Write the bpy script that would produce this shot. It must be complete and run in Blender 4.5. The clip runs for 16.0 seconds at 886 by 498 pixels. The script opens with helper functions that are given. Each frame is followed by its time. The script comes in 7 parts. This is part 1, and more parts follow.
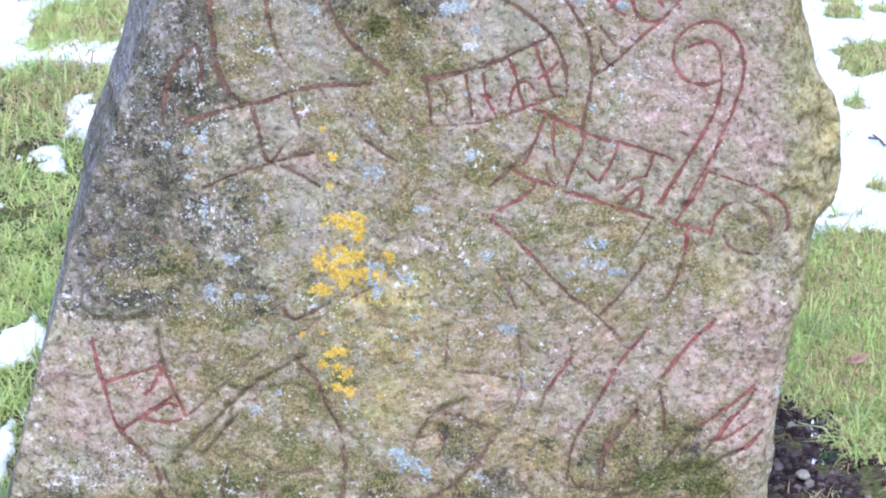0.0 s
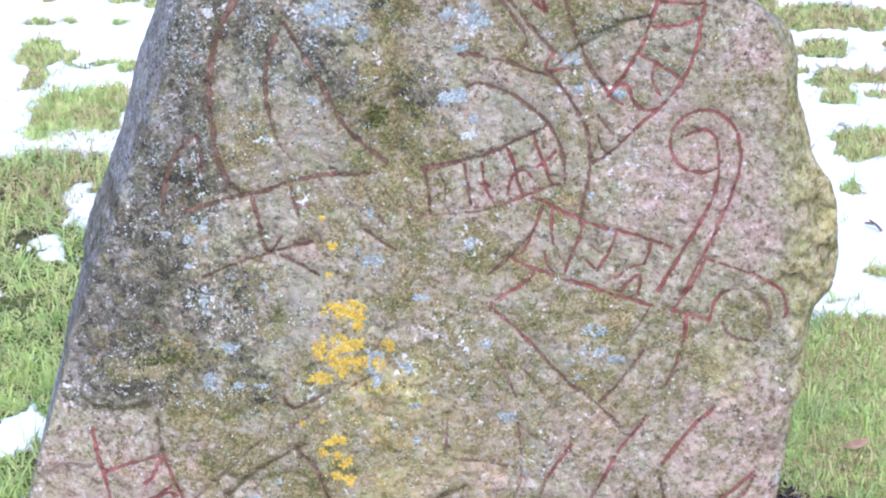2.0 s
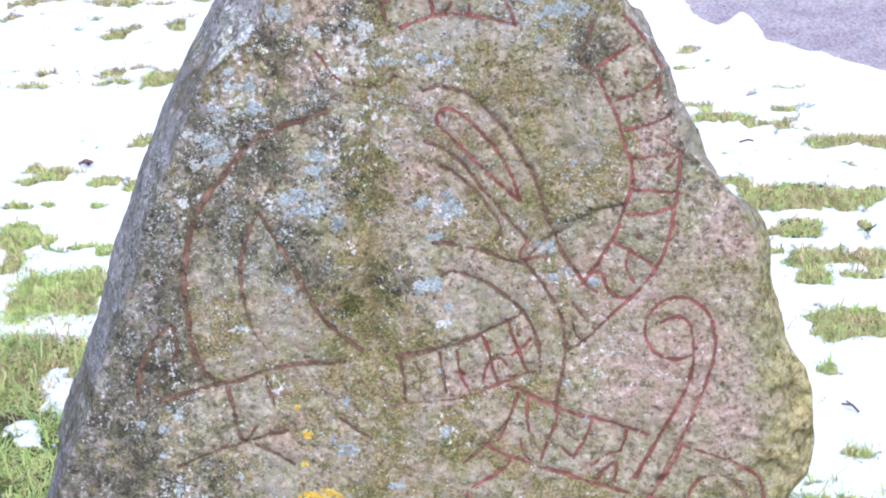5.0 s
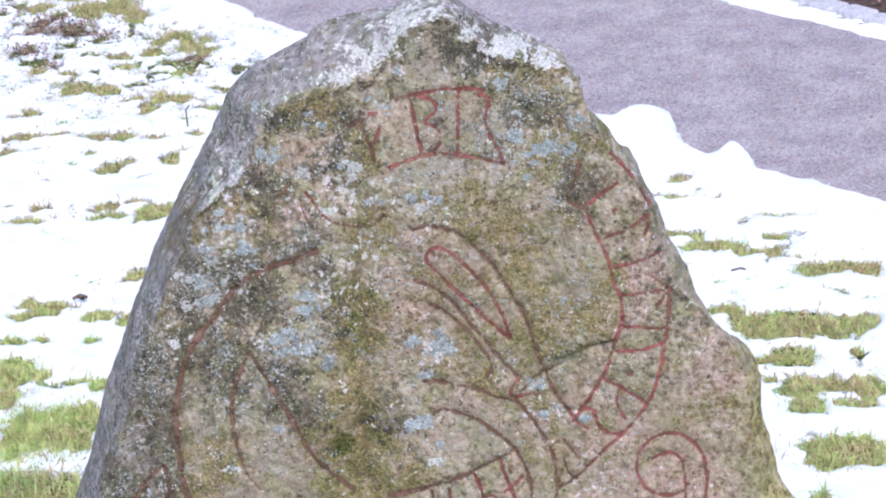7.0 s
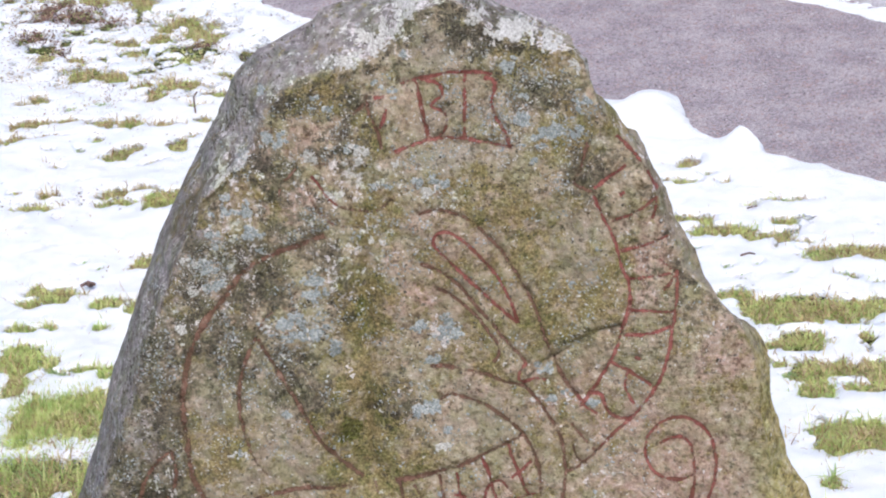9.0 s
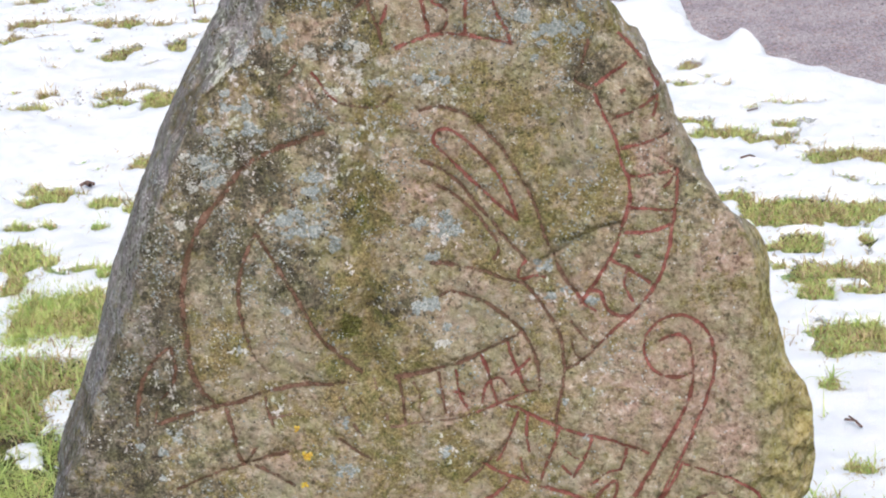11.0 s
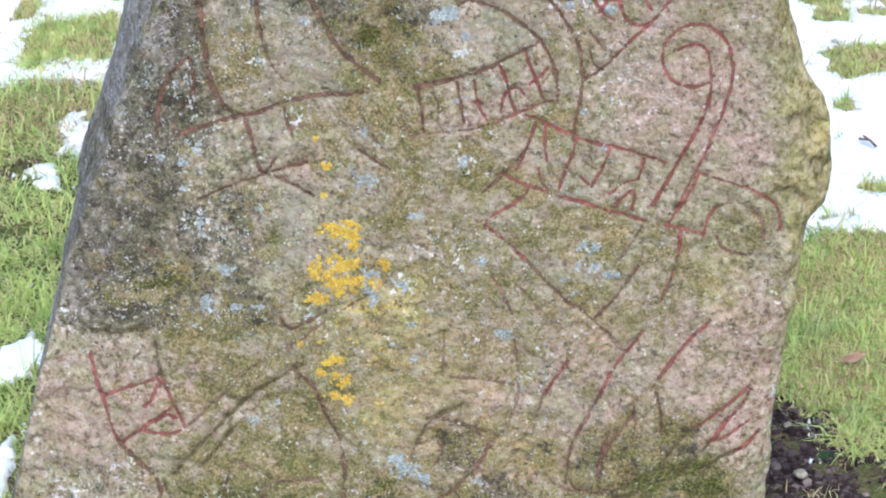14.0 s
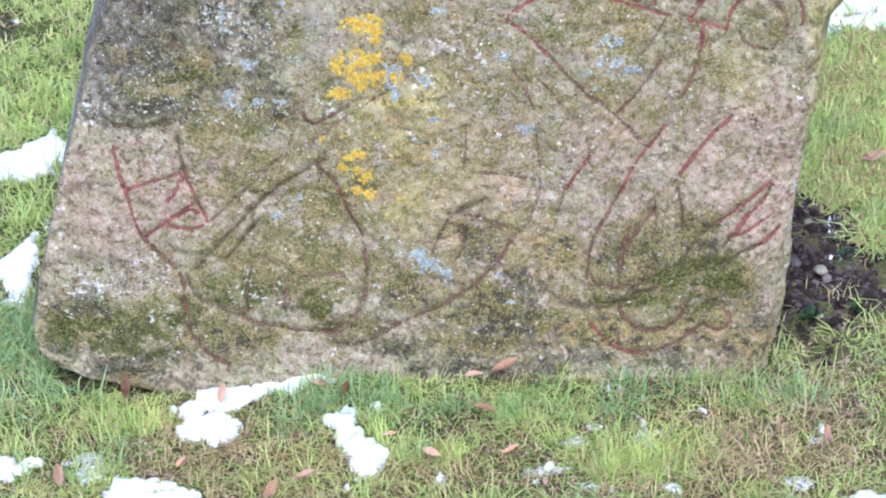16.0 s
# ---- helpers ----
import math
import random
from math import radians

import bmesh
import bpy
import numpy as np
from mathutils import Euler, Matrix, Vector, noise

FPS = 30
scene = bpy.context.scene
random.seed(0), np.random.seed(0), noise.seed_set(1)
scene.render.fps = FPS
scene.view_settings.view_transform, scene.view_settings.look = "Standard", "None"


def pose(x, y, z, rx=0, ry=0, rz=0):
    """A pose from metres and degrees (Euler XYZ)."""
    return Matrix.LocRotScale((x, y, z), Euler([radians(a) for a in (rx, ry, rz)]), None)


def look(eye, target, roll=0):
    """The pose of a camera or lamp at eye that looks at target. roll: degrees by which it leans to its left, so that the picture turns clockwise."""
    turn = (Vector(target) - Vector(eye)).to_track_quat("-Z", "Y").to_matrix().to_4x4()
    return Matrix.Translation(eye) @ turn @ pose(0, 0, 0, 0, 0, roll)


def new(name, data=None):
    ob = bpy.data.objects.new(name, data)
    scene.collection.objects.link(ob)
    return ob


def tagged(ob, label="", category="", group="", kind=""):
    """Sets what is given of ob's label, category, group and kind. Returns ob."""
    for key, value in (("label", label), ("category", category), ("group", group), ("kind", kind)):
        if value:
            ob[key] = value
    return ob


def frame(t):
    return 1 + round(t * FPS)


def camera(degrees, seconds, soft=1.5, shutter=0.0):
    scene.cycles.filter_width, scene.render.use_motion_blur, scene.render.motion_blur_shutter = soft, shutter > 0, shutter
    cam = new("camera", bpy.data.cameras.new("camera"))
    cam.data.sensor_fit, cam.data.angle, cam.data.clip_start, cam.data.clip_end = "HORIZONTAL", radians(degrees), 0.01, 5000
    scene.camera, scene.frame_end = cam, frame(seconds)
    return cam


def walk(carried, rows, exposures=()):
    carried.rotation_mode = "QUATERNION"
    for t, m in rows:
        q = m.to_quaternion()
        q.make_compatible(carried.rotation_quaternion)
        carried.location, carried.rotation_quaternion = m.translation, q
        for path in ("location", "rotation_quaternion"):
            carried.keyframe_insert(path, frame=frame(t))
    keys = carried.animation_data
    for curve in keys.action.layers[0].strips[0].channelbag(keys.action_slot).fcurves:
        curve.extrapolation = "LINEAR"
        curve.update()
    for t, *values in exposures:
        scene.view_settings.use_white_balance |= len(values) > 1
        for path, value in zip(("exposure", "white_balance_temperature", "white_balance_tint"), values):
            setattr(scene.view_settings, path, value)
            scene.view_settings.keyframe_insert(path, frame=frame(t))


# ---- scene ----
cam = camera(19.77, 16.0, soft=2.05)
# seconds, eye x y z, turns about x y z
ROWS = [
    (0, -0.0000, -0.0000, 2.6763, 58.961, 1.820, -1.095),
    (0.5, 0.0010, -0.0016, 2.6796, 59.490, 1.846, -1.168),
    (1, -0.0016, -0.0021, 2.6814, 59.902, 1.961, -1.227),
    (1.5, -0.0010, -0.0058, 2.6846, 60.312, 2.093, -1.320),
    (2, -0.0041, -0.0083, 2.6901, 60.834, 2.010, -1.299),
    (2.5, -0.0041, -0.0099, 2.6927, 61.376, 2.080, -1.388),
    (3, 0.0008, -0.0035, 2.6912, 61.795, 2.125, -1.484),
    (3.5, 0.0028, -0.0025, 2.6931, 62.210, 2.129, -1.611),
    (4, 0.0052, 0.0016, 2.6967, 62.745, 2.110, -1.715),
    (4.5, 0.0058, -0.0024, 2.7070, 63.588, 2.199, -1.789),
    (5, 0.0055, -0.0013, 2.7150, 64.678, 2.115, -1.843),
    (5.2, 0.0068, 0.0007, 2.7115, 65.057, 2.263, -1.937),
    (7.3, 0.0165, -0.0063, 2.7447, 67.905, 2.611, -2.112),
    (7.5, 0.0163, 0.0076, 2.7406, 68.152, 2.625, -2.090),
    (8, 0.0176, 0.0029, 2.7401, 68.156, 2.732, -2.065),
    (8.2, 0.0180, 0.0033, 2.7373, 67.882, 2.755, -2.029),
    (10.3, 0.0253, 0.0065, 2.7262, 66.530, 2.966, -2.033),
    (10.5, 0.0224, 0.0034, 2.7225, 66.165, 2.902, -2.047),
    (11, 0.0195, 0.0043, 2.7170, 65.048, 2.646, -1.917),
    (11.5, 0.0175, 0.0012, 2.7137, 64.198, 2.667, -1.900),
    (12, 0.0182, -0.0028, 2.7050, 63.334, 2.867, -1.965),
    (12.5, 0.0169, -0.0107, 2.6986, 62.267, 2.935, -1.943),
    (13, 0.0107, -0.0178, 2.6928, 60.958, 2.933, -1.952),
    (13.5, 0.0051, -0.0188, 2.6798, 60.073, 2.797, -1.842),
    (14, -0.0000, -0.0271, 2.6760, 59.284, 2.755, -1.782),
    (14.5, -0.0090, -0.0361, 2.6647, 58.338, 2.775, -1.783),
    (15, -0.0073, -0.0428, 2.6633, 57.147, 2.982, -1.762),
    (15.5, -0.0062, -0.0400, 2.6639, 55.739, 3.013, -1.609),
    (16, -0.0077, -0.0428, 2.6590, 55.009, 2.936, -1.421),
]
EXPOSURES = [(0.0, 0.76, 5070, 15), (5.0, 0.69, 5340, 14), (8.0, 0.29, 5780, 13), (10.5, 0.17, 6420, 9), (13.0, 0.49, 5860, 6), (14.5, 0.60, 5440, 9), (16.0, 0.73, 5280, 10)]
walk(cam, [(t, pose(*row)) for t, *row in ROWS], EXPOSURES)

# ---------------------------------------------------------------- light
world = bpy.data.worlds.new("overcast_sky")
scene.world = world
world.use_nodes = True
wn = world.node_tree.nodes
sky = wn.new("ShaderNodeTexSky")
sky.sky_type, sky.sun_disc = "NISHITA", False
sky.sun_elevation, sky.sun_rotation = radians(54), radians(177)
sky.air_density, sky.dust_density, sky.ozone_density = 1.0, 4.0, 0.6
world.node_tree.links.new(sky.outputs[0], wn["Background"].inputs["Color"])
wn["Background"].inputs["Strength"].default_value = 0.15
sun_data = bpy.data.lights.new("sun", "SUN")
sun_data.energy, sun_data.angle, sun_data.color = 1.5, radians(35), (1.0, 0.97, 0.93)
sun = new("sun", sun_data)
sun.matrix_world = look((0.2, -3.6, 5.0), (0, 0, 0))


# ---------------------------------------------------------------- node helpers
class Mat:
    """A procedural material under construction."""

    def __init__(self, name, rough=0.9, metal=0.0, spec=0.3):
        self.m = bpy.data.materials.new(name)
        self.m.use_nodes = True
        self.t = self.m.node_tree
        self.b = self.t.nodes["Principled BSDF"]
        self.b.inputs["Roughness"].default_value = rough
        self.b.inputs["Metallic"].default_value = metal
        self.b.inputs["Specular IOR Level"].default_value = spec
        self.co = self.t.nodes.new("ShaderNodeTexCoord").outputs["Object"]

    def put(self, socket, value):
        if hasattr(value, "is_output"):
            self.t.links.new(value, socket)
        else:
            socket.default_value = value

    def noise(self, scale, detail=4.0, rough=0.55, warp=0.0, lac=2.0):
        n = self.t.nodes.new("ShaderNodeTexNoise")
        n.inputs["Scale"].default_value, n.inputs["Detail"].default_value = scale, detail
        n.inputs["Roughness"].default_value, n.inputs["Distortion"].default_value = rough, warp
        n.inputs["Lacunarity"].default_value = lac
        self.t.links.new(self.co, n.inputs["Vector"])
        return n.outputs["Fac"]

    def cells(self, scale, out="Distance", feature="F1"):
        n = self.t.nodes.new("ShaderNodeTexVoronoi")
        n.feature = feature
        n.inputs["Scale"].default_value = scale
        self.t.links.new(self.co, n.inputs["Vector"])
        return n.outputs[out]

    def attr(self, name):
        n = self.t.nodes.new("ShaderNodeAttribute")
        n.attribute_name = name
        return n.outputs["Fac"]

    def ramp(self, fac, lo, hi, a=0.0, b=1.0):
        n = self.t.nodes.new("ShaderNodeMapRange")
        n.interpolation_type = "SMOOTHSTEP"
        for k, v in zip(("Value", "From Min", "From Max", "To Min", "To Max"), (fac, lo, hi, a, b)):
            self.put(n.inputs[k], v)
        return n.outputs[0]

    def math(self, op, a, b=0.0):
        n = self.t.nodes.new("ShaderNodeMath")
        n.operation = op
        self.put(n.inputs[0], a), self.put(n.inputs[1], b)
        return n.outputs[0]

    def mix(self, fac, a, b, blend="MIX"):
        n = self.t.nodes.new("ShaderNodeMix")
        n.data_type, n.blend_type = "RGBA", blend
        self.put(n.inputs[0], fac)
        for socket, value in ((n.inputs[6], a), (n.inputs[7], b)):
            self.put(socket, value if hasattr(value, "is_output") else (*value, 1.0))
        return n.outputs[2]

    def island(self):
        return self.t.nodes.new("ShaderNodeNewGeometry").outputs["Random Per Island"]

    def chance(self):
        return self.t.nodes.new("ShaderNodeObjectInfo").outputs["Random"]

    def colours(self, fac, *stops):
        n = self.t.nodes.new("ShaderNodeValToRGB")
        ramp = n.color_ramp
        while len(ramp.elements) < len(stops):
            ramp.elements.new(0.5)
        for e, (at, c) in zip(ramp.elements, stops):
            e.position, e.color = at, (*c, 1.0)
        self.put(n.inputs[0], fac)
        return n.outputs[0]

    def done(self, colour, height=None, strength=0.5, distance=0.002, alpha=None, thin=0.0):
        self.put(self.b.inputs["Base Color"], colour if hasattr(colour, "is_output") else (*colour, 1.0))
        if height is not None:
            n = self.t.nodes.new("ShaderNodeBump")
            n.inputs["Strength"].default_value, n.inputs["Distance"].default_value = strength, distance
            self.put(n.inputs["Height"], height)
            self.t.links.new(n.outputs[0], self.b.inputs["Normal"])
        if thin:
            back = self.t.nodes.new("ShaderNodeBsdfTranslucent")
            both = self.t.nodes.new("ShaderNodeMixShader")
            both.inputs[0].default_value = thin
            self.put(back.inputs["Color"], colour)
            self.t.links.new(self.b.outputs[0], both.inputs[1])
            self.t.links.new(back.outputs[0], both.inputs[2])
            self.t.links.new(both.outputs[0], self.t.nodes["Material Output"].inputs["Surface"])
        if alpha is not None:
            self.put(self.b.inputs["Alpha"], alpha)
        return self.m


# ---------------------------------------------------------------- materials
def stone_material():
    m = Mat("weathered_granite", 0.92, spec=0.2)
    mid, grit = m.noise(30, 4, 0.62), m.noise(240, 3, 0.72)
    grain = m.math("ADD", m.math("MULTIPLY", m.noise(70, 3, 0.62), 0.66), m.math("MULTIPLY", m.noise(165, 2, 0.6), 0.34))
    crystal = m.cells(140, "Color")
    # bare granite: tan crystals, pink feldspar, pale quartz
    tan = m.colours(grain, (0.38, (0.125, 0.100, 0.062)), (0.44, (0.300, 0.254, 0.172)), (0.515, (0.382, 0.333, 0.235)), (0.58, (0.445, 0.395, 0.292)), (0.66, (0.57, 0.52, 0.42)))
    grey = m.colours(grain, (0.38, (0.115, 0.096, 0.070)), (0.44, (0.282, 0.247, 0.182)), (0.515, (0.365, 0.324, 0.248)), (0.58, (0.432, 0.388, 0.308)), (0.66, (0.58, 0.54, 0.46)))
    base = m.mix(m.ramp(mid, 0.46, 0.58), tan, grey)
    rose = m.colours(grain, (0.38, (0.165, 0.098, 0.076)), (0.44, (0.370, 0.255, 0.205)), (0.515, (0.460, 0.332, 0.272)), (0.58, (0.510, 0.390, 0.330)), (0.66, (0.62, 0.55, 0.50)))
    base = m.mix(m.math("MINIMUM", m.math("ADD", m.math("MULTIPLY", m.attr("pink_granite"), 0.72), m.ramp(m.noise(66, 4, 0.7), 0.55, 0.63, 0.0, 0.34)), 0.9), base, rose)
    flank = m.colours(m.math("ADD", m.math("MULTIPLY", m.noise(75, 4, 0.70), 0.6), m.math("MULTIPLY", m.noise(15, 5, 0.68), 0.4)), (0.36, (0.075, 0.071, 0.072)), (0.44, (0.19, 0.184, 0.187)), (0.53, (0.29, 0.282, 0.287)), (0.63, (0.48, 0.47, 0.475)))
    base = m.mix(m.attr("grey_flank"), base, flank)
    base = m.mix(0.22, base, m.math("MULTIPLY", crystal, 1.0), "SOFT_LIGHT")
    # a thin olive veil of algae nearly everywhere
    veil = m.math("MULTIPLY", m.ramp(m.noise(13, 5, 0.66), 0.36, 0.62, 0.08, 0.62), m.ramp(m.math("MAXIMUM", m.attr("pink_granite"), m.attr("grey_flank")), 0.0, 0.8, 1.0, 0.3))
    base = m.mix(veil, base, m.colours(grain, (0.38, (0.120, 0.098, 0.045)), (0.45, (0.272, 0.236, 0.138)), (0.53, (0.345, 0.304, 0.192)), (0.63, (0.43, 0.388, 0.27))))
    # smooth pale patches where the crust has come off
    pale = m.math("MULTIPLY", m.attr("pale_patch"), m.ramp(m.noise(64, 4, 0.68), 0.36, 0.45, 0.1, 1.0))
    base = m.mix(m.math("MINIMUM", pale, 0.92), base, m.colours(m.noise(48, 6, 0.62), (0.35, (0.250, 0.220, 0.160)), (0.5, (0.345, 0.312, 0.240)), (0.64, (0.425, 0.390, 0.315))))
    # bare, smoother worn granite
    worn = m.math("MULTIPLY", m.attr("worn_face"), m.ramp(m.noise(34, 5, 0.7), 0.36, 0.56, 0.15, 0.55))
    bare = m.colours(m.noise(38, 6, 0.70), (0.37, (0.165, 0.128, 0.080)), (0.5, (0.345, 0.280, 0.195)), (0.63, (0.47, 0.400, 0.305)))
    bare = m.mix(m.math("MULTIPLY", m.attr("pink_granite"), 0.6), bare, m.colours(m.noise(60, 5, 0.68), (0.38, (0.29, 0.185, 0.150)), (0.5, (0.44, 0.315, 0.258)), (0.62, (0.54, 0.42, 0.36))))
    base = m.mix(worn, base, bare)
    # brown and grey-green algae film, with the painted shade below the crest
    film_shade = m.math("ADD", m.math("MULTIPLY", m.attr("film_and_shade"), 0.20), m.math("ADD", m.math("MULTIPLY", m.noise(44, 4, 0.68), 0.55), m.math("MULTIPLY", m.noise(120, 3, 0.7), 0.45)))
    base = m.mix(m.ramp(film_shade, 0.565, 0.640, 0.0, 0.86), base, m.mix(m.ramp(grit, 0.42, 0.58), (0.068, 0.062, 0.042), (0.190, 0.172, 0.120)))
    # olive algae and moss
    growth = m.math("ADD", m.math("MULTIPLY", m.noise(24, 4, 0.65), 0.45), m.math("MULTIPLY", m.noise(78, 4, 0.72), 0.55))
    cover = m.math("ADD", m.math("MULTIPLY", m.attr("moss_cover"), 0.16), growth)
    green = m.mix(m.ramp(grit, 0.42, 0.60), (0.120, 0.104, 0.036), (0.320, 0.280, 0.122))
    ochre = m.mix(m.ramp(grit, 0.42, 0.60), (0.160, 0.125, 0.042), (0.350, 0.288, 0.132))
    thick = m.mix(m.ramp(grit, 0.42, 0.60), (0.062, 0.066, 0.016), (0.205, 0.196, 0.058))
    green = m.mix(m.ramp(cover, 0.63, 0.73), green, thick)
    base = m.mix(m.ramp(cover, 0.53, 0.65, 0.0, 0.82), base, m.mix(m.ramp(mid, 0.44, 0.56), green, ochre))
    # rusty stains
    base = m.mix(m.math("MULTIPLY", m.attr("rust_stain"), m.ramp(m.noise(65, 5, 0.7), 0.42, 0.58, 0.1, 0.7)), base, m.colours(m.noise(80, 4, 0.68), (0.38, (0.20, 0.128, 0.05)), (0.5, (0.40, 0.290, 0.135)), (0.62, (0.50, 0.40, 0.24))))
    # yellowish growth on the edges and over the face
    base = m.mix(m.math("MULTIPLY", m.attr("ochre_edge"), m.ramp(m.noise(58, 4, 0.7), 0.36, 0.52, 0.35, 0.88)), base, m.colours(m.noise(74, 4, 0.7), (0.36, (0.14, 0.116, 0.034)), (0.46, (0.345, 0.30, 0.105)), (0.55, (0.480, 0.425, 0.19)), (0.66, (0.63, 0.58, 0.36))))
    # black crust, thicker where the film and the painted shade are
    black = m.math("ADD", m.math("MULTIPLY", m.attr("film_and_shade"), 0.13), m.noise(54, 5, 0.72))
    base = m.mix(m.ramp(black, 0.645, 0.690, 0.0, 0.86), base, m.mix(m.ramp(grit, 0.42, 0.58), (0.034, 0.031, 0.024), (0.100, 0.090, 0.066)))
    # cushions of green moss
    lush = m.math("ADD", m.math("MULTIPLY", m.attr("thick_moss"), 0.28), m.math("ADD", m.math("MULTIPLY", m.noise(58, 4, 0.7), 0.65), m.math("MULTIPLY", mid, 0.35)))
    base = m.mix(m.ramp(lush, 0.615, 0.71, 0.0, 0.85), base, m.mix(m.ramp(grit, 0.42, 0.60), (0.036, 0.042, 0.010), (0.135, 0.146, 0.036)))
    # moss and dirt gathered in the carved grooves; shade painted into cracks, hollows and pits
    groove_dark = m.math("MULTIPLY", m.attr("groove"), m.ramp(m.noise(60, 4, 0.7), 0.38, 0.58, 0.2, 1.0))
    base = m.mix(m.math("MULTIPLY", groove_dark, 0.66), base, m.mix(m.ramp(grit, 0.42, 0.60), (0.078, 0.060, 0.030), (0.18, 0.145, 0.078)))
    # pale crust of small lichens, in flecks; paler lower rims, and sky light painted on the upper flank
    crust = m.math("ADD", m.math("MULTIPLY", m.attr("crust_and_light"), 0.105), m.noise(82, 4, 0.74))
    base = m.mix(m.ramp(crust, 0.645, 0.685, 0.0, 0.85), base, m.mix(m.ramp(grit, 0.38, 0.56), (0.42, 0.415, 0.38), (0.76, 0.755, 0.73)))
    fleck = m.noise(96, 3, 0.68)
    base = m.mix(m.ramp(fleck, 0.665, 0.71, 0.0, 0.55), base, (0.50, 0.47, 0.40))
    # black pits
    base = m.mix(m.ramp(m.noise(100, 3, 0.7), 0.350, 0.405, 0.6, 0.0), base, (0.060, 0.048, 0.034))
    # blotches of greenish and rosy tone
    base = m.mix(1.0, base, m.colours(m.noise(33, 3, 0.55), (0.38, (0.90, 0.93, 0.83)), (0.48, (0.985, 0.975, 0.975)), (0.55, (1.03, 0.985, 1.025)), (0.64, (1.07, 1.0, 1.04))), "MULTIPLY")
    high = m.math("ADD", m.noise(42, 6, 0.66), m.math("MULTIPLY", grit, 0.2))
    high = m.math("ADD", high, m.math("MULTIPLY", m.noise(128, 3, 0.7), 0.7))
    return m.done(base, high, 0.95, 0.008)


def paint_material(name, dark, light, wear):
    """Old paint in a groove; wear is the share that is gone."""
    m = Mat(name, 0.85, spec=0.2)
    colour = m.mix(m.ramp(m.noise(45, 5, 0.7), 0.40, 0.60), dark, light)
    colour = m.mix(m.ramp(m.noise(150, 3, 0.7), 0.57, 0.63, 0.0, 0.6), colour, (0.36, 0.27, 0.215))
    colour = m.mix(m.ramp(m.noise(130, 3, 0.7), 0.37, 0.43, 0.65, 0.0), colour, tuple(v * 0.42 for v in dark))
    colour = m.mix(m.ramp(m.noise(12, 4, 0.6), 0.46, 0.60, 0.0, 0.6), colour, tuple(0.6 * a + 0.4 * b for a, b in zip(dark, (0.14, 0.10, 0.055))))
    n = m.math("ADD", m.math("MULTIPLY", m.noise(105, 4, 0.72), 0.6), m.math("MULTIPLY", m.noise(26, 4, 0.65), 0.55))
    left = m.math("SUBTRACT", n, m.math("MULTIPLY", m.math("POWER", m.attr("edge"), 2.0), 0.24))
    return m.done(colour, m.noise(130, 4, 0.7), 0.9, 0.006, m.ramp(left, wear - 0.04, wear + 0.10, 0.0, 0.94))


def lichen_material(name, *stops):
    m = Mat(name, 0.95, spec=0.1)
    colour = m.colours(m.island(), *stops)
    colour = m.mix(m.ramp(m.noise(420, 3, 0.7), 0.4, 0.62, 0.0, 0.45), colour, (0.30, 0.28, 0.22))
    return m.done(colour, m.noise(500, 3, 0.7), 0.7, 0.002)


def ground_material():
    m = Mat("turf_soil", 0.95, spec=0.1)
    n, f = m.noise(14, 5, 0.65), m.noise(110, 4, 0.7)
    c = m.mix(m.ramp(f, 0.38, 0.62), (0.040, 0.031, 0.024), (0.15, 0.115, 0.085))
    c = m.mix(m.ramp(n, 0.42, 0.58, 0.0, 0.65), c, m.mix(m.ramp(f, 0.4, 0.6), (0.11, 0.15, 0.03), (0.24, 0.29, 0.07)))
    c = m.mix(m.ramp(m.noise(45, 3), 0.60, 0.68, 0.0, 0.8), c, (0.30, 0.22, 0.12))
    c = m.mix(m.ramp(m.noise(1.3, 5, 0.6), 0.40, 0.62, 0.0, 0.45), c, (0.13, 0.165, 0.05))
    c = m.mix(m.ramp(m.noise(0.35, 4, 0.6), 0.46, 0.60, 0.0, 0.4), c, (0.20, 0.17, 0.09))
    return m.done(c, m.math("ADD", f, n), 0.9, 0.02)


def snow_material():
    m = Mat("old_snow", 0.75, spec=0.25)
    f = m.noise(210, 4, 0.7)
    c = m.mix(m.ramp(m.noise(9, 4), 0.35, 0.7), (0.80, 0.83, 0.87), (0.88, 0.89, 0.91))
    c = m.mix(m.ramp(m.noise(70, 4, 0.7), 0.66, 0.74, 0.0, 0.5), c, (0.45, 0.42, 0.36))
    thin = m.math("ADD", m.attr("cover"), m.math("MULTIPLY", m.math("SUBTRACT", m.noise(130, 4, 0.75), 0.5), 1.7))
    thin = m.ramp(thin, 0.12, 0.72, 0.0, 1.0)
    c = m.mix(m.math("MULTIPLY", m.math("SUBTRACT", 1.0, thin), 0.8), c, (0.62, 0.68, 0.72))
    m.b.inputs["Subsurface Weight"].default_value = 0.15
    m.b.inputs["Subsurface Radius"].default_value = (0.01, 0.012, 0.014)
    return m.done(c, m.math("ADD", f, m.noise(40, 4)), 0.6, 0.006, thin)


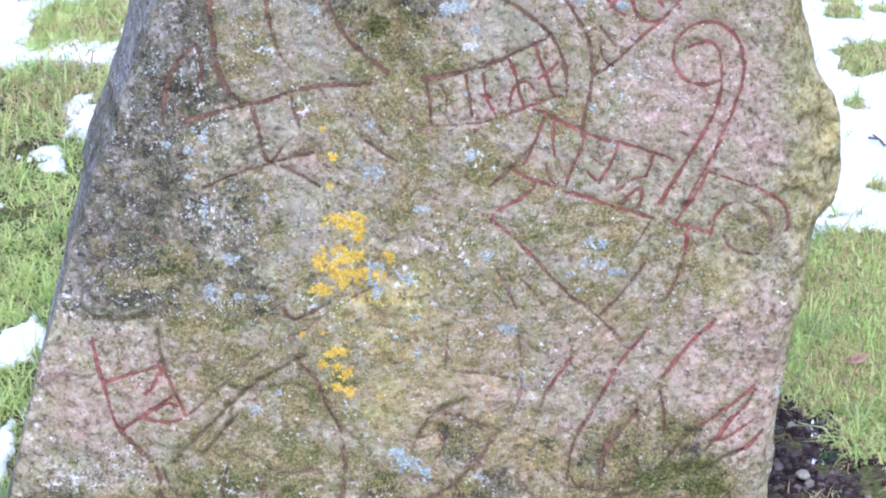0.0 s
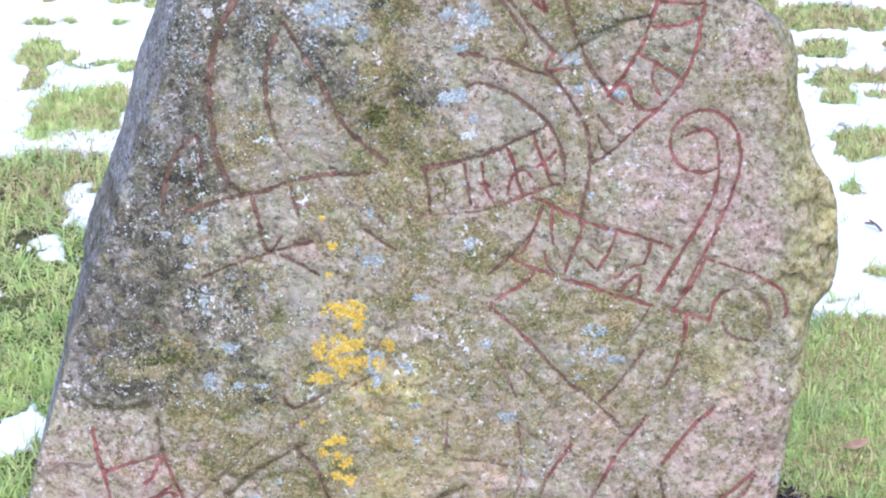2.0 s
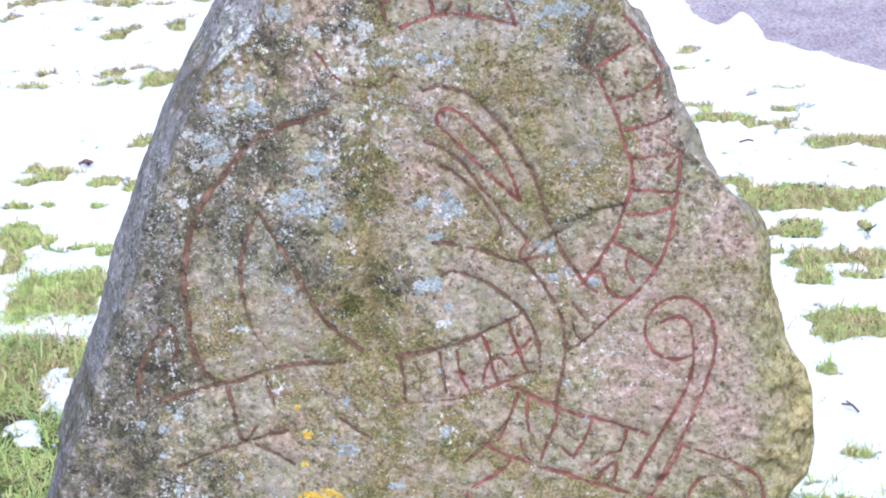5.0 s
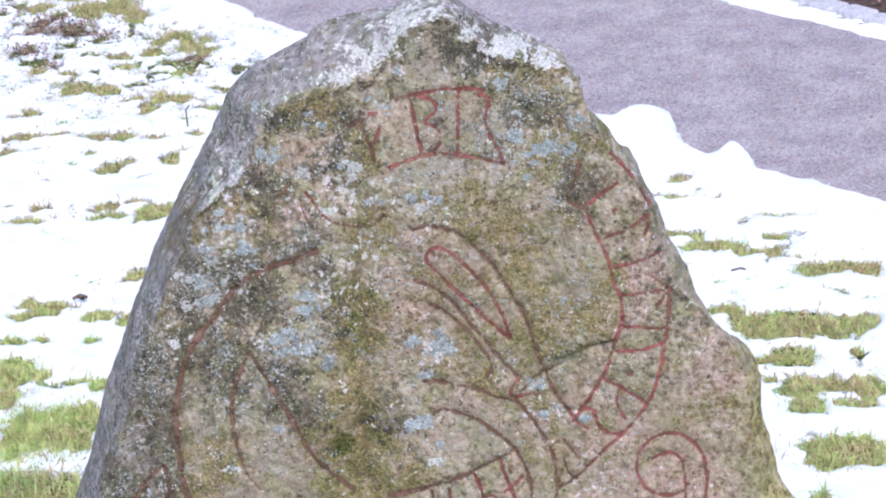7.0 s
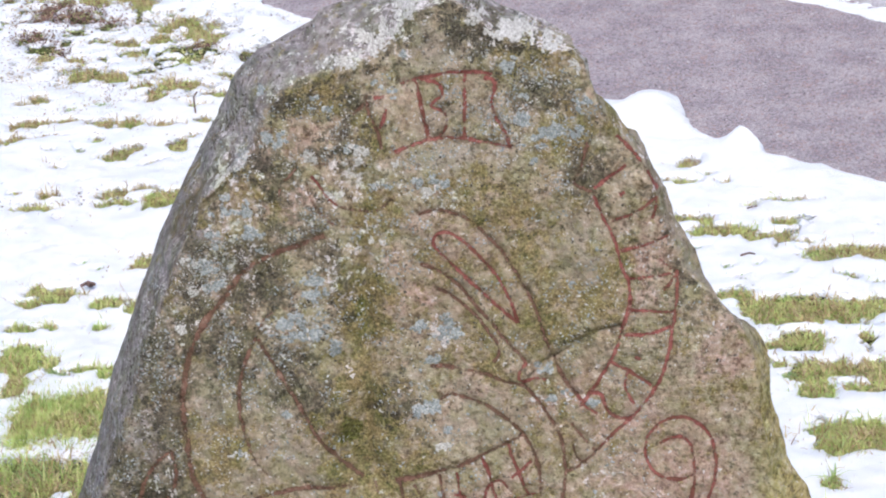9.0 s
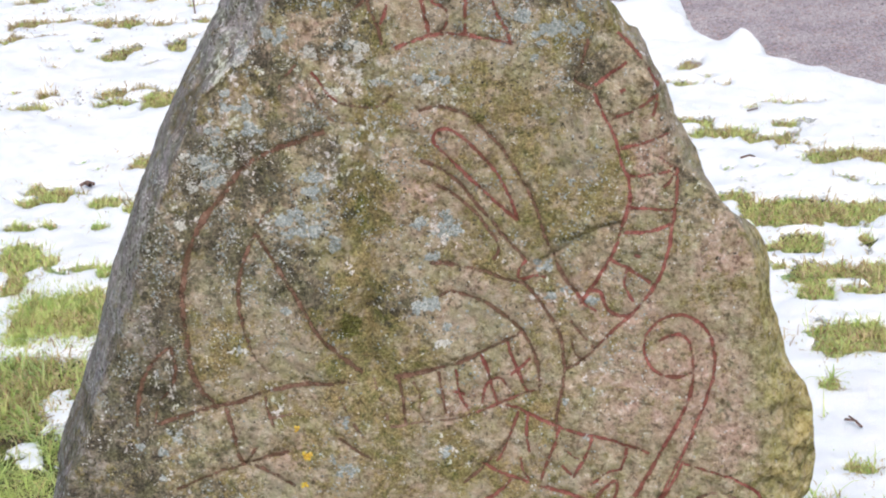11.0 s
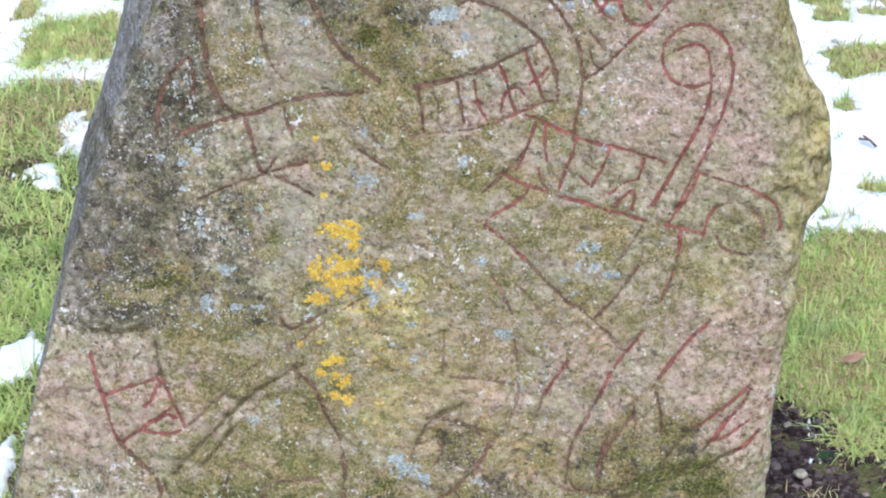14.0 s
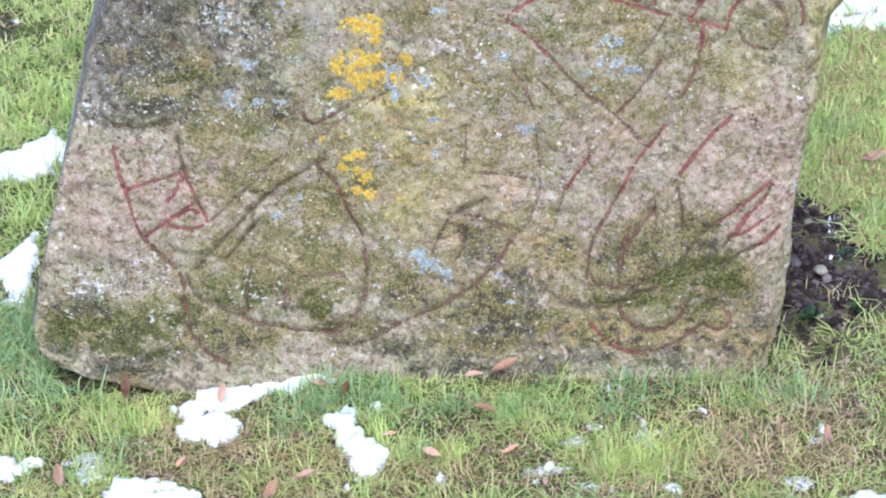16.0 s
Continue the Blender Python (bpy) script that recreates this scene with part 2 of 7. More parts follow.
def gravel_material():
    m = Mat("rolled_gravel", 0.9, spec=0.2)
    g = m.math("MULTIPLY", m.cells(150, "Color"), 1.0)
    c = m.mix(m.ramp(m.noise(6, 4), 0.35, 0.65), (0.33, 0.29, 0.315), (0.44, 0.395, 0.415))
    c = m.mix(0.55, c, g, "SOFT_LIGHT")
    c = m.mix(m.ramp(m.math("ADD", m.math("MULTIPLY", m.noise(95, 3, 0.7), 0.7), m.math("MULTIPLY", m.noise(14, 4, 0.65), 0.3)), 0.53, 0.60, 0.0, 0.6), c, (0.42, 0.265, 0.225))
    c = m.mix(m.ramp(m.noise(115, 3, 0.7), 0.59, 0.65, 0.0, 0.8), c, (0.54, 0.50, 0.51))
    c = m.mix(m.ramp(m.noise(105, 3, 0.7), 0.36, 0.42, 0.75, 0.0), c, (0.10, 0.082, 0.095))
    return m.done(c, m.cells(150), 0.8, 0.006)


def speckled(name, a, b, scale, rough=0.9, bump=0.5, size=0.004):
    m = Mat(name, rough, spec=0.2)
    c = m.mix(m.ramp(m.noise(scale, 5, 0.65), 0.35, 0.65), a, b)
    c = m.mix(m.ramp(m.noise(scale * 4, 3, 0.7), 0.58, 0.68, 0.0, 0.5), c, tuple(v * 0.45 for v in a))
    return m.done(c, m.noise(scale * 3, 4, 0.65), bump, size)


def blade_material():
    m = Mat("grass_blades", 0.6, spec=0.2)
    c = m.colours(m.island(), (0.0, (0.20, 0.32, 0.08)), (0.25, (0.40, 0.56, 0.16)), (0.48, (0.58, 0.72, 0.26)),
                  (0.66, (0.68, 0.74, 0.34)), (0.82, (0.78, 0.72, 0.46)), (0.92, (0.52, 0.38, 0.18)), (1.0, (0.20, 0.36, 0.06)))
    c = m.mix(0.4, c, m.colours(m.noise(23, 4, 0.6), (0.36, (0.20, 0.36, 0.09)), (0.47, (0.38, 0.55, 0.15)), (0.55, (0.54, 0.63, 0.22)), (0.66, (0.62, 0.54, 0.22))))
    c = m.mix(m.ramp(m.noise(11, 4), 0.54, 0.66, 0.0, 0.35), c, (0.62, 0.52, 0.22))
    c = m.mix(m.ramp(m.noise(7, 4), 0.54, 0.62, 0.0, 0.4), c, (0.34, 0.54, 0.28))
    c = m.mix(m.ramp(m.noise(8.5, 4), 0.47, 0.57, 0.0, 0.55), c, (0.70, 0.80, 0.28))
    return m.done(c, thin=0.42)


def leaf_material():
    m = Mat("dead_leaf", 0.6, spec=0.3)
    c = m.mix(m.chance(), (0.56, 0.33, 0.22), (0.76, 0.52, 0.40))
    c = m.mix(m.ramp(m.noise(240, 4, 0.65), 0.52, 0.68, 0.0, 0.4), c, (0.26, 0.13, 0.08))
    return m.done(c, m.noise(350, 3), 0.4, 0.002)


STONE = stone_material()
PAINT = {
    "red": paint_material("red_paint", (0.205, 0.066, 0.055), (0.355, 0.130, 0.112), 0.452),
    "brown": paint_material("weathered_red_paint", (0.135, 0.072, 0.050), (0.235, 0.130, 0.095), 0.470),
    "faint": paint_material("faded_red_paint", (0.185, 0.108, 0.080), (0.300, 0.192, 0.145), 0.525),
    "moss": paint_material("mossy_groove", (0.095, 0.078, 0.038), (0.190, 0.155, 0.085), 0.50),
}
LICHEN_BLUE = lichen_material("blue_grey_lichen", (0.0, (0.175, 0.205, 0.215)), (0.35, (0.275, 0.318, 0.338)), (0.7, (0.375, 0.42, 0.442)), (1.0, (0.56, 0.585, 0.59)))
LICHEN_GOLD = lichen_material("golden_lichen", (0.0, (0.42, 0.23, 0.012)), (0.4, (0.62, 0.37, 0.018)), (0.8, (0.78, 0.56, 0.05)), (1.0, (0.52, 0.44, 0.10)))
SOIL_GROUND, SNOW, GRAVEL, BLADES = ground_material(), snow_material(), gravel_material(), blade_material()
DIRT = speckled("dug_soil", (0.020, 0.014, 0.014), (0.085, 0.060, 0.058), 70, bump=0.9, size=0.01)
MULCH = speckled("bark_mulch", (0.065, 0.042, 0.036), (0.19, 0.125, 0.105), 45, bump=0.9, size=0.02)
KERB = speckled("granite_sett", (0.40, 0.385, 0.41), (0.60, 0.58, 0.61), 60)
PEBBLE = speckled("pale_pebble", (0.24, 0.215, 0.16), (0.40, 0.37, 0.30), 120, 0.7)
LEAF = leaf_material()
WEED = speckled("weed_leaf", (0.05, 0.10, 0.045), (0.12, 0.19, 0.09), 90, 0.55, 0.3)


# ---------------------------------------------------------------- mesh helpers
def link(name, verts, faces, material, smooth=True):
    me = bpy.data.meshes.new(name)
    me.from_pydata(np.asarray(verts).tolist(), [], np.asarray(faces).tolist() if isinstance(faces, np.ndarray) else faces)
    me.materials.append(material)
    me.polygons.foreach_set("use_smooth", np.full(len(me.polygons), smooth))
    me.update()
    return new(name, me)


def child(ob, parent):
    ob.parent = parent
    ob.matrix_parent_inverse = parent.matrix_basis.inverted()
    return ob


def value_attr(ob, name, values):
    ob.data.attributes.new(name, "FLOAT", "POINT").data.foreach_set("value", np.asarray(values, np.float32))


def lattice(seed):
    return np.random.default_rng(seed).random((128, 128))


def vnoise(x, y, size, seed, octaves=3, gain=0.5):
    """Smooth noise in -1 to 1 over the arrays x and y; size is the width of its largest lumps."""
    total, amp, norm = 0.0, 1.0, 0.0
    for k in range(octaves):
        t = lattice(seed * 17 + k)
        u, v = x / size + 11.3 * k, y / size + 5.7 * k
        i, j = np.floor(u).astype(int), np.floor(v).astype(int)
        fu, fv = u - i, v - j
        fu, fv = fu * fu * (3 - 2 * fu), fv * fv * (3 - 2 * fv)
        i0, j0, i1, j1 = i % 128, j % 128, (i + 1) % 128, (j + 1) % 128
        total = total + amp * ((t[i0, j0] * (1 - fu) + t[i1, j0] * fu) * (1 - fv) + (t[i0, j1] * (1 - fu) + t[i1, j1] * fu) * fv)
        norm, amp, size = norm + amp, amp * gain, size / 2
    return 2 * total / norm - 1


def sstep(v, lo, hi):
    t = np.clip((v - lo) / (hi - lo), 0, 1)
    return t * t * (3 - 2 * t)


def grid_faces(rows, cols):
    k = (np.arange(rows - 1)[:, None] * cols + np.arange(cols - 1)[None]).ravel()
    return np.c_[k, k + 1, k + cols + 1, k + cols]


# ---------------------------------------------------------------- the rune stone: axes of its carved face
FOOT = np.array((-0.0817, 3.3625, 0.0485))        # foot of the carved face
ACROSS = np.array((0.9978, -0.0667, 0.0000))
RISE = np.array((0.0083, 0.1237, 0.9923))        # up the face, which leans back
INTO = np.array((0.0662, 0.9901, -0.1240))
# outlines in centimetres: height up the face, place across it
LEFT = [(162.4, 15.9), (160.0, 9.0), (158.8, 2.0), (157.5, -3.1), (155.8, -4.2), (153.6, -8.7), (151.4, -13.3), (147.5, -17.0), (141.4, -20.0), (141.2, -19.8), (134.2, -23.9), (129.0, -26.9), (122.5, -30.4), (116.4, -33.1), (104.5, -38.0), (101.2, -39.6), (87.0, -43.7), (75.9, -48.5), (67.1, -51.0), (67.4, -51.4), (52.3, -55.2), (42.4, -58.0), (25.0, -62.9), (11.4, -66.9), (3.0, -68.3), (-2.7, -67.0)]
RIGHT = [(162.3, 16.7), (159.6, 20.0), (156.9, 24.1), (154.8, 30.0), (152.4, 33.9), (149.4, 36.2), (145.4, 37.5), (138.5, 42.2), (141.3, 40.6), (138.1, 43.4), (129.3, 47.6), (124.9, 48.8), (120.3, 51.4), (115.4, 53.5), (111.6, 56.0), (105.9, 61.1), (101.4, 62.6), (94.9, 63.2), (85.7, 65.5), (80.9, 68.2), (76.2, 69.5), (73.7, 69.8), (68.4, 70.1), (62.3, 68.8), (59.3, 66.2), (50.5, 64.5), (37.4, 62.4), (27.1, 60.6), (18.9, 60.4), (8.1, 59.4), (0.5, 57.3)]
CREST_L = [(159.2, 16.5), (157.2, 10.7), (154.1, 8.4), (150.8, 5.0), (149.7, 0.7), (147.8, -6.0), (142.6, -11.4), (137.9, -12.9), (133.3, -17.8), (129.1, -22.3), (124.0, -24.8), (117.9, -27.3), (106.4, -32.0), (99.2, -34.2), (91.9, -36.8), (82.7, -41.2), (73.3, -44.6), (70.4, -46.2), (57.8, -51.6), (47.7, -54.9), (30.3, -60.3), (16.5, -64.7), (7.7, -66.8)]
CREST_R = [(159.2, 16.9), (157.0, 20.2), (153.5, 23.3), (151.8, 30.7), (151.5, 34.8), (149.3, 36.4), (142.0, 38.7), (139.1, 39.9), (134.7, 44.0), (126.5, 46.9), (117.8, 49.3), (114.9, 52.2), (112.1, 56.4), (106.9, 59.4), (97.1, 60.7), (86.1, 62.0), (76.8, 64.6), (71.1, 65.6), (63.5, 64.4), (52.9, 63.0), (40.0, 60.8), (29.8, 59.3), (21.7, 58.9), (11.1, 57.9), (3.5, 55.7)]


def profile(points):
    p = np.array(sorted(points)) / 100
    return lambda b: np.interp(b, p[:, 0], p[:, 1])


LEFT = LEFT[:-3] + [(9.5, -67.6), (4.5, -68.4), (1.6, -68.4), (-1.2, -67.2), (-3.2, -65.0), (-4.8, -60.0), (-6.2, -52.0), (-9.0, -45.0), (-29.0, -42.0)]
left_of, right_of = profile([(-30, -42.0)] + LEFT), profile([(-30, 55.0)] + RIGHT)
STEP = 0.002
GA = np.arange(-0.80, 0.80, STEP)
GB = np.arange(-0.30, 1.68, STEP)


def sample(field, a, b):
    u, v = np.clip((a - GA[0]) / STEP, 0, len(GA) - 1.001), np.clip((b - GB[0]) / STEP, 0, len(GB) - 1.001)
    i, j = u.astype(int), v.astype(int)
    fu, fv = u - i, v - j
    return (field[j, i] * (1 - fu) + field[j, i + 1] * fu) * (1 - fv) + (field[j + 1, i] * (1 - fu) + field[j + 1, i + 1] * fu) * fv


def distance_to(line, a, b):
    best = np.full(a.shape, 9.0)
    for (a0, b0), (a1, b1) in zip(line[:-1], line[1:]):
        da, db = a1 - a0, b1 - b0
        t = np.clip(((a - a0) * da + (b - b0) * db) / (da * da + db * db + 1e-12), 0, 1)
        best = np.minimum(best, np.hypot(a - a0 - t * da, b - b0 - t * db))
    return best


def inside(line, a, b):
    odd = np.zeros(a.shape, bool)
    for (a0, b0), (a1, b1) in zip(line, line[1:] + line[:1]):
        if b0 != b1:
            odd ^= ((b0 > b) != (b1 > b)) & (a < (a1 - a0) * (b - b0) / (b1 - b0) + a0)
    return odd


rim = [(a / 100, b / 100) for b, a in [(-30, -42.0)] + sorted(LEFT)] + [(a / 100, b / 100) for b, a in sorted(RIGHT, reverse=True) + [(-30, 55.0)]]
crest = [(a / 100, b / 100) for b, a in [(-30, -38.0), (-8, -42.0), (-4.2, -50.0), (-2.6, -57.0), (-0.6, -62.5), (3.0, -66.0)] + sorted(CREST_L)] + [(a / 100, b / 100) for b, a in sorted(CREST_R, reverse=True) + [(-30, 53.5)]]
ca, cb = np.meshgrid(GA[::2], GB[::2])
cw = ca + 0.006 * vnoise(ca, cb, 0.05, 3), cb + 0.006 * vnoise(ca, cb, 0.05, 4)
out_of = np.where(inside(crest, *cw), 0.0, distance_to(crest, *cw))
to_rim = distance_to(rim, ca, cb)
share = out_of / (out_of + to_rim + 1e-6)
share[~inside(rim, ca, cb)] = 1.0
near_crest = np.exp(-distance_to(crest, *cw) / 0.012)
SHARE = np.repeat(np.repeat(share, 2, 0), 2, 1)[: len(GB), : len(GA)]
CRESTY = np.repeat(np.repeat(near_crest, 2, 0), 2, 1)[: len(GB), : len(GA)]


def soften(f, n=2):
    for _ in range(n):
        f = (f + np.roll(f, 1, 0) + np.roll(f, -1, 0) + np.roll(f, 1, 1) + np.roll(f, -1, 1)) / 5
    return f


SHARE, CRESTY = soften(SHARE), soften(CRESTY)
AA, BB = np.meshgrid(GA, GB)
high_up = sstep(BB, 1.40, 1.58)
side = np.clip((AA - left_of(BB)) / np.maximum(right_of(BB) - left_of(BB), 0.05), 0, 1)
edge_depth = (0.15 - 0.065 * sstep(BB, 0.55, 0.0)) * (1 - side) + (0.058 - 0.040 * sstep(BB, 0.60, 0.48)) * side
edge_depth = edge_depth * (1 - high_up) + 0.10 * high_up
DEPTH = edge_depth * (0.7 * SHARE + 0.3 * (1 - np.sqrt(np.clip(1 - SHARE ** 2, 0, 1)))) + 0.003 * CRESTY
# unevenness of the split face
DEPTH += 0.0090 * vnoise(AA, BB, 0.26, 7, 2) + 0.0085 * vnoise(AA, BB * 0.85, 0.075, 8, 3, 0.6)
DEPTH += 0.0036 * (1 - 0.75 * sstep(SHARE, 0.05, 0.25)) * vnoise(AA, BB, 0.022, 9, 3, 0.65) * (0.5 + 0.5 * sstep(vnoise(AA, BB, 0.2, 13, 2), -0.3, 0.3))
DEPTH += 0.0060 * SHARE * vnoise(AA, BB * 0.7, 0.06, 14, 3, 0.55)
facet = np.abs(vnoise(AA + 0.5 * BB, BB - 0.3 * AA, 0.07, 18, 3, 0.6))
DEPTH += 0.016 * sstep(SHARE, 0.02, 0.3) * (0.25 - np.minimum(facet, 0.5))
DEPTH -= 0.0045 * CRESTY * sstep(BB, 1.25, 1.45)
DEPTH += 0.0014 * (1 - sstep(SHARE, 0.05, 0.25)) * vnoise(AA, BB, 0.010, 16, 2, 0.6) * sstep(vnoise(AA, BB, 0.12, 17, 3), -0.1, 0.35)
fissure = np.abs(vnoise(AA + 0.35 * BB, BB * 0.8 - 0.3 * AA, 0.17, 11, 4, 0.55))
DEPTH += 0.0008 * np.exp(-((fissure / 0.022) ** 2)) * sstep(vnoise(AA, BB, 0.22, 15, 2), 0.05, 0.35)
ledge = vnoise(AA + 0.6 * BB, BB - 0.25 * AA, 0.11, 10, 3)
DEPTH += 0.0048 * sstep(ledge, 0.02, 0.25) * sstep(vnoise(AA, BB, 0.3, 12, 2), -0.1, 0.4)


GROOVE = np.zeros(DEPTH.shape)


def dent(line, width, depth, carved=0.0):
    """Presses a soft groove along the line into the face. carved: how far the stone's colour is darkened there."""
    p = [(a / 100, b / 100) for a, b in line]
    a0, a1 = min(q[0] for q in p) - 3 * width, max(q[0] for q in p) + 3 * width
    b0, b1 = min(q[1] for q in p) - 3 * width, max(q[1] for q in p) + 3 * width
    i0, i1 = np.searchsorted(GA, (a0, a1))
    j0, j1 = np.searchsorted(GB, (b0, b1))
    d = distance_to(p, AA[j0:j1, i0:i1], BB[j0:j1, i0:i1])
    DEPTH[j0:j1, i0:i1] += depth * np.exp(-((d / width) ** 2))
    if carved:
        GROOVE[j0:j1, i0:i1] = np.maximum(GROOVE[j0:j1, i0:i1], carved * np.exp(-((d / width) ** 2)))


dent([(2.5, 133), (2.2, 120), (3, 108), (2, 97), (1, 88)], 0.022, 0.010)
dent([(1, 96), (-2, 91), (2, 86)], 0.03, 0.012)
dent([(28, 103), (32, 105.5), (36, 108), (40, 109)], 0.006, 0.007)
dent([(-9, 106), (-6, 104), (-3, 105)], 0.016, 0.009)
dent([(-32, 128), (-29, 132), (-26, 135.5), (-22, 138)], 0.007, 0.008)
dent([(-52, 82), (-50, 86), (-48.5, 90)], 0.008, 0.008)
dent([(63, 84), (66, 80), (67, 75)], 0.014, 0.010)
# cracks and hollows, their shade put into the colour by the last number
dent([(2.5, 128), (2.2, 118), (2.8, 108), (2, 98), (1.5, 90)], 0.004, 0.004, 0.65)
dent([(-16.8, 134.2), (-19.6, 131.2), (-23.4, 128.3), (-26.4, 123.8)], 0.007, 0.018, 0.95)
dent([(-45.4, 80.1), (-47.0, 76.4), (-48.8, 74.1)], 0.007, 0.012, 0.8)
dent([(-49.2, 63.3), (-50.6, 60.4), (-51.6, 58.0)], 0.006, 0.010, 0.8)
dent([(64.0, 78.1), (66.2, 77.5), (67.6, 75.3)], 0.013, 0.016, 0.55)
dent([(67.0, 70.6), (68.7, 68.8), (68.3, 67.5)], 0.009, 0.010, 0.5)
dent([(61.9, 66.2), (63.5, 66.2), (65.6, 63.6)], 0.010, 0.008, 0.4)
dent([(62.0, 80.0), (62.3, 74.0), (62.0, 68.0)], 0.010, -0.006)
dent([(26.5, 101.5), (28.5, 103), (31, 104.8), (33.5, 106), (36, 107.8), (40, 109)], 0.0028, 0.004, 0.5)
dent([(-33, 126.5), (-30.5, 130.5), (-28, 133.5), (-25, 136.5), (-22, 138.2)], 0.003, 0.006, 0.8)
dent([(-27.5, 123.8), (-25.7, 127.6), (-23.2, 130.1), (-21.5, 132.9), (-18.8, 134.3), (-17.3, 136.4)], 0.006, 0.016, 1.3)
pits = random.Random(19)
for _ in range(70):
    a0, b0 = pits.uniform(-45, 50), pits.uniform(5, 145)
    dent([(a0, b0), (a0 + pits.uniform(-0.6, 0.6), b0 + pits.uniform(0.1, 0.5))], pits.uniform(0.002, 0.004), pits.uniform(0.003, 0.007), 0.4)


def smooth_line(points, step=0.003):
    """A curve through the points, in metres, at even steps."""
    p = np.array(points, float) / 100
    p = np.vstack([2 * p[0] - p[1], p, 2 * p[-1] - p[-2]])
    out = []
    for k in range(1, len(p) - 2):
        n = max(2, int(np.hypot(*(p[k + 1] - p[k])) / step))
        t = np.linspace(0, 1, n, endpoint=False)[:, None]
        out.append(0.5 * (2 * p[k] + (p[k + 1] - p[k - 1]) * t + (2 * p[k - 1] - 5 * p[k] + 4 * p[k + 1] - p[k + 2]) * t ** 2
                          + (3 * p[k] - p[k - 1] - 3 * p[k + 1] + p[k + 2]) * t ** 3))
    return np.vstack(out + [p[-2:-1]])


carvings = []


def carve(paint, width, *points):
    """A carved line: paint, width in millimetres, points across and up the face in centimetres."""
    line = smooth_line(points)
    line = line + 0.0008 * np.c_[vnoise(line[:, 0], line[:, 1], 0.02, 21, 2), vnoise(line[:, 1], line[:, 0], 0.02, 22, 2)]
    w = width / 1000 * {"red": 1.08, "brown": 1.25, "faint": 1.35, "moss": 1.3}[paint]
    carvings.append((paint, w, line))
    deep = {"red": 0.0018, "brown": 0.0022, "faint": 0.0015, "moss": 0.0034}[paint]
    for k in range(0, len(line), 24):
        bit = line[max(0, k - 1):k + 25]
        if len(bit) > 1:
            dent([tuple(q * 100) for q in bit[::2]] if len(bit) > 3 else [tuple(q * 100) for q in bit], w * 0.75, deep, {"red": 0.3, "brown": 0.55, "faint": 0.32, "moss": 0.9}[paint])


# figures, bands and runes
carve("brown", 10.2, (-3.5, 125.0), (-7.4, 123.5), (-12.6, 121.7), (-16.1, 119.4), (-19.4, 115.5), (-22.1, 112.4), (-24.6, 108.0), (-26.0, 103.5), (-26.7, 99.0), (-26.6, 93.5), (-26.3, 88.0), (-25.1, 84.2), (-22.4, 80.9))
carve("brown", 7.7, (-14.8, 109.4), (-16.0, 106.9), (-17.2, 104.2), (-18.1, 99.7), (-17.8, 95.2), (-17.1, 91.5))
carve("faint", 5.1, (-17.1, 91.5), (-16.2, 89.1), (-14.6, 86.8))
carve("brown", 7.7, (-14.8, 109.4), (-13.1, 105.9), (-10.7, 101.4), (-8.4, 97.2), (-6.4, 93.1), (-4.0, 89.8), (-1.3, 87.4), (0.2, 86.0))
carve("faint", 5.1, (-14.6, 110.0), (-13.1, 112.2), (-10.5, 113.9), (-7.8, 116.5))
carve("brown", 6.0, (-9.8, 131.2), (-9.5, 132.7), (-8.3, 134.0), (-7.2, 135.2))
carve("red", 5.1, (-5.0, 134.0), (-4.0, 132.8), (-2.8, 130.8), (-1.2, 129.3))
carve("faint", 5.1, (-1.2, 129.3), (2.1, 128.3), (4.6, 128.4), (6.4, 129.7), (7.7, 131.4))
carve("faint", 5.1, (-5.7, 133.0), (-5.5, 131.3), (-4.2, 128.7), (-1.8, 126.4), (2.0, 125.7))
carve("faint", 5.1, (-5.1, 136.0), (-1.8, 135.5), (0.0, 134.2))
carve("brown", 6.8, (10.7, 127.7), (12.6, 128.2), (15.5, 127.9), (18.8, 125.9), (22.1, 122.4), (24.9, 117.9), (27.3, 113.0), (28.5, 108.6), (30.1, 104.0), (31.7, 100.4), (33.4, 98.1))
carve("red", 6.8, (24.9, 110.0), (23.9, 113.5), (21.9, 117.6), (19.5, 120.9), (16.7, 123.8), (14.6, 125.0), (13.0, 124.3), (12.8, 122.9), (14.4, 120.8), (17.7, 117.2), (21.0, 113.6), (24.9, 110.0))
carve("brown", 6.8, (10.6, 120.0), (12.7, 119.1), (15.2, 117.3), (18.4, 113.2), (20.9, 110.1), (23.3, 106.9), (25.8, 103.7))
carve("red", 6.8, (26.0, 103.6), (24.9, 102.4), (24.7, 101.0), (25.6, 100.6), (27.0, 101.0), (28.9, 100.7))
carve("brown", 6.0, (12.6, 116.5), (15.1, 114.6), (18.4, 111.5), (20.4, 108.7), (21.6, 106.9), (21.8, 105.1), (20.9, 103.8))
carve("brown", 6.8, (11.3, 103.6), (14.7, 103.2), (18.9, 102.1), (23.2, 100.6), (25.7, 99.6), (27.8, 96.9), (29.4, 94.1), (30.7, 91.4), (31.2, 86.8), (30.9, 83.1), (30.0, 79.4), (29.7, 75.6))
carve("brown", 6.8, (12.4, 98.3), (14.5, 98.8), (18.8, 97.5), (22.2, 95.2), (24.7, 92.4), (26.3, 89.6), (27.3, 85.9), (27.2, 81.7))
carve("brown", 7.7, (-32.2, 78.3), (-27.3, 79.8), (-22.4, 81.4), (-18.3, 82.2), (-13.9, 83.8), (-9.5, 84.6), (-5.1, 84.7), (-1.6, 84.8))
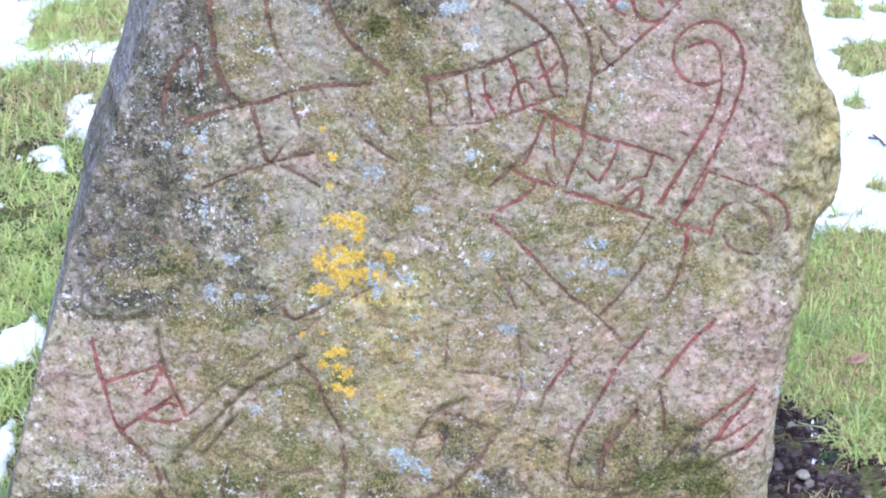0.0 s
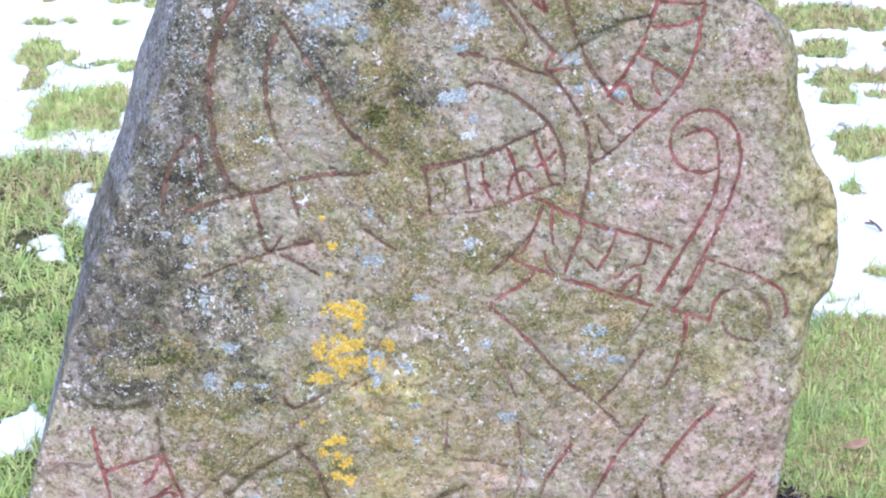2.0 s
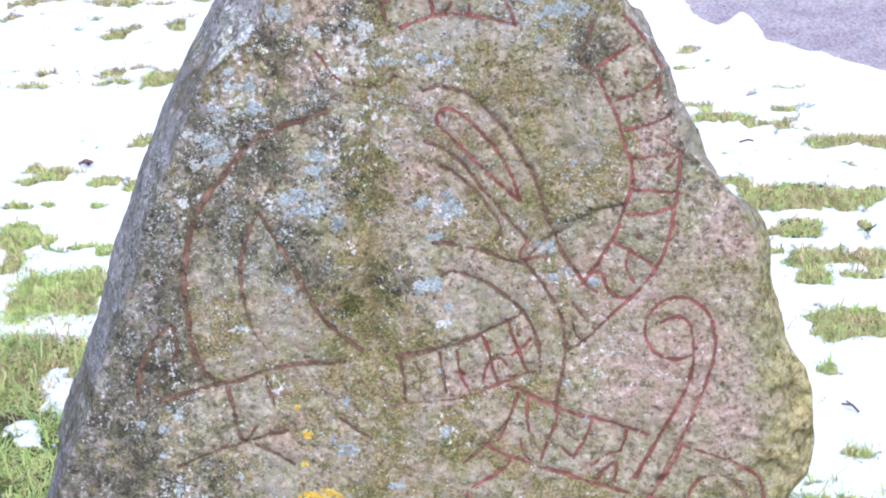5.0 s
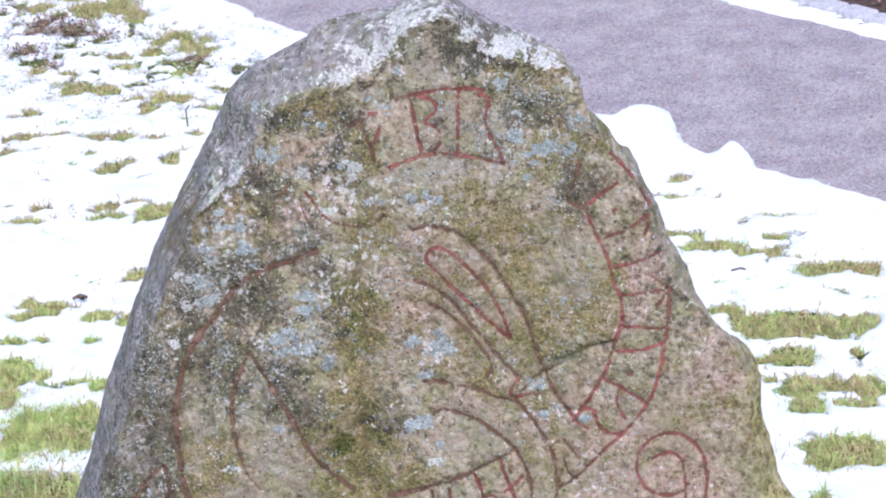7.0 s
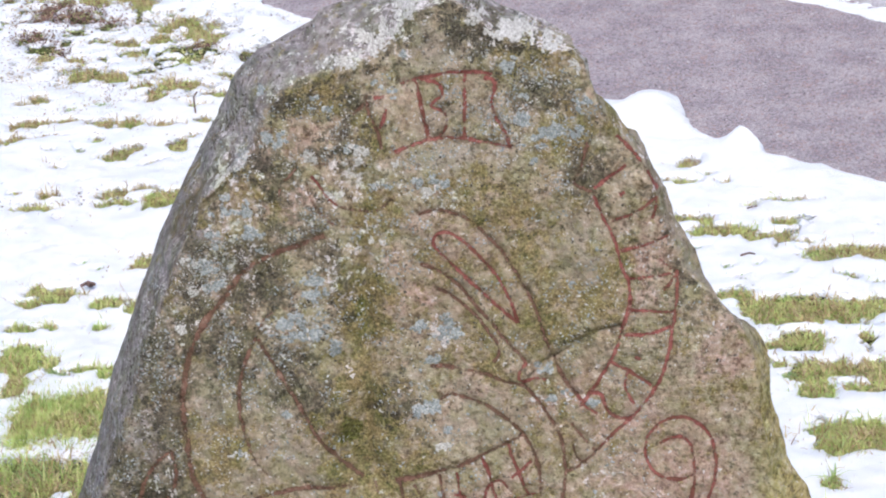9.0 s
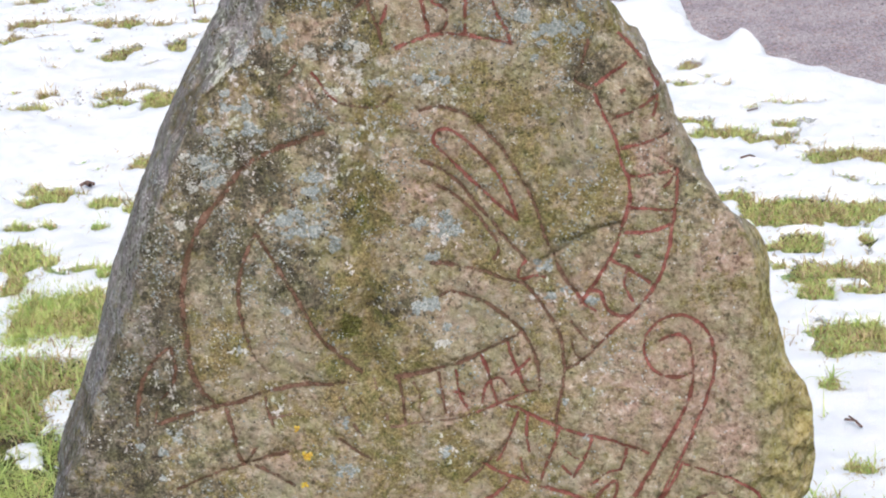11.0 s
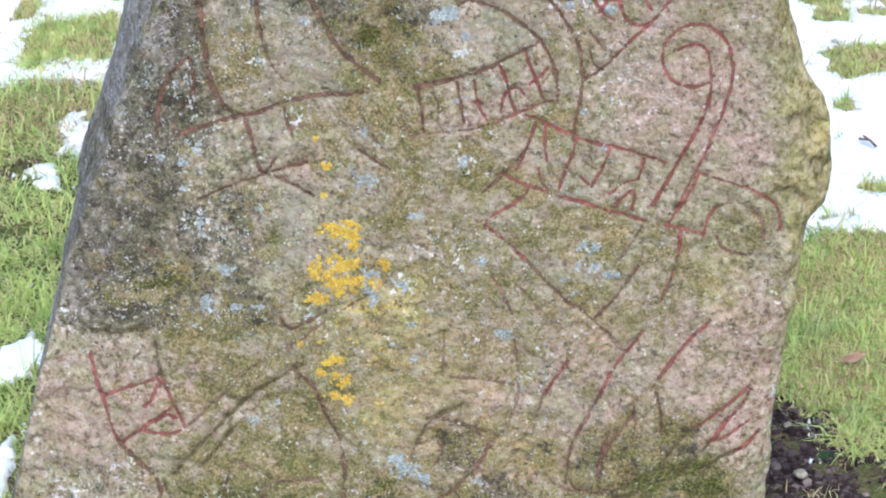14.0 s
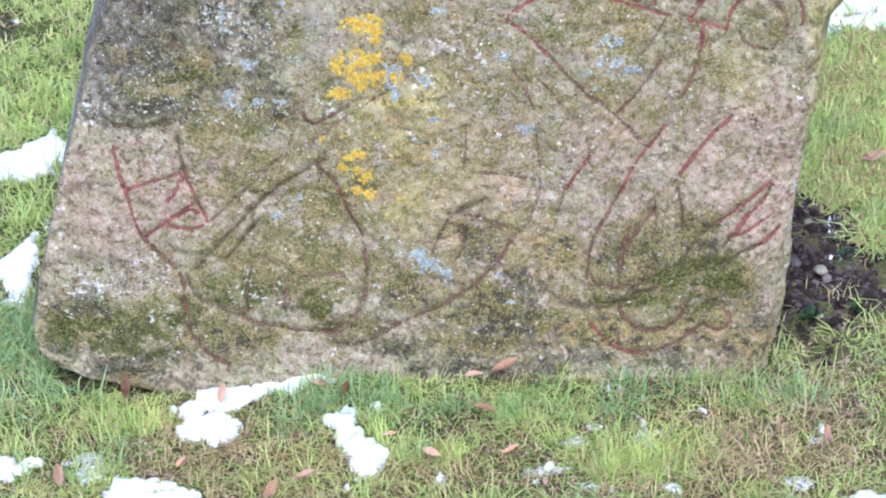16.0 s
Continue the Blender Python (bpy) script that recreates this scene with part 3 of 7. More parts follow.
carve("brown", 7.7, (5.1, 85.7), (9.8, 86.3), (14.1, 87.4), (18.5, 89.0), (22.9, 91.1), (25.3, 91.9))
carve("red", 6.8, (16.9, 78.9), (20.0, 80.0), (23.5, 81.4), (26.8, 82.4))
carve("red", 6.0, (14.6, 86.6), (15.0, 82.5), (16.5, 79.2))
carve("red", 6.0, (14.0, 83.0), (15.9, 82.3))
carve("red", 6.0, (18.5, 88.7), (19.5, 86.1), (20.2, 82.4), (20.9, 80.0))
carve("red", 6.0, (18.4, 80.5), (19.0, 83.3), (19.9, 84.4), (21.4, 84.4), (22.5, 82.8))
carve("red", 6.8, (22.6, 90.6), (23.7, 86.9), (24.9, 83.2), (25.7, 81.8))
carve("red", 6.0, (26.0, 87.8), (24.1, 86.0), (22.9, 85.1))
carve("faint", 6.0, (1.9, 85.1), (2.8, 81.8), (3.8, 78.5))
carve("brown", 5.1, (5.8, 85.4), (6.3, 81.7), (6.5, 78.0))
carve("brown", 5.1, (8.0, 84.9), (8.9, 82.6), (8.8, 79.8), (9.5, 78.4))
carve("brown", 5.1, (11.9, 86.2), (12.4, 82.5), (12.8, 79.2))
carve("faint", 5.1, (4.2, 77.5), (8.6, 78.1), (13.8, 78.2), (16.9, 78.9))
carve("brown", 6.8, (36.2, 137.7), (35.1, 134.1), (33.9, 132.0), (35.2, 130.7), (37.2, 130.0))
carve("red", 6.8, (36.8, 129.5), (38.1, 126.3), (39.7, 122.4), (40.7, 118.4), (41.6, 116.2), (41.7, 112.7), (40.6, 109.2), (39.5, 105.6), (37.7, 102.1), (35.5, 98.7), (33.8, 96.3))
carve("red", 6.8, (40.4, 138.6), (42.4, 136.5), (44.8, 133.0), (46.3, 130.0))
carve("red", 6.8, (48.9, 117.3), (48.7, 113.4), (48.2, 109.9), (47.5, 105.4), (46.2, 101.0), (44.5, 97.9), (41.9, 94.8), (39.3, 92.5), (36.7, 89.8))
carve("brown", 6.0, (36.7, 89.8), (34.9, 88.1), (33.2, 86.7), (31.2, 85.8))
carve("red", 7.7, (36.9, 130.6), (39.0, 132.3), (41.7, 134.1))
carve("red", 7.7, (40.6, 129.6), (41.4, 130.0))
carve("red", 6.8, (39.3, 125.4), (43.1, 127.0), (46.1, 128.9))
carve("red", 6.8, (46.1, 128.9), (45.9, 127.4), (45.3, 125.7))
carve("red", 7.7, (40.5, 121.0), (43.9, 121.6), (47.7, 122.9))
carve("red", 6.8, (41.7, 116.5), (45.1, 116.8), (48.9, 117.3))
carve("red", 7.7, (46.0, 119.6), (47.6, 118.2), (49.0, 117.2), (48.0, 115.9), (46.8, 114.7))
carve("red", 6.8, (41.4, 111.6), (44.6, 111.5), (48.5, 111.2))
carve("red", 7.7, (40.6, 107.6), (44.6, 107.9), (47.8, 108.9))
carve("red", 8.5, (42.3, 104.2), (43.4, 103.8))
carve("red", 6.8, (38.2, 103.7), (41.1, 102.0), (44.7, 99.4))
carve("red", 6.8, (41.1, 101.8), (40.7, 99.3), (41.9, 96.6))
carve("red", 6.8, (35.1, 98.5), (37.0, 98.2), (37.8, 95.8), (39.3, 94.4), (41.2, 94.2))
carve("brown", 6.0, (32.4, 93.6), (34.1, 91.3), (36.0, 89.0))
carve("brown", 5.1, (32.4, 90.4), (33.0, 88.1), (34.5, 87.1))
carve("red", 5.1, (33.4, 98.1), (34.6, 96.3), (36.3, 95.2))
carve("red", 7.7, (45.7, 90.1), (47.4, 91.0), (49.1, 91.0), (50.4, 89.6), (50.9, 86.3), (50.4, 81.7), (48.6, 77.1), (46.0, 72.5), (43.7, 68.3), (41.5, 64.5))
carve("red", 6.8, (50.7, 85.0), (48.7, 84.4), (46.1, 84.8), (44.2, 86.5), (43.4, 89.2), (44.0, 91.5), (45.7, 93.3), (48.3, 94.3), (50.9, 93.8), (53.0, 91.8), (54.0, 88.6), (54.0, 84.9), (52.5, 79.8), (50.3, 74.3), (47.9, 69.1), (45.4, 64.0))
carve("brown", 7.7, (-35.3, 78.1), (-34.8, 82.6), (-33.4, 86.7), (-31.5, 89.5), (-29.1, 91.4))
carve("brown", 6.8, (-29.1, 91.4), (-28.6, 88.0), (-29.6, 84.3), (-31.9, 81.6), (-32.5, 78.3))
carve("brown", 8.1, (-21.2, 81.0), (-20.4, 77.4), (-19.8, 73.1), (-18.9, 71.4))
carve("brown", 6.3, (-16.8, 74.4), (-18.1, 72.5), (-19.3, 71.4), (-23.0, 70.3), (-26.6, 68.9), (-29.9, 67.6))
carve("brown", 6.3, (-19.3, 71.4), (-14.8, 72.9), (-11.9, 73.3))
carve("brown", 7.2, (-17.4, 71.4), (-14.1, 69.5), (-11.2, 67.5))
carve("faint", 6.3, (-22.9, 72.5), (-20.7, 70.9))
carve("brown", 6.3, (-15.0, 82.8), (-14.7, 80.0), (-13.9, 77.6))
carve("faint", 5.4, (-14.3, 79.1), (-10.7, 79.9), (-9.0, 79.4))
carve("faint", 6.3, (-3.5, 82.5), (-2.0, 78.7), (0.4, 74.9))
carve("brown", 6.3, (-4.0, 75.5), (-1.9, 74.0), (1.1, 72.0))
carve("faint", 6.3, (-42.2, 61.6), (-39.2, 60.0), (-35.8, 58.2))
carve("red", 7.2, (22.0, 80.1), (24.2, 79.3), (29.3, 76.8), (33.6, 75.3), (38.8, 73.8), (44.0, 71.7))
carve("red", 7.2, (17.8, 70.8), (21.2, 69.0), (27.3, 66.5), (33.4, 64.4), (40.8, 62.2))
carve("brown", 5.4, (15.0, 67.3), (17.7, 69.6), (20.4, 72.4), (22.3, 74.4))
carve("red", 6.3, (24.0, 78.9), (22.7, 75.6), (21.3, 72.4), (20.4, 70.8))
carve("red", 6.3, (25.4, 78.4), (25.1, 75.1), (25.4, 72.2))
carve("red", 6.3, (24.1, 71.5), (24.3, 69.4), (25.3, 67.8))
carve("red", 7.2, (30.2, 76.4), (29.2, 73.1), (27.8, 69.8), (27.1, 67.7))
carve("red", 6.3, (30.9, 72.6), (32.6, 71.1), (33.9, 71.2))
carve("red", 7.2, (35.2, 74.8), (34.4, 72.0), (32.8, 69.2), (32.1, 67.6))
carve("red", 6.3, (30.4, 70.0), (31.9, 68.1))
carve("red", 6.3, (40.5, 72.8), (40.0, 70.4), (39.4, 68.8))
carve("red", 6.3, (39.4, 69.0), (37.4, 68.6), (34.7, 66.7))
carve("red", 7.2, (35.6, 64.3), (36.9, 66.2), (38.9, 67.1), (38.4, 63.8))
carve("red", 7.2, (22.5, 68.0), (20.2, 65.7), (15.5, 62.4), (18.2, 59.5), (21.6, 55.9))
carve("brown", 7.2, (21.6, 55.9), (24.2, 52.9), (27.6, 48.8), (29.4, 47.3))
carve("red", 7.2, (49.2, 70.1), (47.0, 65.9), (44.0, 61.6))
carve("red", 6.3, (49.2, 69.7), (52.6, 68.8), (57.0, 67.1), (60.5, 64.8), (61.6, 61.7), (61.4, 59.8))
carve("red", 6.3, (43.4, 61.4), (45.6, 61.0), (49.6, 59.6))
carve("red", 6.3, (46.1, 60.7), (45.6, 56.3), (44.6, 52.4))
carve("brown", 5.4, (44.6, 52.4), (42.4, 47.5))
carve("faint", 5.4, (40.3, 61.8), (37.6, 57.5), (35.4, 54.6))
carve("brown", 6.5, (39.5, 54.6), (36.7, 50.5), (33.9, 47.2), (32.3, 45.5))
carve("faint", 6.5, (15.9, 54.2), (17.5, 50.5), (19.3, 46.4))
carve("faint", 5.5, (19.8, 51.9), (22.0, 49.4), (23.9, 46.9))
carve("red", 7.4, (40.1, 43.0), (37.4, 39.6), (34.7, 35.6), (32.8, 31.5))
carve("brown", 7.4, (32.8, 31.5), (30.4, 26.9), (28.5, 23.3), (27.5, 20.2), (26.9, 15.2))
carve("faint", 5.5, (34.3, 42.2), (36.1, 40.1), (37.2, 39.4))
carve("red", 8.3, (50.7, 45.0), (46.4, 39.9), (42.3, 34.6))
carve("faint", 6.5, (42.3, 34.6), (41.0, 32.4))
carve("red", 7.4, (27.9, 38.1), (26.1, 35.3), (23.7, 31.7))
carve("faint", 6.5, (23.7, 31.7), (22.7, 28.6), (21.8, 25.0))
carve("brown", 6.5, (41.9, 32.4), (42.7, 28.2), (42.7, 24.1))
carve("red", 7.2, (57.1, 33.0), (52.6, 28.9), (48.0, 25.4))
carve("moss", 6.3, (48.0, 25.4), (45.3, 22.8), (42.5, 18.1))
carve("red", 8.1, (57.2, 32.4), (55.8, 29.4), (53.0, 26.3), (50.3, 22.2))
carve("red", 6.3, (57.1, 26.8), (53.5, 24.2), (50.6, 22.7))
carve("moss", 6.3, (50.6, 22.7), (47.5, 19.1), (45.2, 16.5))
carve("red", 8.1, (58.7, 24.9), (56.7, 22.6), (54.6, 21.0))
carve("moss", 7.2, (54.6, 21.0), (52.1, 20.1), (48.9, 17.3))
carve("moss", 9.2, (19.3, 15.0), (21.7, 12.2), (25.9, 10.0), (30.5, 10.1), (35.2, 12.0), (38.8, 13.6))
carve("faint", 6.5, (23.3, 17.0), (26.9, 14.3), (31.5, 13.7))
carve("faint", 6.5, (31.5, 13.7), (35.3, 15.8), (38.1, 17.8))
carve("brown", 6.5, (34.3, 25.3), (32.8, 20.1), (32.1, 14.5))
carve("red", 8.3, (27.2, 7.3), (29.5, 4.5), (32.7, 1.9), (34.8, 1.3))
carve("brown", 8.3, (31.9, 9.9), (33.8, 7.2), (37.0, 5.5), (40.3, 6.2), (42.6, 8.6), (42.8, 10.8))
carve("brown", 7.4, (46.3, 6.4), (48.2, 5.5), (50.1, 6.3), (50.4, 8.3), (49.1, 9.6))
carve("red", 8.3, (-49.6, 41.3), (-48.8, 36.3), (-47.9, 31.6), (-47.0, 26.9), (-46.3, 24.8))
carve("brown", 8.3, (-46.3, 24.8), (-43.0, 20.4), (-40.5, 17.1), (-40.3, 11.7), (-39.7, 6.2), (-36.7, 2.3), (-33.6, -0.0))
carve("red", 7.4, (-47.9, 33.7), (-43.3, 35.0), (-38.7, 36.3))
carve("moss", 8.3, (-38.7, 43.3), (-38.4, 39.2), (-38.4, 36.6))
carve("red", 6.5, (-38.4, 36.6), (-36.7, 31.9), (-35.1, 27.0))
carve("red", 8.3, (-38.4, 36.1), (-40.0, 33.0), (-41.6, 31.3))
carve("red", 8.3, (-45.8, 24.7), (-41.3, 28.0), (-37.0, 30.9))
carve("red", 7.4, (-42.1, 27.0), (-38.6, 26.2), (-35.6, 26.7))
carve("red", 6.5, (-40.1, 28.3), (-37.8, 29.7), (-36.3, 28.6))
carve("moss", 7.4, (-49.2, 44.8), (-44.1, 44.6), (-39.0, 45.6))
carve("faint", 5.5, (-34.6, 27.4), (-31.7, 30.0), (-26.6, 34.8), (-21.6, 39.4), (-15.9, 42.3), (-12.0, 45.2), (-8.2, 47.6), (-3.5, 50.5))
carve("moss", 7.4, (-38.0, 18.2), (-34.3, 22.4), (-30.2, 26.6), (-25.1, 31.7), (-19.1, 36.2), (-14.8, 38.4))
carve("brown", 7.4, (-18.1, 46.9), (-16.6, 45.0), (-12.9, 46.3), (-10.5, 47.5))
carve("brown", 7.4, (-16.7, 37.9), (-13.7, 34.6), (-11.8, 29.3), (-9.8, 24.0))
carve("faint", 7.4, (-9.8, 24.0), (-9.3, 18.7), (-9.9, 12.3), (-12.9, 6.9), (-16.9, 4.7))
carve("moss", 7.4, (-39.6, 16.6), (-38.1, 12.8), (-33.6, 9.9), (-30.8, 9.1))
carve("faint", 7.4, (-30.9, 8.5), (-24.4, 6.5), (-17.7, 5.6), (-13.7, 6.9))
carve("faint", 6.5, (-28.8, 21.2), (-24.3, 19.0), (-19.7, 17.0), (-13.0, 16.6))
carve("faint", 7.4, (-22.4, 16.8), (-23.2, 13.6), (-24.1, 9.8))
carve("moss", 7.4, (-29.8, 9.3), (-29.9, 13.7), (-28.5, 19.1))
carve("moss", 6.5, (-32.7, 20.0), (-30.0, 23.4), (-27.4, 26.5))
carve("faint", 5.5, (7.4, 35.7), (12.0, 35.0), (19.2, 33.7))
carve("moss", 7.4, (2.7, 23.3), (5.2, 27.4), (10.9, 30.7))
carve("faint", 6.5, (6.6, 28.1), (10.7, 26.3), (13.5, 24.4))
carve("brown", 7.4, (14.7, 23.0), (13.2, 20.4), (9.3, 15.7), (4.4, 12.0), (-0.4, 9.4), (-5.3, 7.3))
carve("moss", 7.4, (-5.3, 7.3), (-11.2, 3.5), (-16.0, 3.4))
carve("faint", 6.5, (6.1, 23.7), (6.9, 21.6), (5.5, 19.3))
carve("faint", 5.5, (8.0, 43.3), (7.8, 39.2), (7.4, 35.7))
carve("red", 7.6, (9.0, 147.4), (12.3, 148.3), (16.5, 148.9), (20.7, 148.8), (22.5, 148.5))
carve("red", 7.6, (7.7, 137.3), (11.1, 138.6), (15.3, 139.2), (18.6, 138.8), (21.9, 138.0), (25.0, 137.3))
carve("red", 7.6, (11.3, 147.9), (11.8, 144.6), (12.4, 141.2), (12.8, 138.8))
carve("red", 6.7, (11.9, 148.0), (14.4, 147.4), (15.0, 145.8), (13.4, 144.1), (15.3, 142.8), (15.4, 140.8), (14.3, 139.2))
carve("red", 7.6, (18.5, 148.6), (18.3, 144.4), (18.0, 139.1))
carve("red", 7.6, (21.3, 148.0), (22.9, 147.1), (22.3, 144.7), (22.7, 142.1), (24.1, 139.5), (24.6, 137.3))
carve("red", 5.9, (4.9, 145.4), (6.5, 145.6))
carve("brown", 6.7, (3.6, 145.9), (4.2, 143.2), (5.3, 140.4))
carve("red", 5.9, (6.8, 143.8), (6.2, 142.1), (5.6, 140.9))
carve("brown", 5.9, (3.5, 144.7), (1.7, 143.2))
carve("brown", 5.9, (5.3, 140.4), (5.8, 137.9))
carve("red", 5.3, (49.6, 59.0), (50.0, 61.0), (50.5, 62.7), (51.6, 64.0))
carve("faint", 6.2, (51.6, 64.0), (54.1, 64.9), (56.5, 64.4), (57.9, 63.2), (58.9, 61.0), (58.8, 58.3))
carve("brown", 7.1, (51.7, 59.3), (52.4, 57.4), (54.1, 56.4), (56.4, 56.0))
carve("brown", 6.5, (27.0, 17.0), (28.8, 14.2), (32.5, 13.6), (36.2, 14.7), (38.5, 17.0))
carve("brown", 7.4, (34.8, 1.3), (39.3, 2.1), (43.1, 4.1), (45.9, 6.4))
carve("faint", 6.5, (38.2, 30.4), (38.4, 25.2), (37.2, 21.0))
carve("faint", 6.0, (29.1, 48.0), (33.0, 44.2), (37.4, 39.4))
carve("faint", 6.5, (19.3, 42.0), (19.8, 33.9), (18.1, 27.2), (14.7, 22.5))
carve("faint", 6.0, (6.6, 28.1), (2.7, 23.3), (1.6, 20.6))
carve("faint", 6.0, (7.1, 28.1), (11.4, 26.6), (14.3, 25.2))
carve("brown", 6.5, (32.3, 14.7), (32.9, 19.5), (35.2, 24.0), (38.4, 28.1))
carve("faint", 6.0, (-10.0, 21.9), (-9.7, 15.5), (-11.6, 9.6), (-15.9, 5.6))
carve("brown", 6.5, (-31.1, 8.7), (-24.4, 6.5), (-15.9, 5.1))
carve("faint", 6.0, (2.2, 22.8), (6.9, 24.2), (6.2, 19.5))


def on_face(a, b, lift=0.0):
    d = sample(DEPTH, a, b) - lift
    return FOOT + a[:, None] * ACROSS + b[:, None] * RISE + d[:, None] * INTO


stone = new("rune_stone")
stone.matrix_basis = Matrix.Translation(Vector(FOOT + 0.1 * INTO + np.array((0, 0, -0.05))))
stone.empty_display_size = 0.2
tagged(stone, "weathered granite rune stone with red-painted carvings, standing in grass", "rune stone")


def build_body():
    rows = np.concatenate([np.linspace(-0.28, 1.56, 690), np.linspace(1.5625, 1.6225, 44)])
    cols = 500
    s = 0.5 - 0.5 * np.cos(np.pi * np.linspace(0, 1, cols))
    s = 0.35 * s + 0.65 * np.linspace(0, 1, cols)
    la, ra = left_of(rows), right_of(rows)
    rough = sstep(1.60 - rows, 0.0, 0.08)
    la = la + rough * (0.006 * vnoise(rows, rows * 0 + 3, 0.06, 31, 4, 0.6))
    ra = ra + rough * (0.006 * vnoise(rows, rows * 0 + 9, 0.06, 32, 4, 0.6))
    a = (la[:, None] + (ra - la)[:, None] * s[None]).ravel()
    b = np.repeat(rows, cols)
    front = on_face(a, b)
    n = len(front)
    back_cols = 26
    edge = front.reshape(len(rows), cols, 3)
    t = np.linspace(0, 1, back_cols)[1:-1]
    lo, hi = edge[:, 0], edge[:, -1]
    bulge = 0.20 * sstep(1.64 - rows, 0.0, 0.5)[:, None] * (np.sin(np.pi * t) ** 0.6)[None]
    bulge = bulge * (1 + 0.15 * vnoise(np.repeat(rows, len(t)), np.tile(t, len(rows)), 0.25, 33).reshape(bulge.shape))
    back = lo[:, None] * (1 - t)[None, :, None] + hi[:, None] * t[None, :, None] + bulge[..., None] * INTO
    verts = np.vstack([front, back.reshape(-1, 3)])
    nb = back_cols - 2
    ring = np.empty((len(rows), back_cols), int)
    base = np.arange(len(rows))
    ring[:, 0], ring[:, -1] = base * cols, base * cols + cols - 1
    ring[:, 1:-1] = n + base[:, None] * nb + np.arange(nb)[None]
    f = grid_faces(len(rows), cols)
    g = np.stack([ring[:-1, :-1], ring[1:, :-1], ring[1:, 1:], ring[:-1, 1:]], -1).reshape(-1, 4)
    top = [list(range((len(rows) - 1) * cols, len(rows) * cols)) + list(ring[-1, 1:-1][::-1])]
    ob = link("stone_body", verts, np.vstack([f, g]).tolist() + [[int(k) for k in top[0]]], STONE)
    pad = np.zeros(len(verts) - n)

    def patches(spots, size, seed, spread=0.5):
        total = np.zeros(n)
        wa, wb = a + 0.018 * vnoise(a, b, 0.05, seed, 3), b + 0.018 * vnoise(b, a, 0.05, seed + 1, 3)
        for x, y, rx, ry in spots:
            total = np.maximum(total, np.exp(-(((wa - x / 100) / (rx / 100 * size)) ** 2 + ((wb - y / 100) / (ry / 100 * size)) ** 2) ** 1.5))
        lumps = vnoise(a, b, 0.05, seed + 2, 4, 0.65)
        wide = vnoise(a, b, 0.16, seed + 3, 3, 0.6)
        return np.concatenate([np.clip(total * (0.85 + 0.7 * lumps) + spread * sstep(wide + 0.6 * lumps, 0.05, 0.6), 0, 1.3), pad + 0.3])

    value_attr(ob, "pale_patch", patches(PALE, 1.1, 41, 0.12))
    value_attr(ob, "pink_granite", patches(PINK_LOW + PINK_HIGH, 1.3, 43, 0.4))
    value_attr(ob, "moss_cover", np.maximum(np.maximum(patches(MOSS_LOW + MOSS_HIGH, 1.25, 47, 0.45), 0.85 * patches(MOSS_THIN, 1.2, 44, 0.0)), 1.1 * patches(DARK_FOOT, 1.2, 48, 0.0)))
    flank = sstep(sample(SHARE, a, b), 0.02, 0.16)
    # crust on the crest; the flank term paints sky light on the upper flank
    rimmed = (sample(CRESTY, a, b) * sstep(flank, 0.0, 0.3) + 0.12 * flank) * sstep(b, 1.15, 1.42) * (0.8 + vnoise(a, b, 0.03, 57, 3))
    # shade just below the crest, put into the colour as a dark band
    under = np.clip(1.6 * sample(CRESTY, a, b), 0, 1) * (1 - sstep(flank, 0.0, 0.3)) * sstep(b, 0.9, 1.2) * (0.8 + vnoise(a, b, 0.04, 58, 3))
    # paler strip along the rims of the lower stone
    pale_rim = sstep(sample(SHARE, a, b), 0.25, 0.6) * sstep(b, 0.10, 0.22) * (1 - sstep(b, 0.46, 0.60)) * (0.7 + vnoise(a, b, 0.04, 56, 3))
    value_attr(ob, "crust_and_light", patches(CRUST_LOW + CRUST_HIGH, 1.2, 49, 0.3) + np.concatenate([1.05 * np.clip(1.5 * rimmed, 0, 1) + 1.2 * np.clip(pale_rim, 0, 1), pad]))
    value_attr(ob, "film_and_shade", np.maximum(patches(DARK_LOW + DARK_HIGH, 1.2, 45, 0.3), 1.05 * patches(DARK_FOOT + DARK_CROWN + DARK_LEFT, 1.2, 46, 0.0)) + np.concatenate([0.55 * np.clip(under, 0, 1), pad]))
    value_attr(ob, "rust_stain", np.clip(patches(RUST, 1.1, 63, 0.0), 0, 1))
    value_attr(ob, "worn_face", np.clip(patches(WORN, 1.1, 59, 0.15), 0, 1))
    value_attr(ob, "groove", np.concatenate([sample(GROOVE, a, b), pad]))
    value_attr(ob, "thick_moss", np.clip(patches(LUSH, 1.15, 55, 0.0), 0, 1.2))
    flank = sstep(sample(SHARE, a, b), 0.02, 0.16)
    leftish = sstep(np.repeat((la + ra) / 2, cols) + 0.02 - a + 0.25 * sstep(b, 1.48, 1.56), -0.05, 0.05)
    value_attr(ob, "grey_flank", np.maximum(np.concatenate([flank * np.maximum(leftish, 0.6 * sstep(b, 0.96, 1.06)), pad + 1]), 0.85 * patches(GREY + GREY_LOW + GREY_HIGH, 1.15, 65, 0.0)))
    value_attr(ob, "ochre_edge", np.clip(np.concatenate([flank * (1 - leftish) * (0.15 + 0.85 * sstep(b, 0.42, 0.6)) * (1 - 0.75 * sstep(b, 0.96, 1.06)), pad]) + 0.8 * patches(OCHRE, 1.0, 53, 0.0) + 0.5 * patches(OCHRE_FACE, 1.1, 54, 0.0), 0, 0.95))
    child(ob, stone)


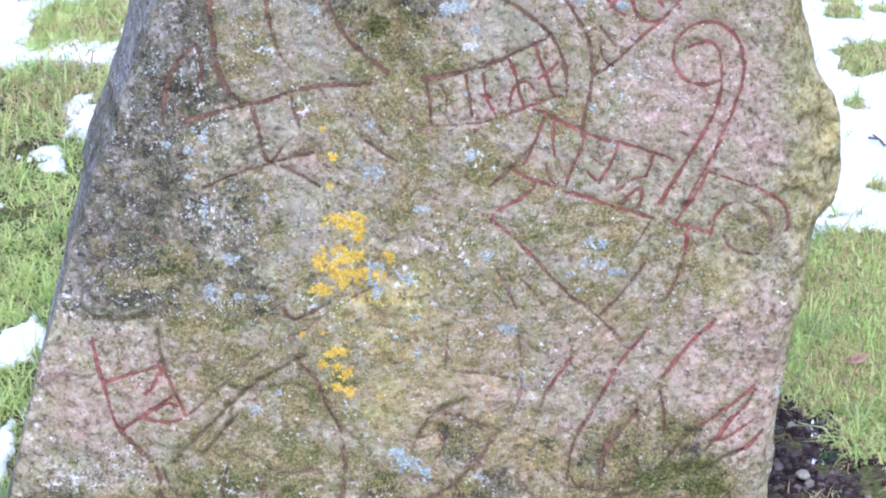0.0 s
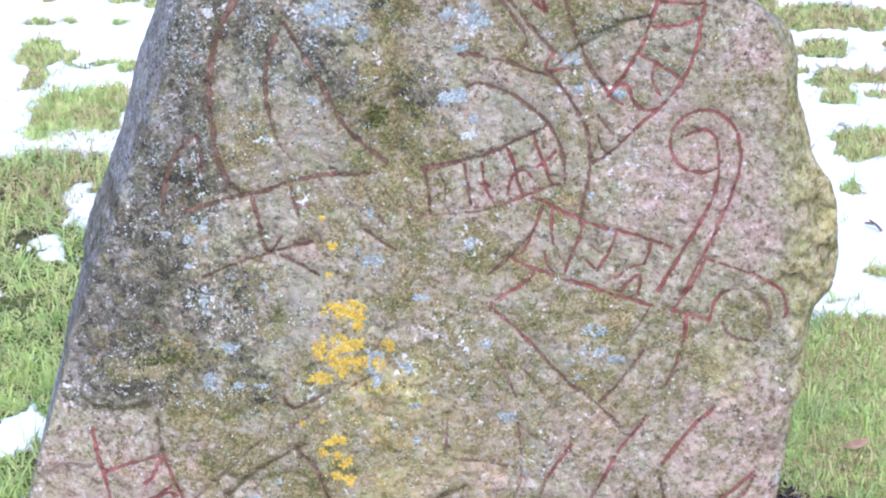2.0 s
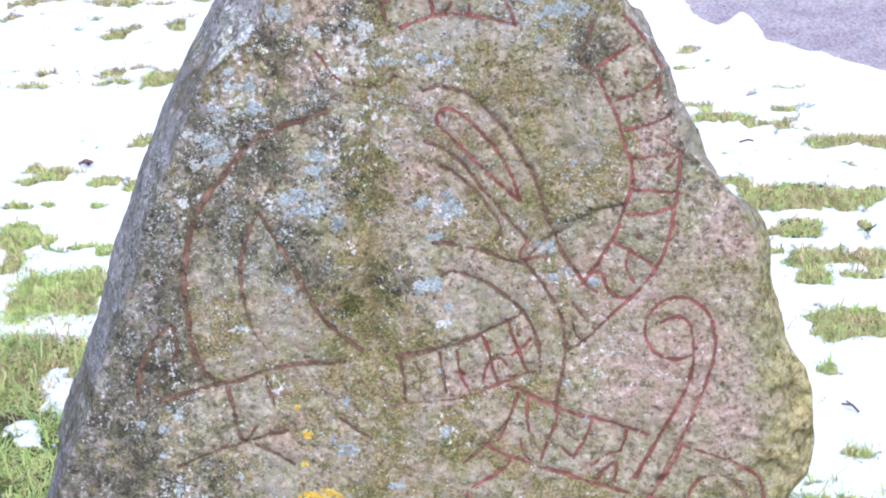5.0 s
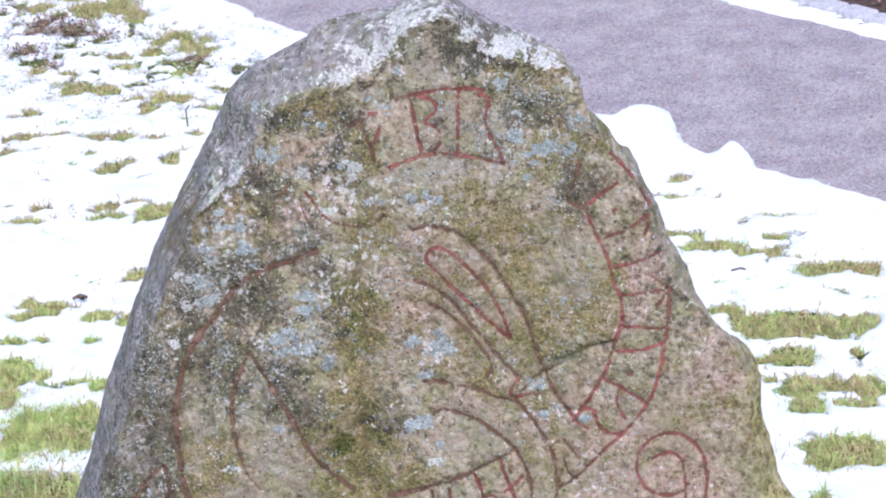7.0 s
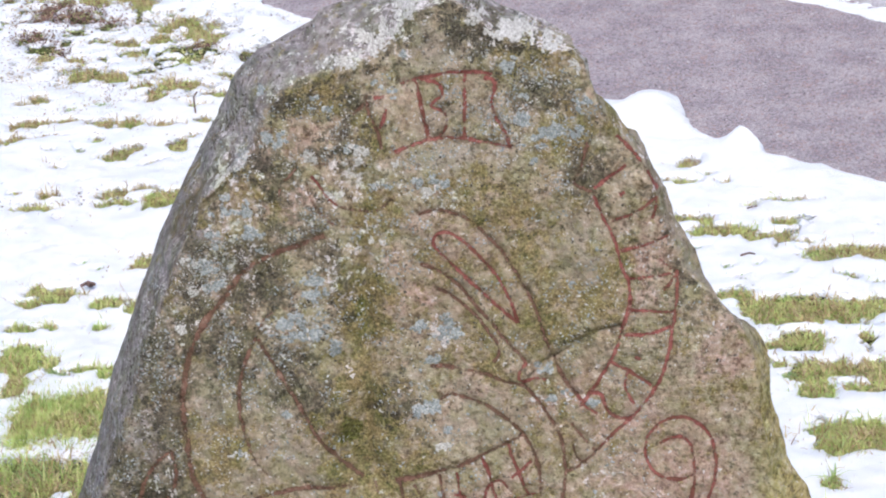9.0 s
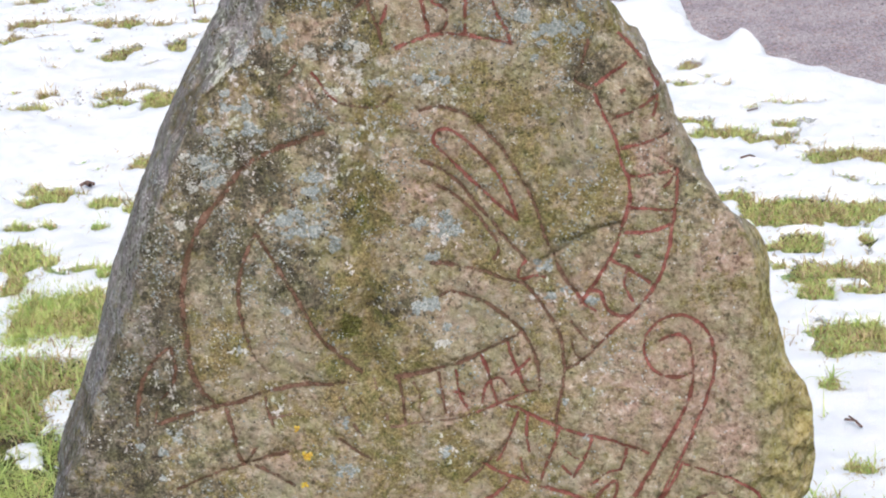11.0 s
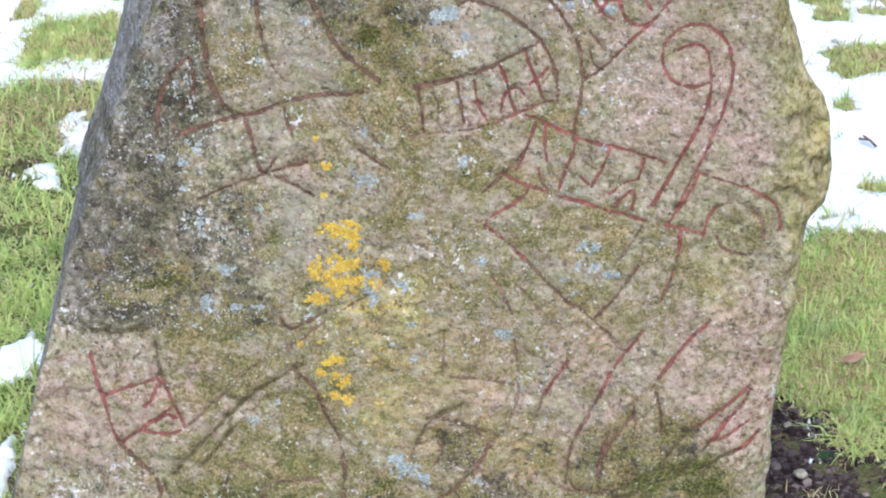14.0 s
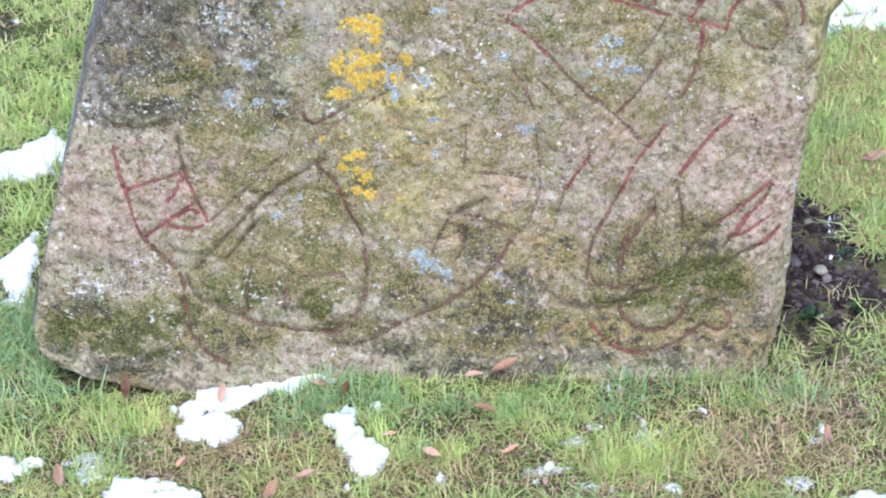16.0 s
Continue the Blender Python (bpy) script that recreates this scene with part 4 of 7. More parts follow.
# stains, growth and some painted shade on the face, in centimetres: across, up, half width, half height
PALE = [(-15.7, 61.1, 3.7, 8.3), (-14.0, 67.9, 3.5, 3.8), (-16.5, 79.2, 3.1, 3.3), (-11.8, 94.8, 3.4, 5.4), (-22.9, 89.9, 3.5, 5.5), (-14.1, 100.7, 3.0, 5.5), (-11.1, 92.4, 3.9, 5.5), (-8.2, 88.7, 3.5, 3.2), (-21.7, 96.3, 3.0, 8.3), (16.5, 136.1, 9.2, 1.9), (15.9, 142.6, 4.2, 3.4), (14.3, 152.4, 4.1, 3.8), (19.3, 94.6, 5.2, 3.7), (31.8, 120.3, 5.0, 5.3), (27.8, 66.2, 5.3, 1.7), (-17.1, 85.1, 4.4, 2.8), (22.4, 53.2, 5.3, 2.0)]
PINK_LOW = [(53.0, 28.1, 5.5, 8.2), (47.5, 4.4, 8.4, 2.4), (25.4, 22.5, 4.6, 7.3), (16.5, 33.1, 4.6, 5.1), (54.0, 44.0, 6.0, 6.0), (54.0, 33.0, 6.0, 5.0), (-54.0, 33.2, 6.0, 5.7), (-42.0, 32.2, 7.4, 6.2), (-34.3, 36.3, 3.7, 4.6), (51.1, 37.3, 9.4, 6.6), (53.1, 27.2, 7.7, 5.7), (31.3, 37.3, 5.9, 5.6), (34.0, 28.2, 4.5, 5.7), (8.2, 18.8, 5.1, 4.2), (6.5, 17.4, 3.7, 3.0), (53.6, 30.1, 5.4, 6.2), (11.5, 80.9, 4.8, 3.5), (57.2, 45.3, 4.4, 5.0), (51.0, 4.7, 5.6, 2.2), (-11.6, 71.6, 3.1, 1.9), (-54.4, 28.1, 5.6, 5.3)]
PINK_HIGH = [(48.5, 86.1, 7.3, 10.0), (39.9, 92.5, 4.7, 4.1), (55.5, 79.7, 3.9, 10.2), (44.3, 81.6, 5.2, 5.1), (45.0, 87.7, 6.9, 6.5), (56.2, 103.8, 4.2, 4.9), (-5.7, 96.0, 1.9, 2.6), (-9.7, 135.0, 5.0, 4.7), (-10.7, 131.4, 5.9, 3.9), (8.7, 114.1, 4.7, 4.9), (19.0, 82.6, 5.2, 2.8), (45.3, 119.1, 3.4, 7.9), (30.6, 98.9, 4.3, 3.6), (-3.5, 139.9, 4.2, 2.6)]
DARK_LOW = [(2.9, 96.9, 1.5, 2.0), (-4.0, 94.3, 1.3, 0.8), (3.8, 85.7, 1.5, 1.0), (15.8, 13.3, 4.7, 4.3), (34.6, 18.1, 4.6, 3.7), (44.8, 22.1, 3.7, 3.6), (9.6, 22.9, 3.7, 5.2), (25.8, 2.2, 5.2, 3.3), (39.0, 0.8, 4.7, 2.7), (52.2, 2.2, 4.7, 2.7), (32.6, 9.6, 4.7, 3.2), (-25.0, 58.7, 4.0, 5.4), (-23.5, 48.8, 4.1, 4.0), (-36.9, 71.7, 3.6, 5.7), (-41.3, 63.1, 2.7, 5.8), (-32.9, 57.3, 9.0, 7.8), (-24.4, 65.0, 5.3, 4.8), (-34.9, 67.9, 4.5, 5.8), (-41.9, 58.3, 4.5, 4.9), (-40.0, 46.9, 5.5, 2.5), (-40.4, 54.4, 4.5, 3.0), (-35.5, 84.9, 3.5, 8.3), (-24.2, 53.3, 4.5, 4.0), (-45.6, 45.4, 3.7, 3.0), (-58.5, 9.8, 7.7, 4.4), (-49.0, 0.8, 8.7, 2.3), (10.4, -1.3, 11.4, 2.5), (51.0, 8.0, 5.6, 4.4), (44.5, 17.7, 4.6, 3.2), (-62.0, 5.4, 3.9, 3.3), (30.6, 11.6, 7.4, 1.9), (-5.5, 3.4, 7.6, 1.8)]
# film and crust, plus shade painted in a hollow and along the ledge (last entry)
DARK_HIGH = [(-11.4, 103.4, 2.2, 4.1), (0.2, 91.3, 4.3, 3.2), (5.6, 97.6, 2.6, 1.6), (-7.9, 104.2, 2.6, 2.3), (21.4, 155.1, 3.7, 2.9), (25.5, 153.3, 4.9, 1.5), (1.8, 144.8, 3.3, 2.4), (-4.8, 145.9, 5.0, 1.9), (1.7, 93.6, 4.3, 2.7), (-29.9, 98.3, 3.5, 11.0), (-32.8, 80.7, 4.4, 5.6), (-23.5, 116.1, 2.6, 6.2), (-21.6, 120.4, 2.1, 5.3), (-3.7, 121.0, 3.4, 2.6), (-14.7, 121.3, 3.4, 2.6), (-29.7, 87.2, 3.5, 5.6), (33.3, 106.5, 5.1, 0.7)]
DARK_LEFT = [(-45.2, 69.1, 4.5, 5.8), (-43.1, 61.3, 5.4, 5.9), (-47.8, 59.4, 3.6, 5.9), (-39.7, 70.9, 3.6, 4.8), (-50.2, 51.5, 3.6, 5.0), (-41.9, 76.6, 3.5, 4.7), (-37.4, 65.1, 3.6, 3.9), (-37.1, 81.3, 2.6, 3.8), (-25.1, 108.0, 2.6, 5.4), (-28.2, 100.0, 2.6, 4.5)]
DARK_FOOT = [(9.0, 10.8, 8.4, 4.4), (19.2, 6.3, 9.4, 4.4), (32.3, 5.0, 9.4, 3.3), (44.5, 8.1, 7.4, 4.4), (6.9, 4.3, 8.5, 3.3), (23.4, 20.2, 4.6, 3.7), (37.2, 21.0, 5.5, 4.2), (50.0, 14.4, 5.5, 4.3), (-12.9, 6.8, 5.7, 3.3), (-32.2, 5.0, 7.7, 3.3), (52.9, 3.6, 4.7, 2.7), (-3.0, 13.2, 4.7, 3.3)]
DARK_CROWN = [(-14.0, 120.1, 5.1, 7.1), (-19.0, 107.8, 5.2, 9.0), (-7.6, 127.0, 5.1, 5.3), (0.2, 114.4, 4.3, 4.4), (6.2, 98.0, 4.3, 4.5), (-5.8, 98.4, 4.3, 4.5), (-10.6, 134.1, 4.2, 4.3), (-0.1, 139.7, 5.0, 3.4), (35.6, 132.5, 3.3, 4.3), (30.2, 145.5, 5.0, 3.4)]
MOSS_LOW = [(1.3, 94.6, 2.2, 3.9), (2.5, 88.2, 2.6, 3.6), (1.1, 77.7, 2.7, 2.8), (5.7, 78.4, 3.0, 2.8), (2.1, 75.2, 2.7, 3.2), (2.9, 69.4, 3.1, 3.3), (3.4, 63.6, 3.1, 3.3), (4.7, 58.6, 3.5, 2.9), (7.5, 52.6, 3.1, 3.4), (-5.1, 76.2, 3.0, 2.0), (-18.5, 59.1, 3.1, 3.4), (12.3, 56.7, 2.3, 2.5), (2.2, 77.2, 3.5, 10.3), (0.4, 89.2, 4.3, 3.7), (26.9, 60.0, 8.4, 3.7), (32.2, 62.9, 6.2, 2.9), (-4.0, 86.5, 3.5, 2.6), (-26.0, 37.3, 7.3, 4.6), (-13.5, 31.2, 9.2, 6.2), (-19.5, 20.8, 11.2, 5.8), (-40.6, 51.4, 6.4, 2.8), (-1.4, 35.3, 5.5, 7.1), (-25.2, 19.0, 14.1, 7.0), (-45.1, 9.6, 15.3, 4.2), (7.7, 22.7, 5.6, 5.8), (37.1, 16.8, 11.1, 4.8), (23.1, 12.8, 6.5, 2.2), (11.8, 8.6, 9.4, 2.4), (17.9, 51.3, 5.4, 3.9), (44.6, 53.2, 5.3, 4.9), (-33.7, 45.4, 6.4, 4.0), (14.7, 70.6, 4.4, 3.8), (38.6, 20.9, 8.2, 6.3)]
MOSS_HIGH = [(2.7, 111.2, 3.0, 9.8), (1.4, 99.5, 2.6, 4.5), (0.2, 92.2, 5.2, 4.1), (19.5, 130.9, 6.7, 3.0), (29.9, 110.6, 5.1, 5.3), (3.2, 139.6, 3.3, 3.9), (-3.2, 145.8, 4.2, 2.2), (29.5, 150.6, 5.0, 2.4), (24.5, 127.6, 6.7, 3.0), (3.4, 127.8, 2.5, 4.3), (33.3, 138.6, 4.2, 3.4), (-22.5, 90.8, 3.5, 5.5), (26.7, 78.8, 5.2, 2.8), (5.1, 84.7, 3.5, 3.7), (41.6, 140.8, 3.3, 2.6), (38.5, 114.8, 3.4, 5.3)]
MOSS_THIN = [(55.9, 60.9, 3.0, 3.4), (-3.1, 82.7, 3.0, 2.4), (-9.5, 78.0, 3.0, 2.4), (-12.3, 82.2, 3.0, 2.4), (9.7, 81.5, 3.0, 2.4), (16.3, 77.2, 3.0, 2.4), (9.2, 87.9, 3.0, 2.4), (-18.9, 65.7, 4.0, 3.8), (-8.6, 74.4, 3.5, 3.8), (2.5, 66.9, 4.0, 3.8), (-2.9, 50.5, 4.5, 3.9), (-15.6, 49.9, 3.6, 3.9), (-11.2, 42.4, 5.5, 4.0), (-33.9, 55.1, 4.5, 3.9), (-44.8, 54.4, 3.6, 3.9), (-1.7, 48.2, 4.5, 4.0), (-16.0, 52.6, 3.6, 3.9), (8.0, 62.7, 3.8, 4.1), (10.5, 49.9, 3.9, 3.4), (-32.2, 44.1, 4.7, 3.5), (13.4, 45.6, 3.1, 3.4), (-2.5, 53.7, 3.9, 3.4), (18.3, 49.8, 3.1, 4.2), (-16.8, 50.6, 3.9, 3.4), (13.2, 39.3, 9.0, 8.1), (-0.9, 22.9, 9.2, 8.4), (17.5, 23.0, 7.3, 6.3), (-13.2, 37.3, 7.3, 6.1), (26.9, 49.3, 7.1, 4.0), (-8.6, 16.6, 7.4, 4.2), (-25.5, 45.4, 7.3, 5.0), (22.6, 67.7, 5.3, 3.8), (5.5, 53.3, 5.4, 5.9), (11.9, 61.0, 4.4, 4.8), (40.2, 45.3, 5.4, 4.0), (28.4, 118.8, 6.8, 7.1), (12.4, 119.3, 5.1, 5.3), (32.4, 111.5, 4.2, 5.3), (7.7, 129.1, 5.1, 3.5), (20.3, 106.6, 5.1, 5.4), (44.6, 58.0, 5.3, 3.9), (-0.5, 101.8, 4.3, 5.4)]
CRUST_LOW = [(-57.2, 50, 1.6, 5), (-58.0, 43, 1.6, 5), (-59.6, 35, 1.5, 5), (-61.0, 27, 1.5, 4), (-39.7, 75.6, 2.7, 1.7), (-42.6, 49.4, 4.5, 1.8), (-44.2, 51.4, 2.7, 2.8), (-52.7, 48.4, 2.3, 2.8), (-12.9, 81.0, 3.3, 2.6), (-25.4, 77.4, 4.8, 3.6), (-30.1, 72.7, 3.4, 3.6), (-54.5, 16.5, 4.2, 3.0), (-45.0, 17.6, 3.6, 3.8), (-54.9, 16.3, 5.2, 4.1), (-27.6, 13.7, 4.7, 3.9), (2.8, 53.3, 4.3, 5.4), (9.1, 57.2, 3.4, 3.7), (-12.7, 47.4, 3.4, 2.6), (-29.9, 63.1, 3.6, 3.9), (37.4, 83.5, 5.2, 5.5), (14.8, 76.2, 3.5, 3.7), (29.5, 41.3, 3.6, 3.0), (25.0, 35.3, 2.7, 4.1), (-43.4, 7.4, 5.7, 2.7)]
CRUST_HIGH = [(-15.9, 129.9, 4.7, 9.6), (-25.4, 113.5, 3.0, 6.7), (-17.0, 124.8, 4.7, 6.1), (-19.2, 116.1, 3.8, 4.9), (-10.2, 108.7, 3.9, 3.6), (-1.2, 119.2, 4.7, 4.8), (-1.3, 133.7, 5.0, 4.3), (27.5, 141.3, 5.8, 3.4), (14.4, 131.0, 4.2, 2.4), (12.9, 108.3, 3.8, 2.2), (-30.5, 89.1, 2.6, 4.6), (28.8, 98.1, 3.4, 2.3), (2.4, 123.1, 5.1, 2.6), (8.0, 134.3, 4.2, 1.7)] + [(7.7, 155.8, 5.0, 2.9), (4.3, 153.4, 5.0, 2.5), (12.9, 161.4, 4.1, 2.1), (30.8, 155.0, 4.9, 2.1), (25.8, 151.8, 8.7, 2.4)]
WORN = [(20, 118, 16, 13), (32, 98, 12, 10), (45, 85, 12, 14), (25, 66, 26, 10), (35, 45, 24, 14), (12, 40, 16, 14), (30, 24, 24, 10), (-2, 22, 16, 10), (-16, 86, 10, 13), (-45, 26, 14, 7), (14, 144, 8, 5), (-18, 40, 6, 3)]
LUSH = [(-59.0, 6.5, 6.7, 3.1), (-49.2, 7.5, 5.8, 3.3), (-41.3, 9.5, 4.8, 3.3), (-31.4, 13.7, 5.7, 3.7), (-18.3, 11.3, 3.8, 2.8), (40.8, 16.7, 4.6, 2.3), (47.3, 17.7, 3.7, 2.8), (35.2, 10.9, 7.4, 1.3), (50.0, 13.4, 4.6, 2.6), (-53.5, 3.6, 9.7, 1.8), (19.5, 15.0, 2.8, 2.2), (-1.0, 93.6, 2.6, 2.2), (43.6, 10.2, 3.7, 2.2), (-37.7, 53.4, 3.6, 1.4)]
GREY_HIGH = [(-27.6, 119.1, 2.1, 5.3), (-30.7, 112.0, 2.6, 5.4), (-34.0, 103.0, 3.0, 5.4), (-37.2, 95.7, 3.5, 4.6), (-23.6, 126.1, 1.7, 4.4)]
GREY_LOW = [(-46.3, 66.7, 3.6, 5.8), (-41.2, 74.2, 3.5, 5.7), (-39.0, 80.8, 3.5, 4.7), (-35.4, 87.3, 2.6, 5.6), (-40.8, 67.5, 4.0, 4.8), (-32.7, 94.6, 2.2, 5.5), (-44.1, 75.6, 4.0, 7.6), (-46.7, 66.1, 4.5, 5.8), (-40.1, 81.2, 3.1, 5.6), (-49.3, 56.4, 3.2, 4.9), (-37.9, 87.7, 2.2, 5.5), (-41.9, 69.9, 3.6, 3.8)]
GREY = [(-42.2, 83.3, 4.5, 9), (-41.3, 77.3, 4.5, 9), (-44.1, 69.5, 4.5, 9), (-46.8, 62.5, 4.5, 9), (-49.5, 56.4, 4.5, 9), (-40.1, 71.4, 4.5, 9)]
OCHRE_FACE = [(-1.1, 45.4, 5.9, 6.0), (4.1, 37.3, 4.1, 5.6), (52.6, 51.2, 2.7, 5.9), (64.0, 67.5, 3.0, 10.4), (5.6, 36.2, 3.6, 5.6), (-0.1, 32.2, 5.0, 4.7), (62.3, 81.5, 2.6, 7.4), (-7.4, 45.4, 3.6, 3.0), (-2.5, 29.1, 4.6, 5.2)]
OCHRE = [(66, 88, 3.5, 14), (67, 70, 4, 8), (62, 106, 2.5, 9), (66, 60, 3.5, 4), (3, 50, 3, 5), (66, 44, 3, 6)]
RUST = [(55.9, 1.5, 3.7, 2.7), (43.7, 5.1, 5.6, 3.2), (24.9, 5.5, 4.7, 3.2), (-2.2, 46.0, 3.5, 4.3), (-3.9, 42.5, 4.7, 2.6), (2.7, 49.3, 3.1, 3.4), (-10.1, 57.2, 3.1, 1.7), (7.1, 44.0, 4.7, 2.6), (1, 38, 6, 10), (12, 31, 5, 7), (4, 26, 6, 4), (20, 20, 6, 5), (28, 6, 9, 4), (46, 6, 6, 5), (30, 44, 7, 5)]
build_body()


def build_carving(paint, w, line):
    way = np.gradient(line, axis=0)
    way /= np.linalg.norm(way, axis=1)[:, None] + 1e-9
    off = np.c_[-way[:, 1], way[:, 0]]
    spread = w * (0.53 + 0.12 * vnoise(line[:, 0], line[:, 1], 0.015, 51, 2))
    cross = np.array([-1, -0.55, 0, 0.55, 1])
    pts = line[:, None] + off[:, None] * (spread[:, None] * cross[None])[..., None]
    flat = pts.reshape(-1, 2)
    ob = link("carved_line", on_face(flat[:, 0], flat[:, 1], 0.0009), grid_faces(len(line), 5)[:, ::-1], PAINT[paint])
    value_attr(ob, "edge", np.tile(np.abs(cross), len(line)))
    return child(ob, stone)


WORDS = {"red": "carved groove with worn red paint", "brown": "carved groove with weathered brownish red paint",
         "faint": "shallow carved groove with almost faded paint", "moss": "carved groove filled with dark moss"}
for paint, w, line in carvings:
    tagged(build_carving(paint, w, line), WORDS[paint])


def flakes(name, spots, material, dense, size, seed, loose=(), gaps=0.34):
    """Crusty lichen: many small uneven plates on the face, in clumps."""
    rng = np.random.default_rng(seed)
    at, scale = [], []
    for x, y, rx, ry in spots:
        n = int(dense * rx * ry) + 3
        r, q = np.sqrt(rng.random(n)) * (1.15 + 0.6 * (0.34 - gaps)), rng.random(n) * 6.283
        p = np.c_[x + rx * r * np.cos(q), y + ry * r * np.sin(q)] / 100
        keep = vnoise(p[:, 0], p[:, 1], 0.011, seed + 5, 3, 0.7) > -gaps + 0.8 * np.maximum(0, r - 0.6)
        at.append(p[keep])
        scale.append(np.ones(keep.sum()))
    for x, y, rx, ry, n in loose:
        p = np.c_[rng.normal(x, rx, n), rng.normal(y, ry, n)] / 100
        at.append(p[vnoise(p[:, 0], p[:, 1], 0.04, seed + 6, 4, 0.7) > 0.12])
        scale.append(np.full(len(at[-1]), 0.62))
    p, scale = np.vstack(at), np.concatenate(scale)
    on = sample(GROOVE, p[:, 0], p[:, 1]) < 0.25 + 0.5 * rng.random(len(p)) ** 3
    p, scale = p[on], scale[on]
    on = (p[:, 0] > left_of(p[:, 1]) + 0.01) & (p[:, 0] < right_of(p[:, 1]) - 0.01)
    p, scale = p[on], scale[on]
    n, k = len(p), 7
    ang = np.arange(k) / k * 6.283
    rad = size * scale[:, None] * (0.35 + 1.0 * rng.random((n, 1)) ** 2.2) * (0.5 + 0.8 * rng.random((n, k)))
    spin = ang + rng.random((n, 1)) * 6
    ra, rb = p[:, :1] + rad * np.cos(spin), p[:, 1:] + rad * np.sin(spin)
    ringp = on_face(ra.ravel(), rb.ravel(), 0.0003).reshape(n, k, 3)
    mid = on_face(p[:, 0], p[:, 1], 0.0012)
    mid -= INTO * (0.0010 * rng.random((n, 1)))
    verts = np.concatenate([mid[:, None], ringp], 1).reshape(-1, 3)
    base = (np.arange(n) * (k + 1))[:, None]
    fan = np.stack([base + 0 * np.arange(k), base + 1 + np.arange(k), base + 1 + (np.arange(k) + 1) % k], -1).reshape(-1, 3)
    ob = link(name, verts, fan, material)
    child(tagged(ob, kind="stuff"), stone)
    return ob


# lichen clumps, in centimetres: across, up, half width, half height
BLUE = [(-9.9, 139.6, 2.3, 1.0), (-6.0, 117.8, 1.9, 1.6), (-4.7, 112.9, 0.7, 1.1), (-9.8, 109.9, 2.6, 1.6), (-5.6, 109.2, 1.7, 1.1), (-20.8, 120.4, 1.3, 1.1), (-20.8, 126.1, 1.3, 2.2), (-14.5, 126.3, 0.8, 2.2), (-18.7, 90.8, 1.7, 0.7), (27.4, 135.2, 1.2, 1.2), (30.4, 139.8, 2.1, 0.8), (34.6, 139.2, 1.1, 0.8), (10.2, 110.3, 1.7, 0.8), (14.1, 111.1, 1.4, 0.8), (11.7, 104.0, 1.5, 0.8), (10.6, 96.8, 2.6, 1.3), (16.1, 95.5, 1.2, 0.6), (31.7, 98.2, 1.4, 1.0), (35.8, 97.3, 1.2, 0.7), (28.3, 102.3, 1.5, 1.2), (29.5, 97.3, 1.4, 1.0), (35.7, 82.5, 1.1, 0.9), (31.3, 80.7, 0.5, 0.6)]
BLUE_LOW = [(-11.0, 96.6, 0.7, 0.7), (-2.3, 78.2, 0.8, 0.7), (12.0, 83.0, 1.2, 0.5), (-1.5, 84.3, 1.2, 0.5), (13.6, 93.4, 0.7, 0.8), (-3.2, 106.5, 0.6, 0.8), (-29.7, 76.3, 1.6, 1.3), (-29.5, 72.5, 1.2, 1.0), (-35.1, 75.2, 0.7, 0.8), (-31.5, 73.9, 1.2, 1.2), (-37.2, 72.6, 0.7, 0.8), (-31.5, 69.6, 1.0, 0.9), (-29.8, 63.7, 1.0, 1.5), (-26.0, 61.6, 0.4, 0.5), (-26.5, 55.7, 1.2, 0.9), (-19.7, 66.0, 0.7, 0.8), (-5.0, 72.6, 0.7, 0.8), (-3.4, 70.4, 1.8, 1.1), (-2.4, 78.7, 0.8, 0.8), (4.6, 64.2, 1.2, 0.9), (-3.2, 52.4, 1.8, 2.4), (-29.3, 49.3, 1.5, 1.2), (-24.8, 49.0, 2.2, 0.6), (14.3, 71.4, 0.6, 0.7), (35.5, 82.7, 1.0, 0.7), (34.0, 75.0, 0.7, 0.7), (12.6, 73.1, 0.8, 1.0), (14.5, 55.6, 1.1, 1.1), (-19.8, 31.6, 0.9, 0.7)]
BLUE_HIGH = [(-0.3, 19.6, 1.7, 2.3), (3.7, 16.3, 1.3, 2.1), (29.5, 49.7, 1.2, 0.7), (31.4, 54.4, 2.5, 1.0), (17.7, 43.0, 1.2, 1.1), (20.1, 33.9, 0.7, 1.0), (3.0, 38.8, 0.8, 1.1), (14.2, 11.8, 0.8, 0.8), (-19.5, 31.6, 1.1, 0.7), (-23.9, 28.3, 0.8, 0.9), (24.5, 150.1, 1.3, 1.7), (29.4, 149.5, 1.0, 1.0), (30.3, 139.3, 1.8, 1.0), (34.5, 139.1, 1.0, 0.9), (26.3, 142.4, 0.8, 2.6), (8.1, 146.0, 1.0, 0.9), (-10.3, 140.2, 2.0, 1.2), (-12.0, 146.7, 0.8, 1.0), (-2.1, 144.2, 1.0, 0.8), (9.2, 151.9, 1.2, 0.7), (35.9, 143.8, 1.8, 0.8)]
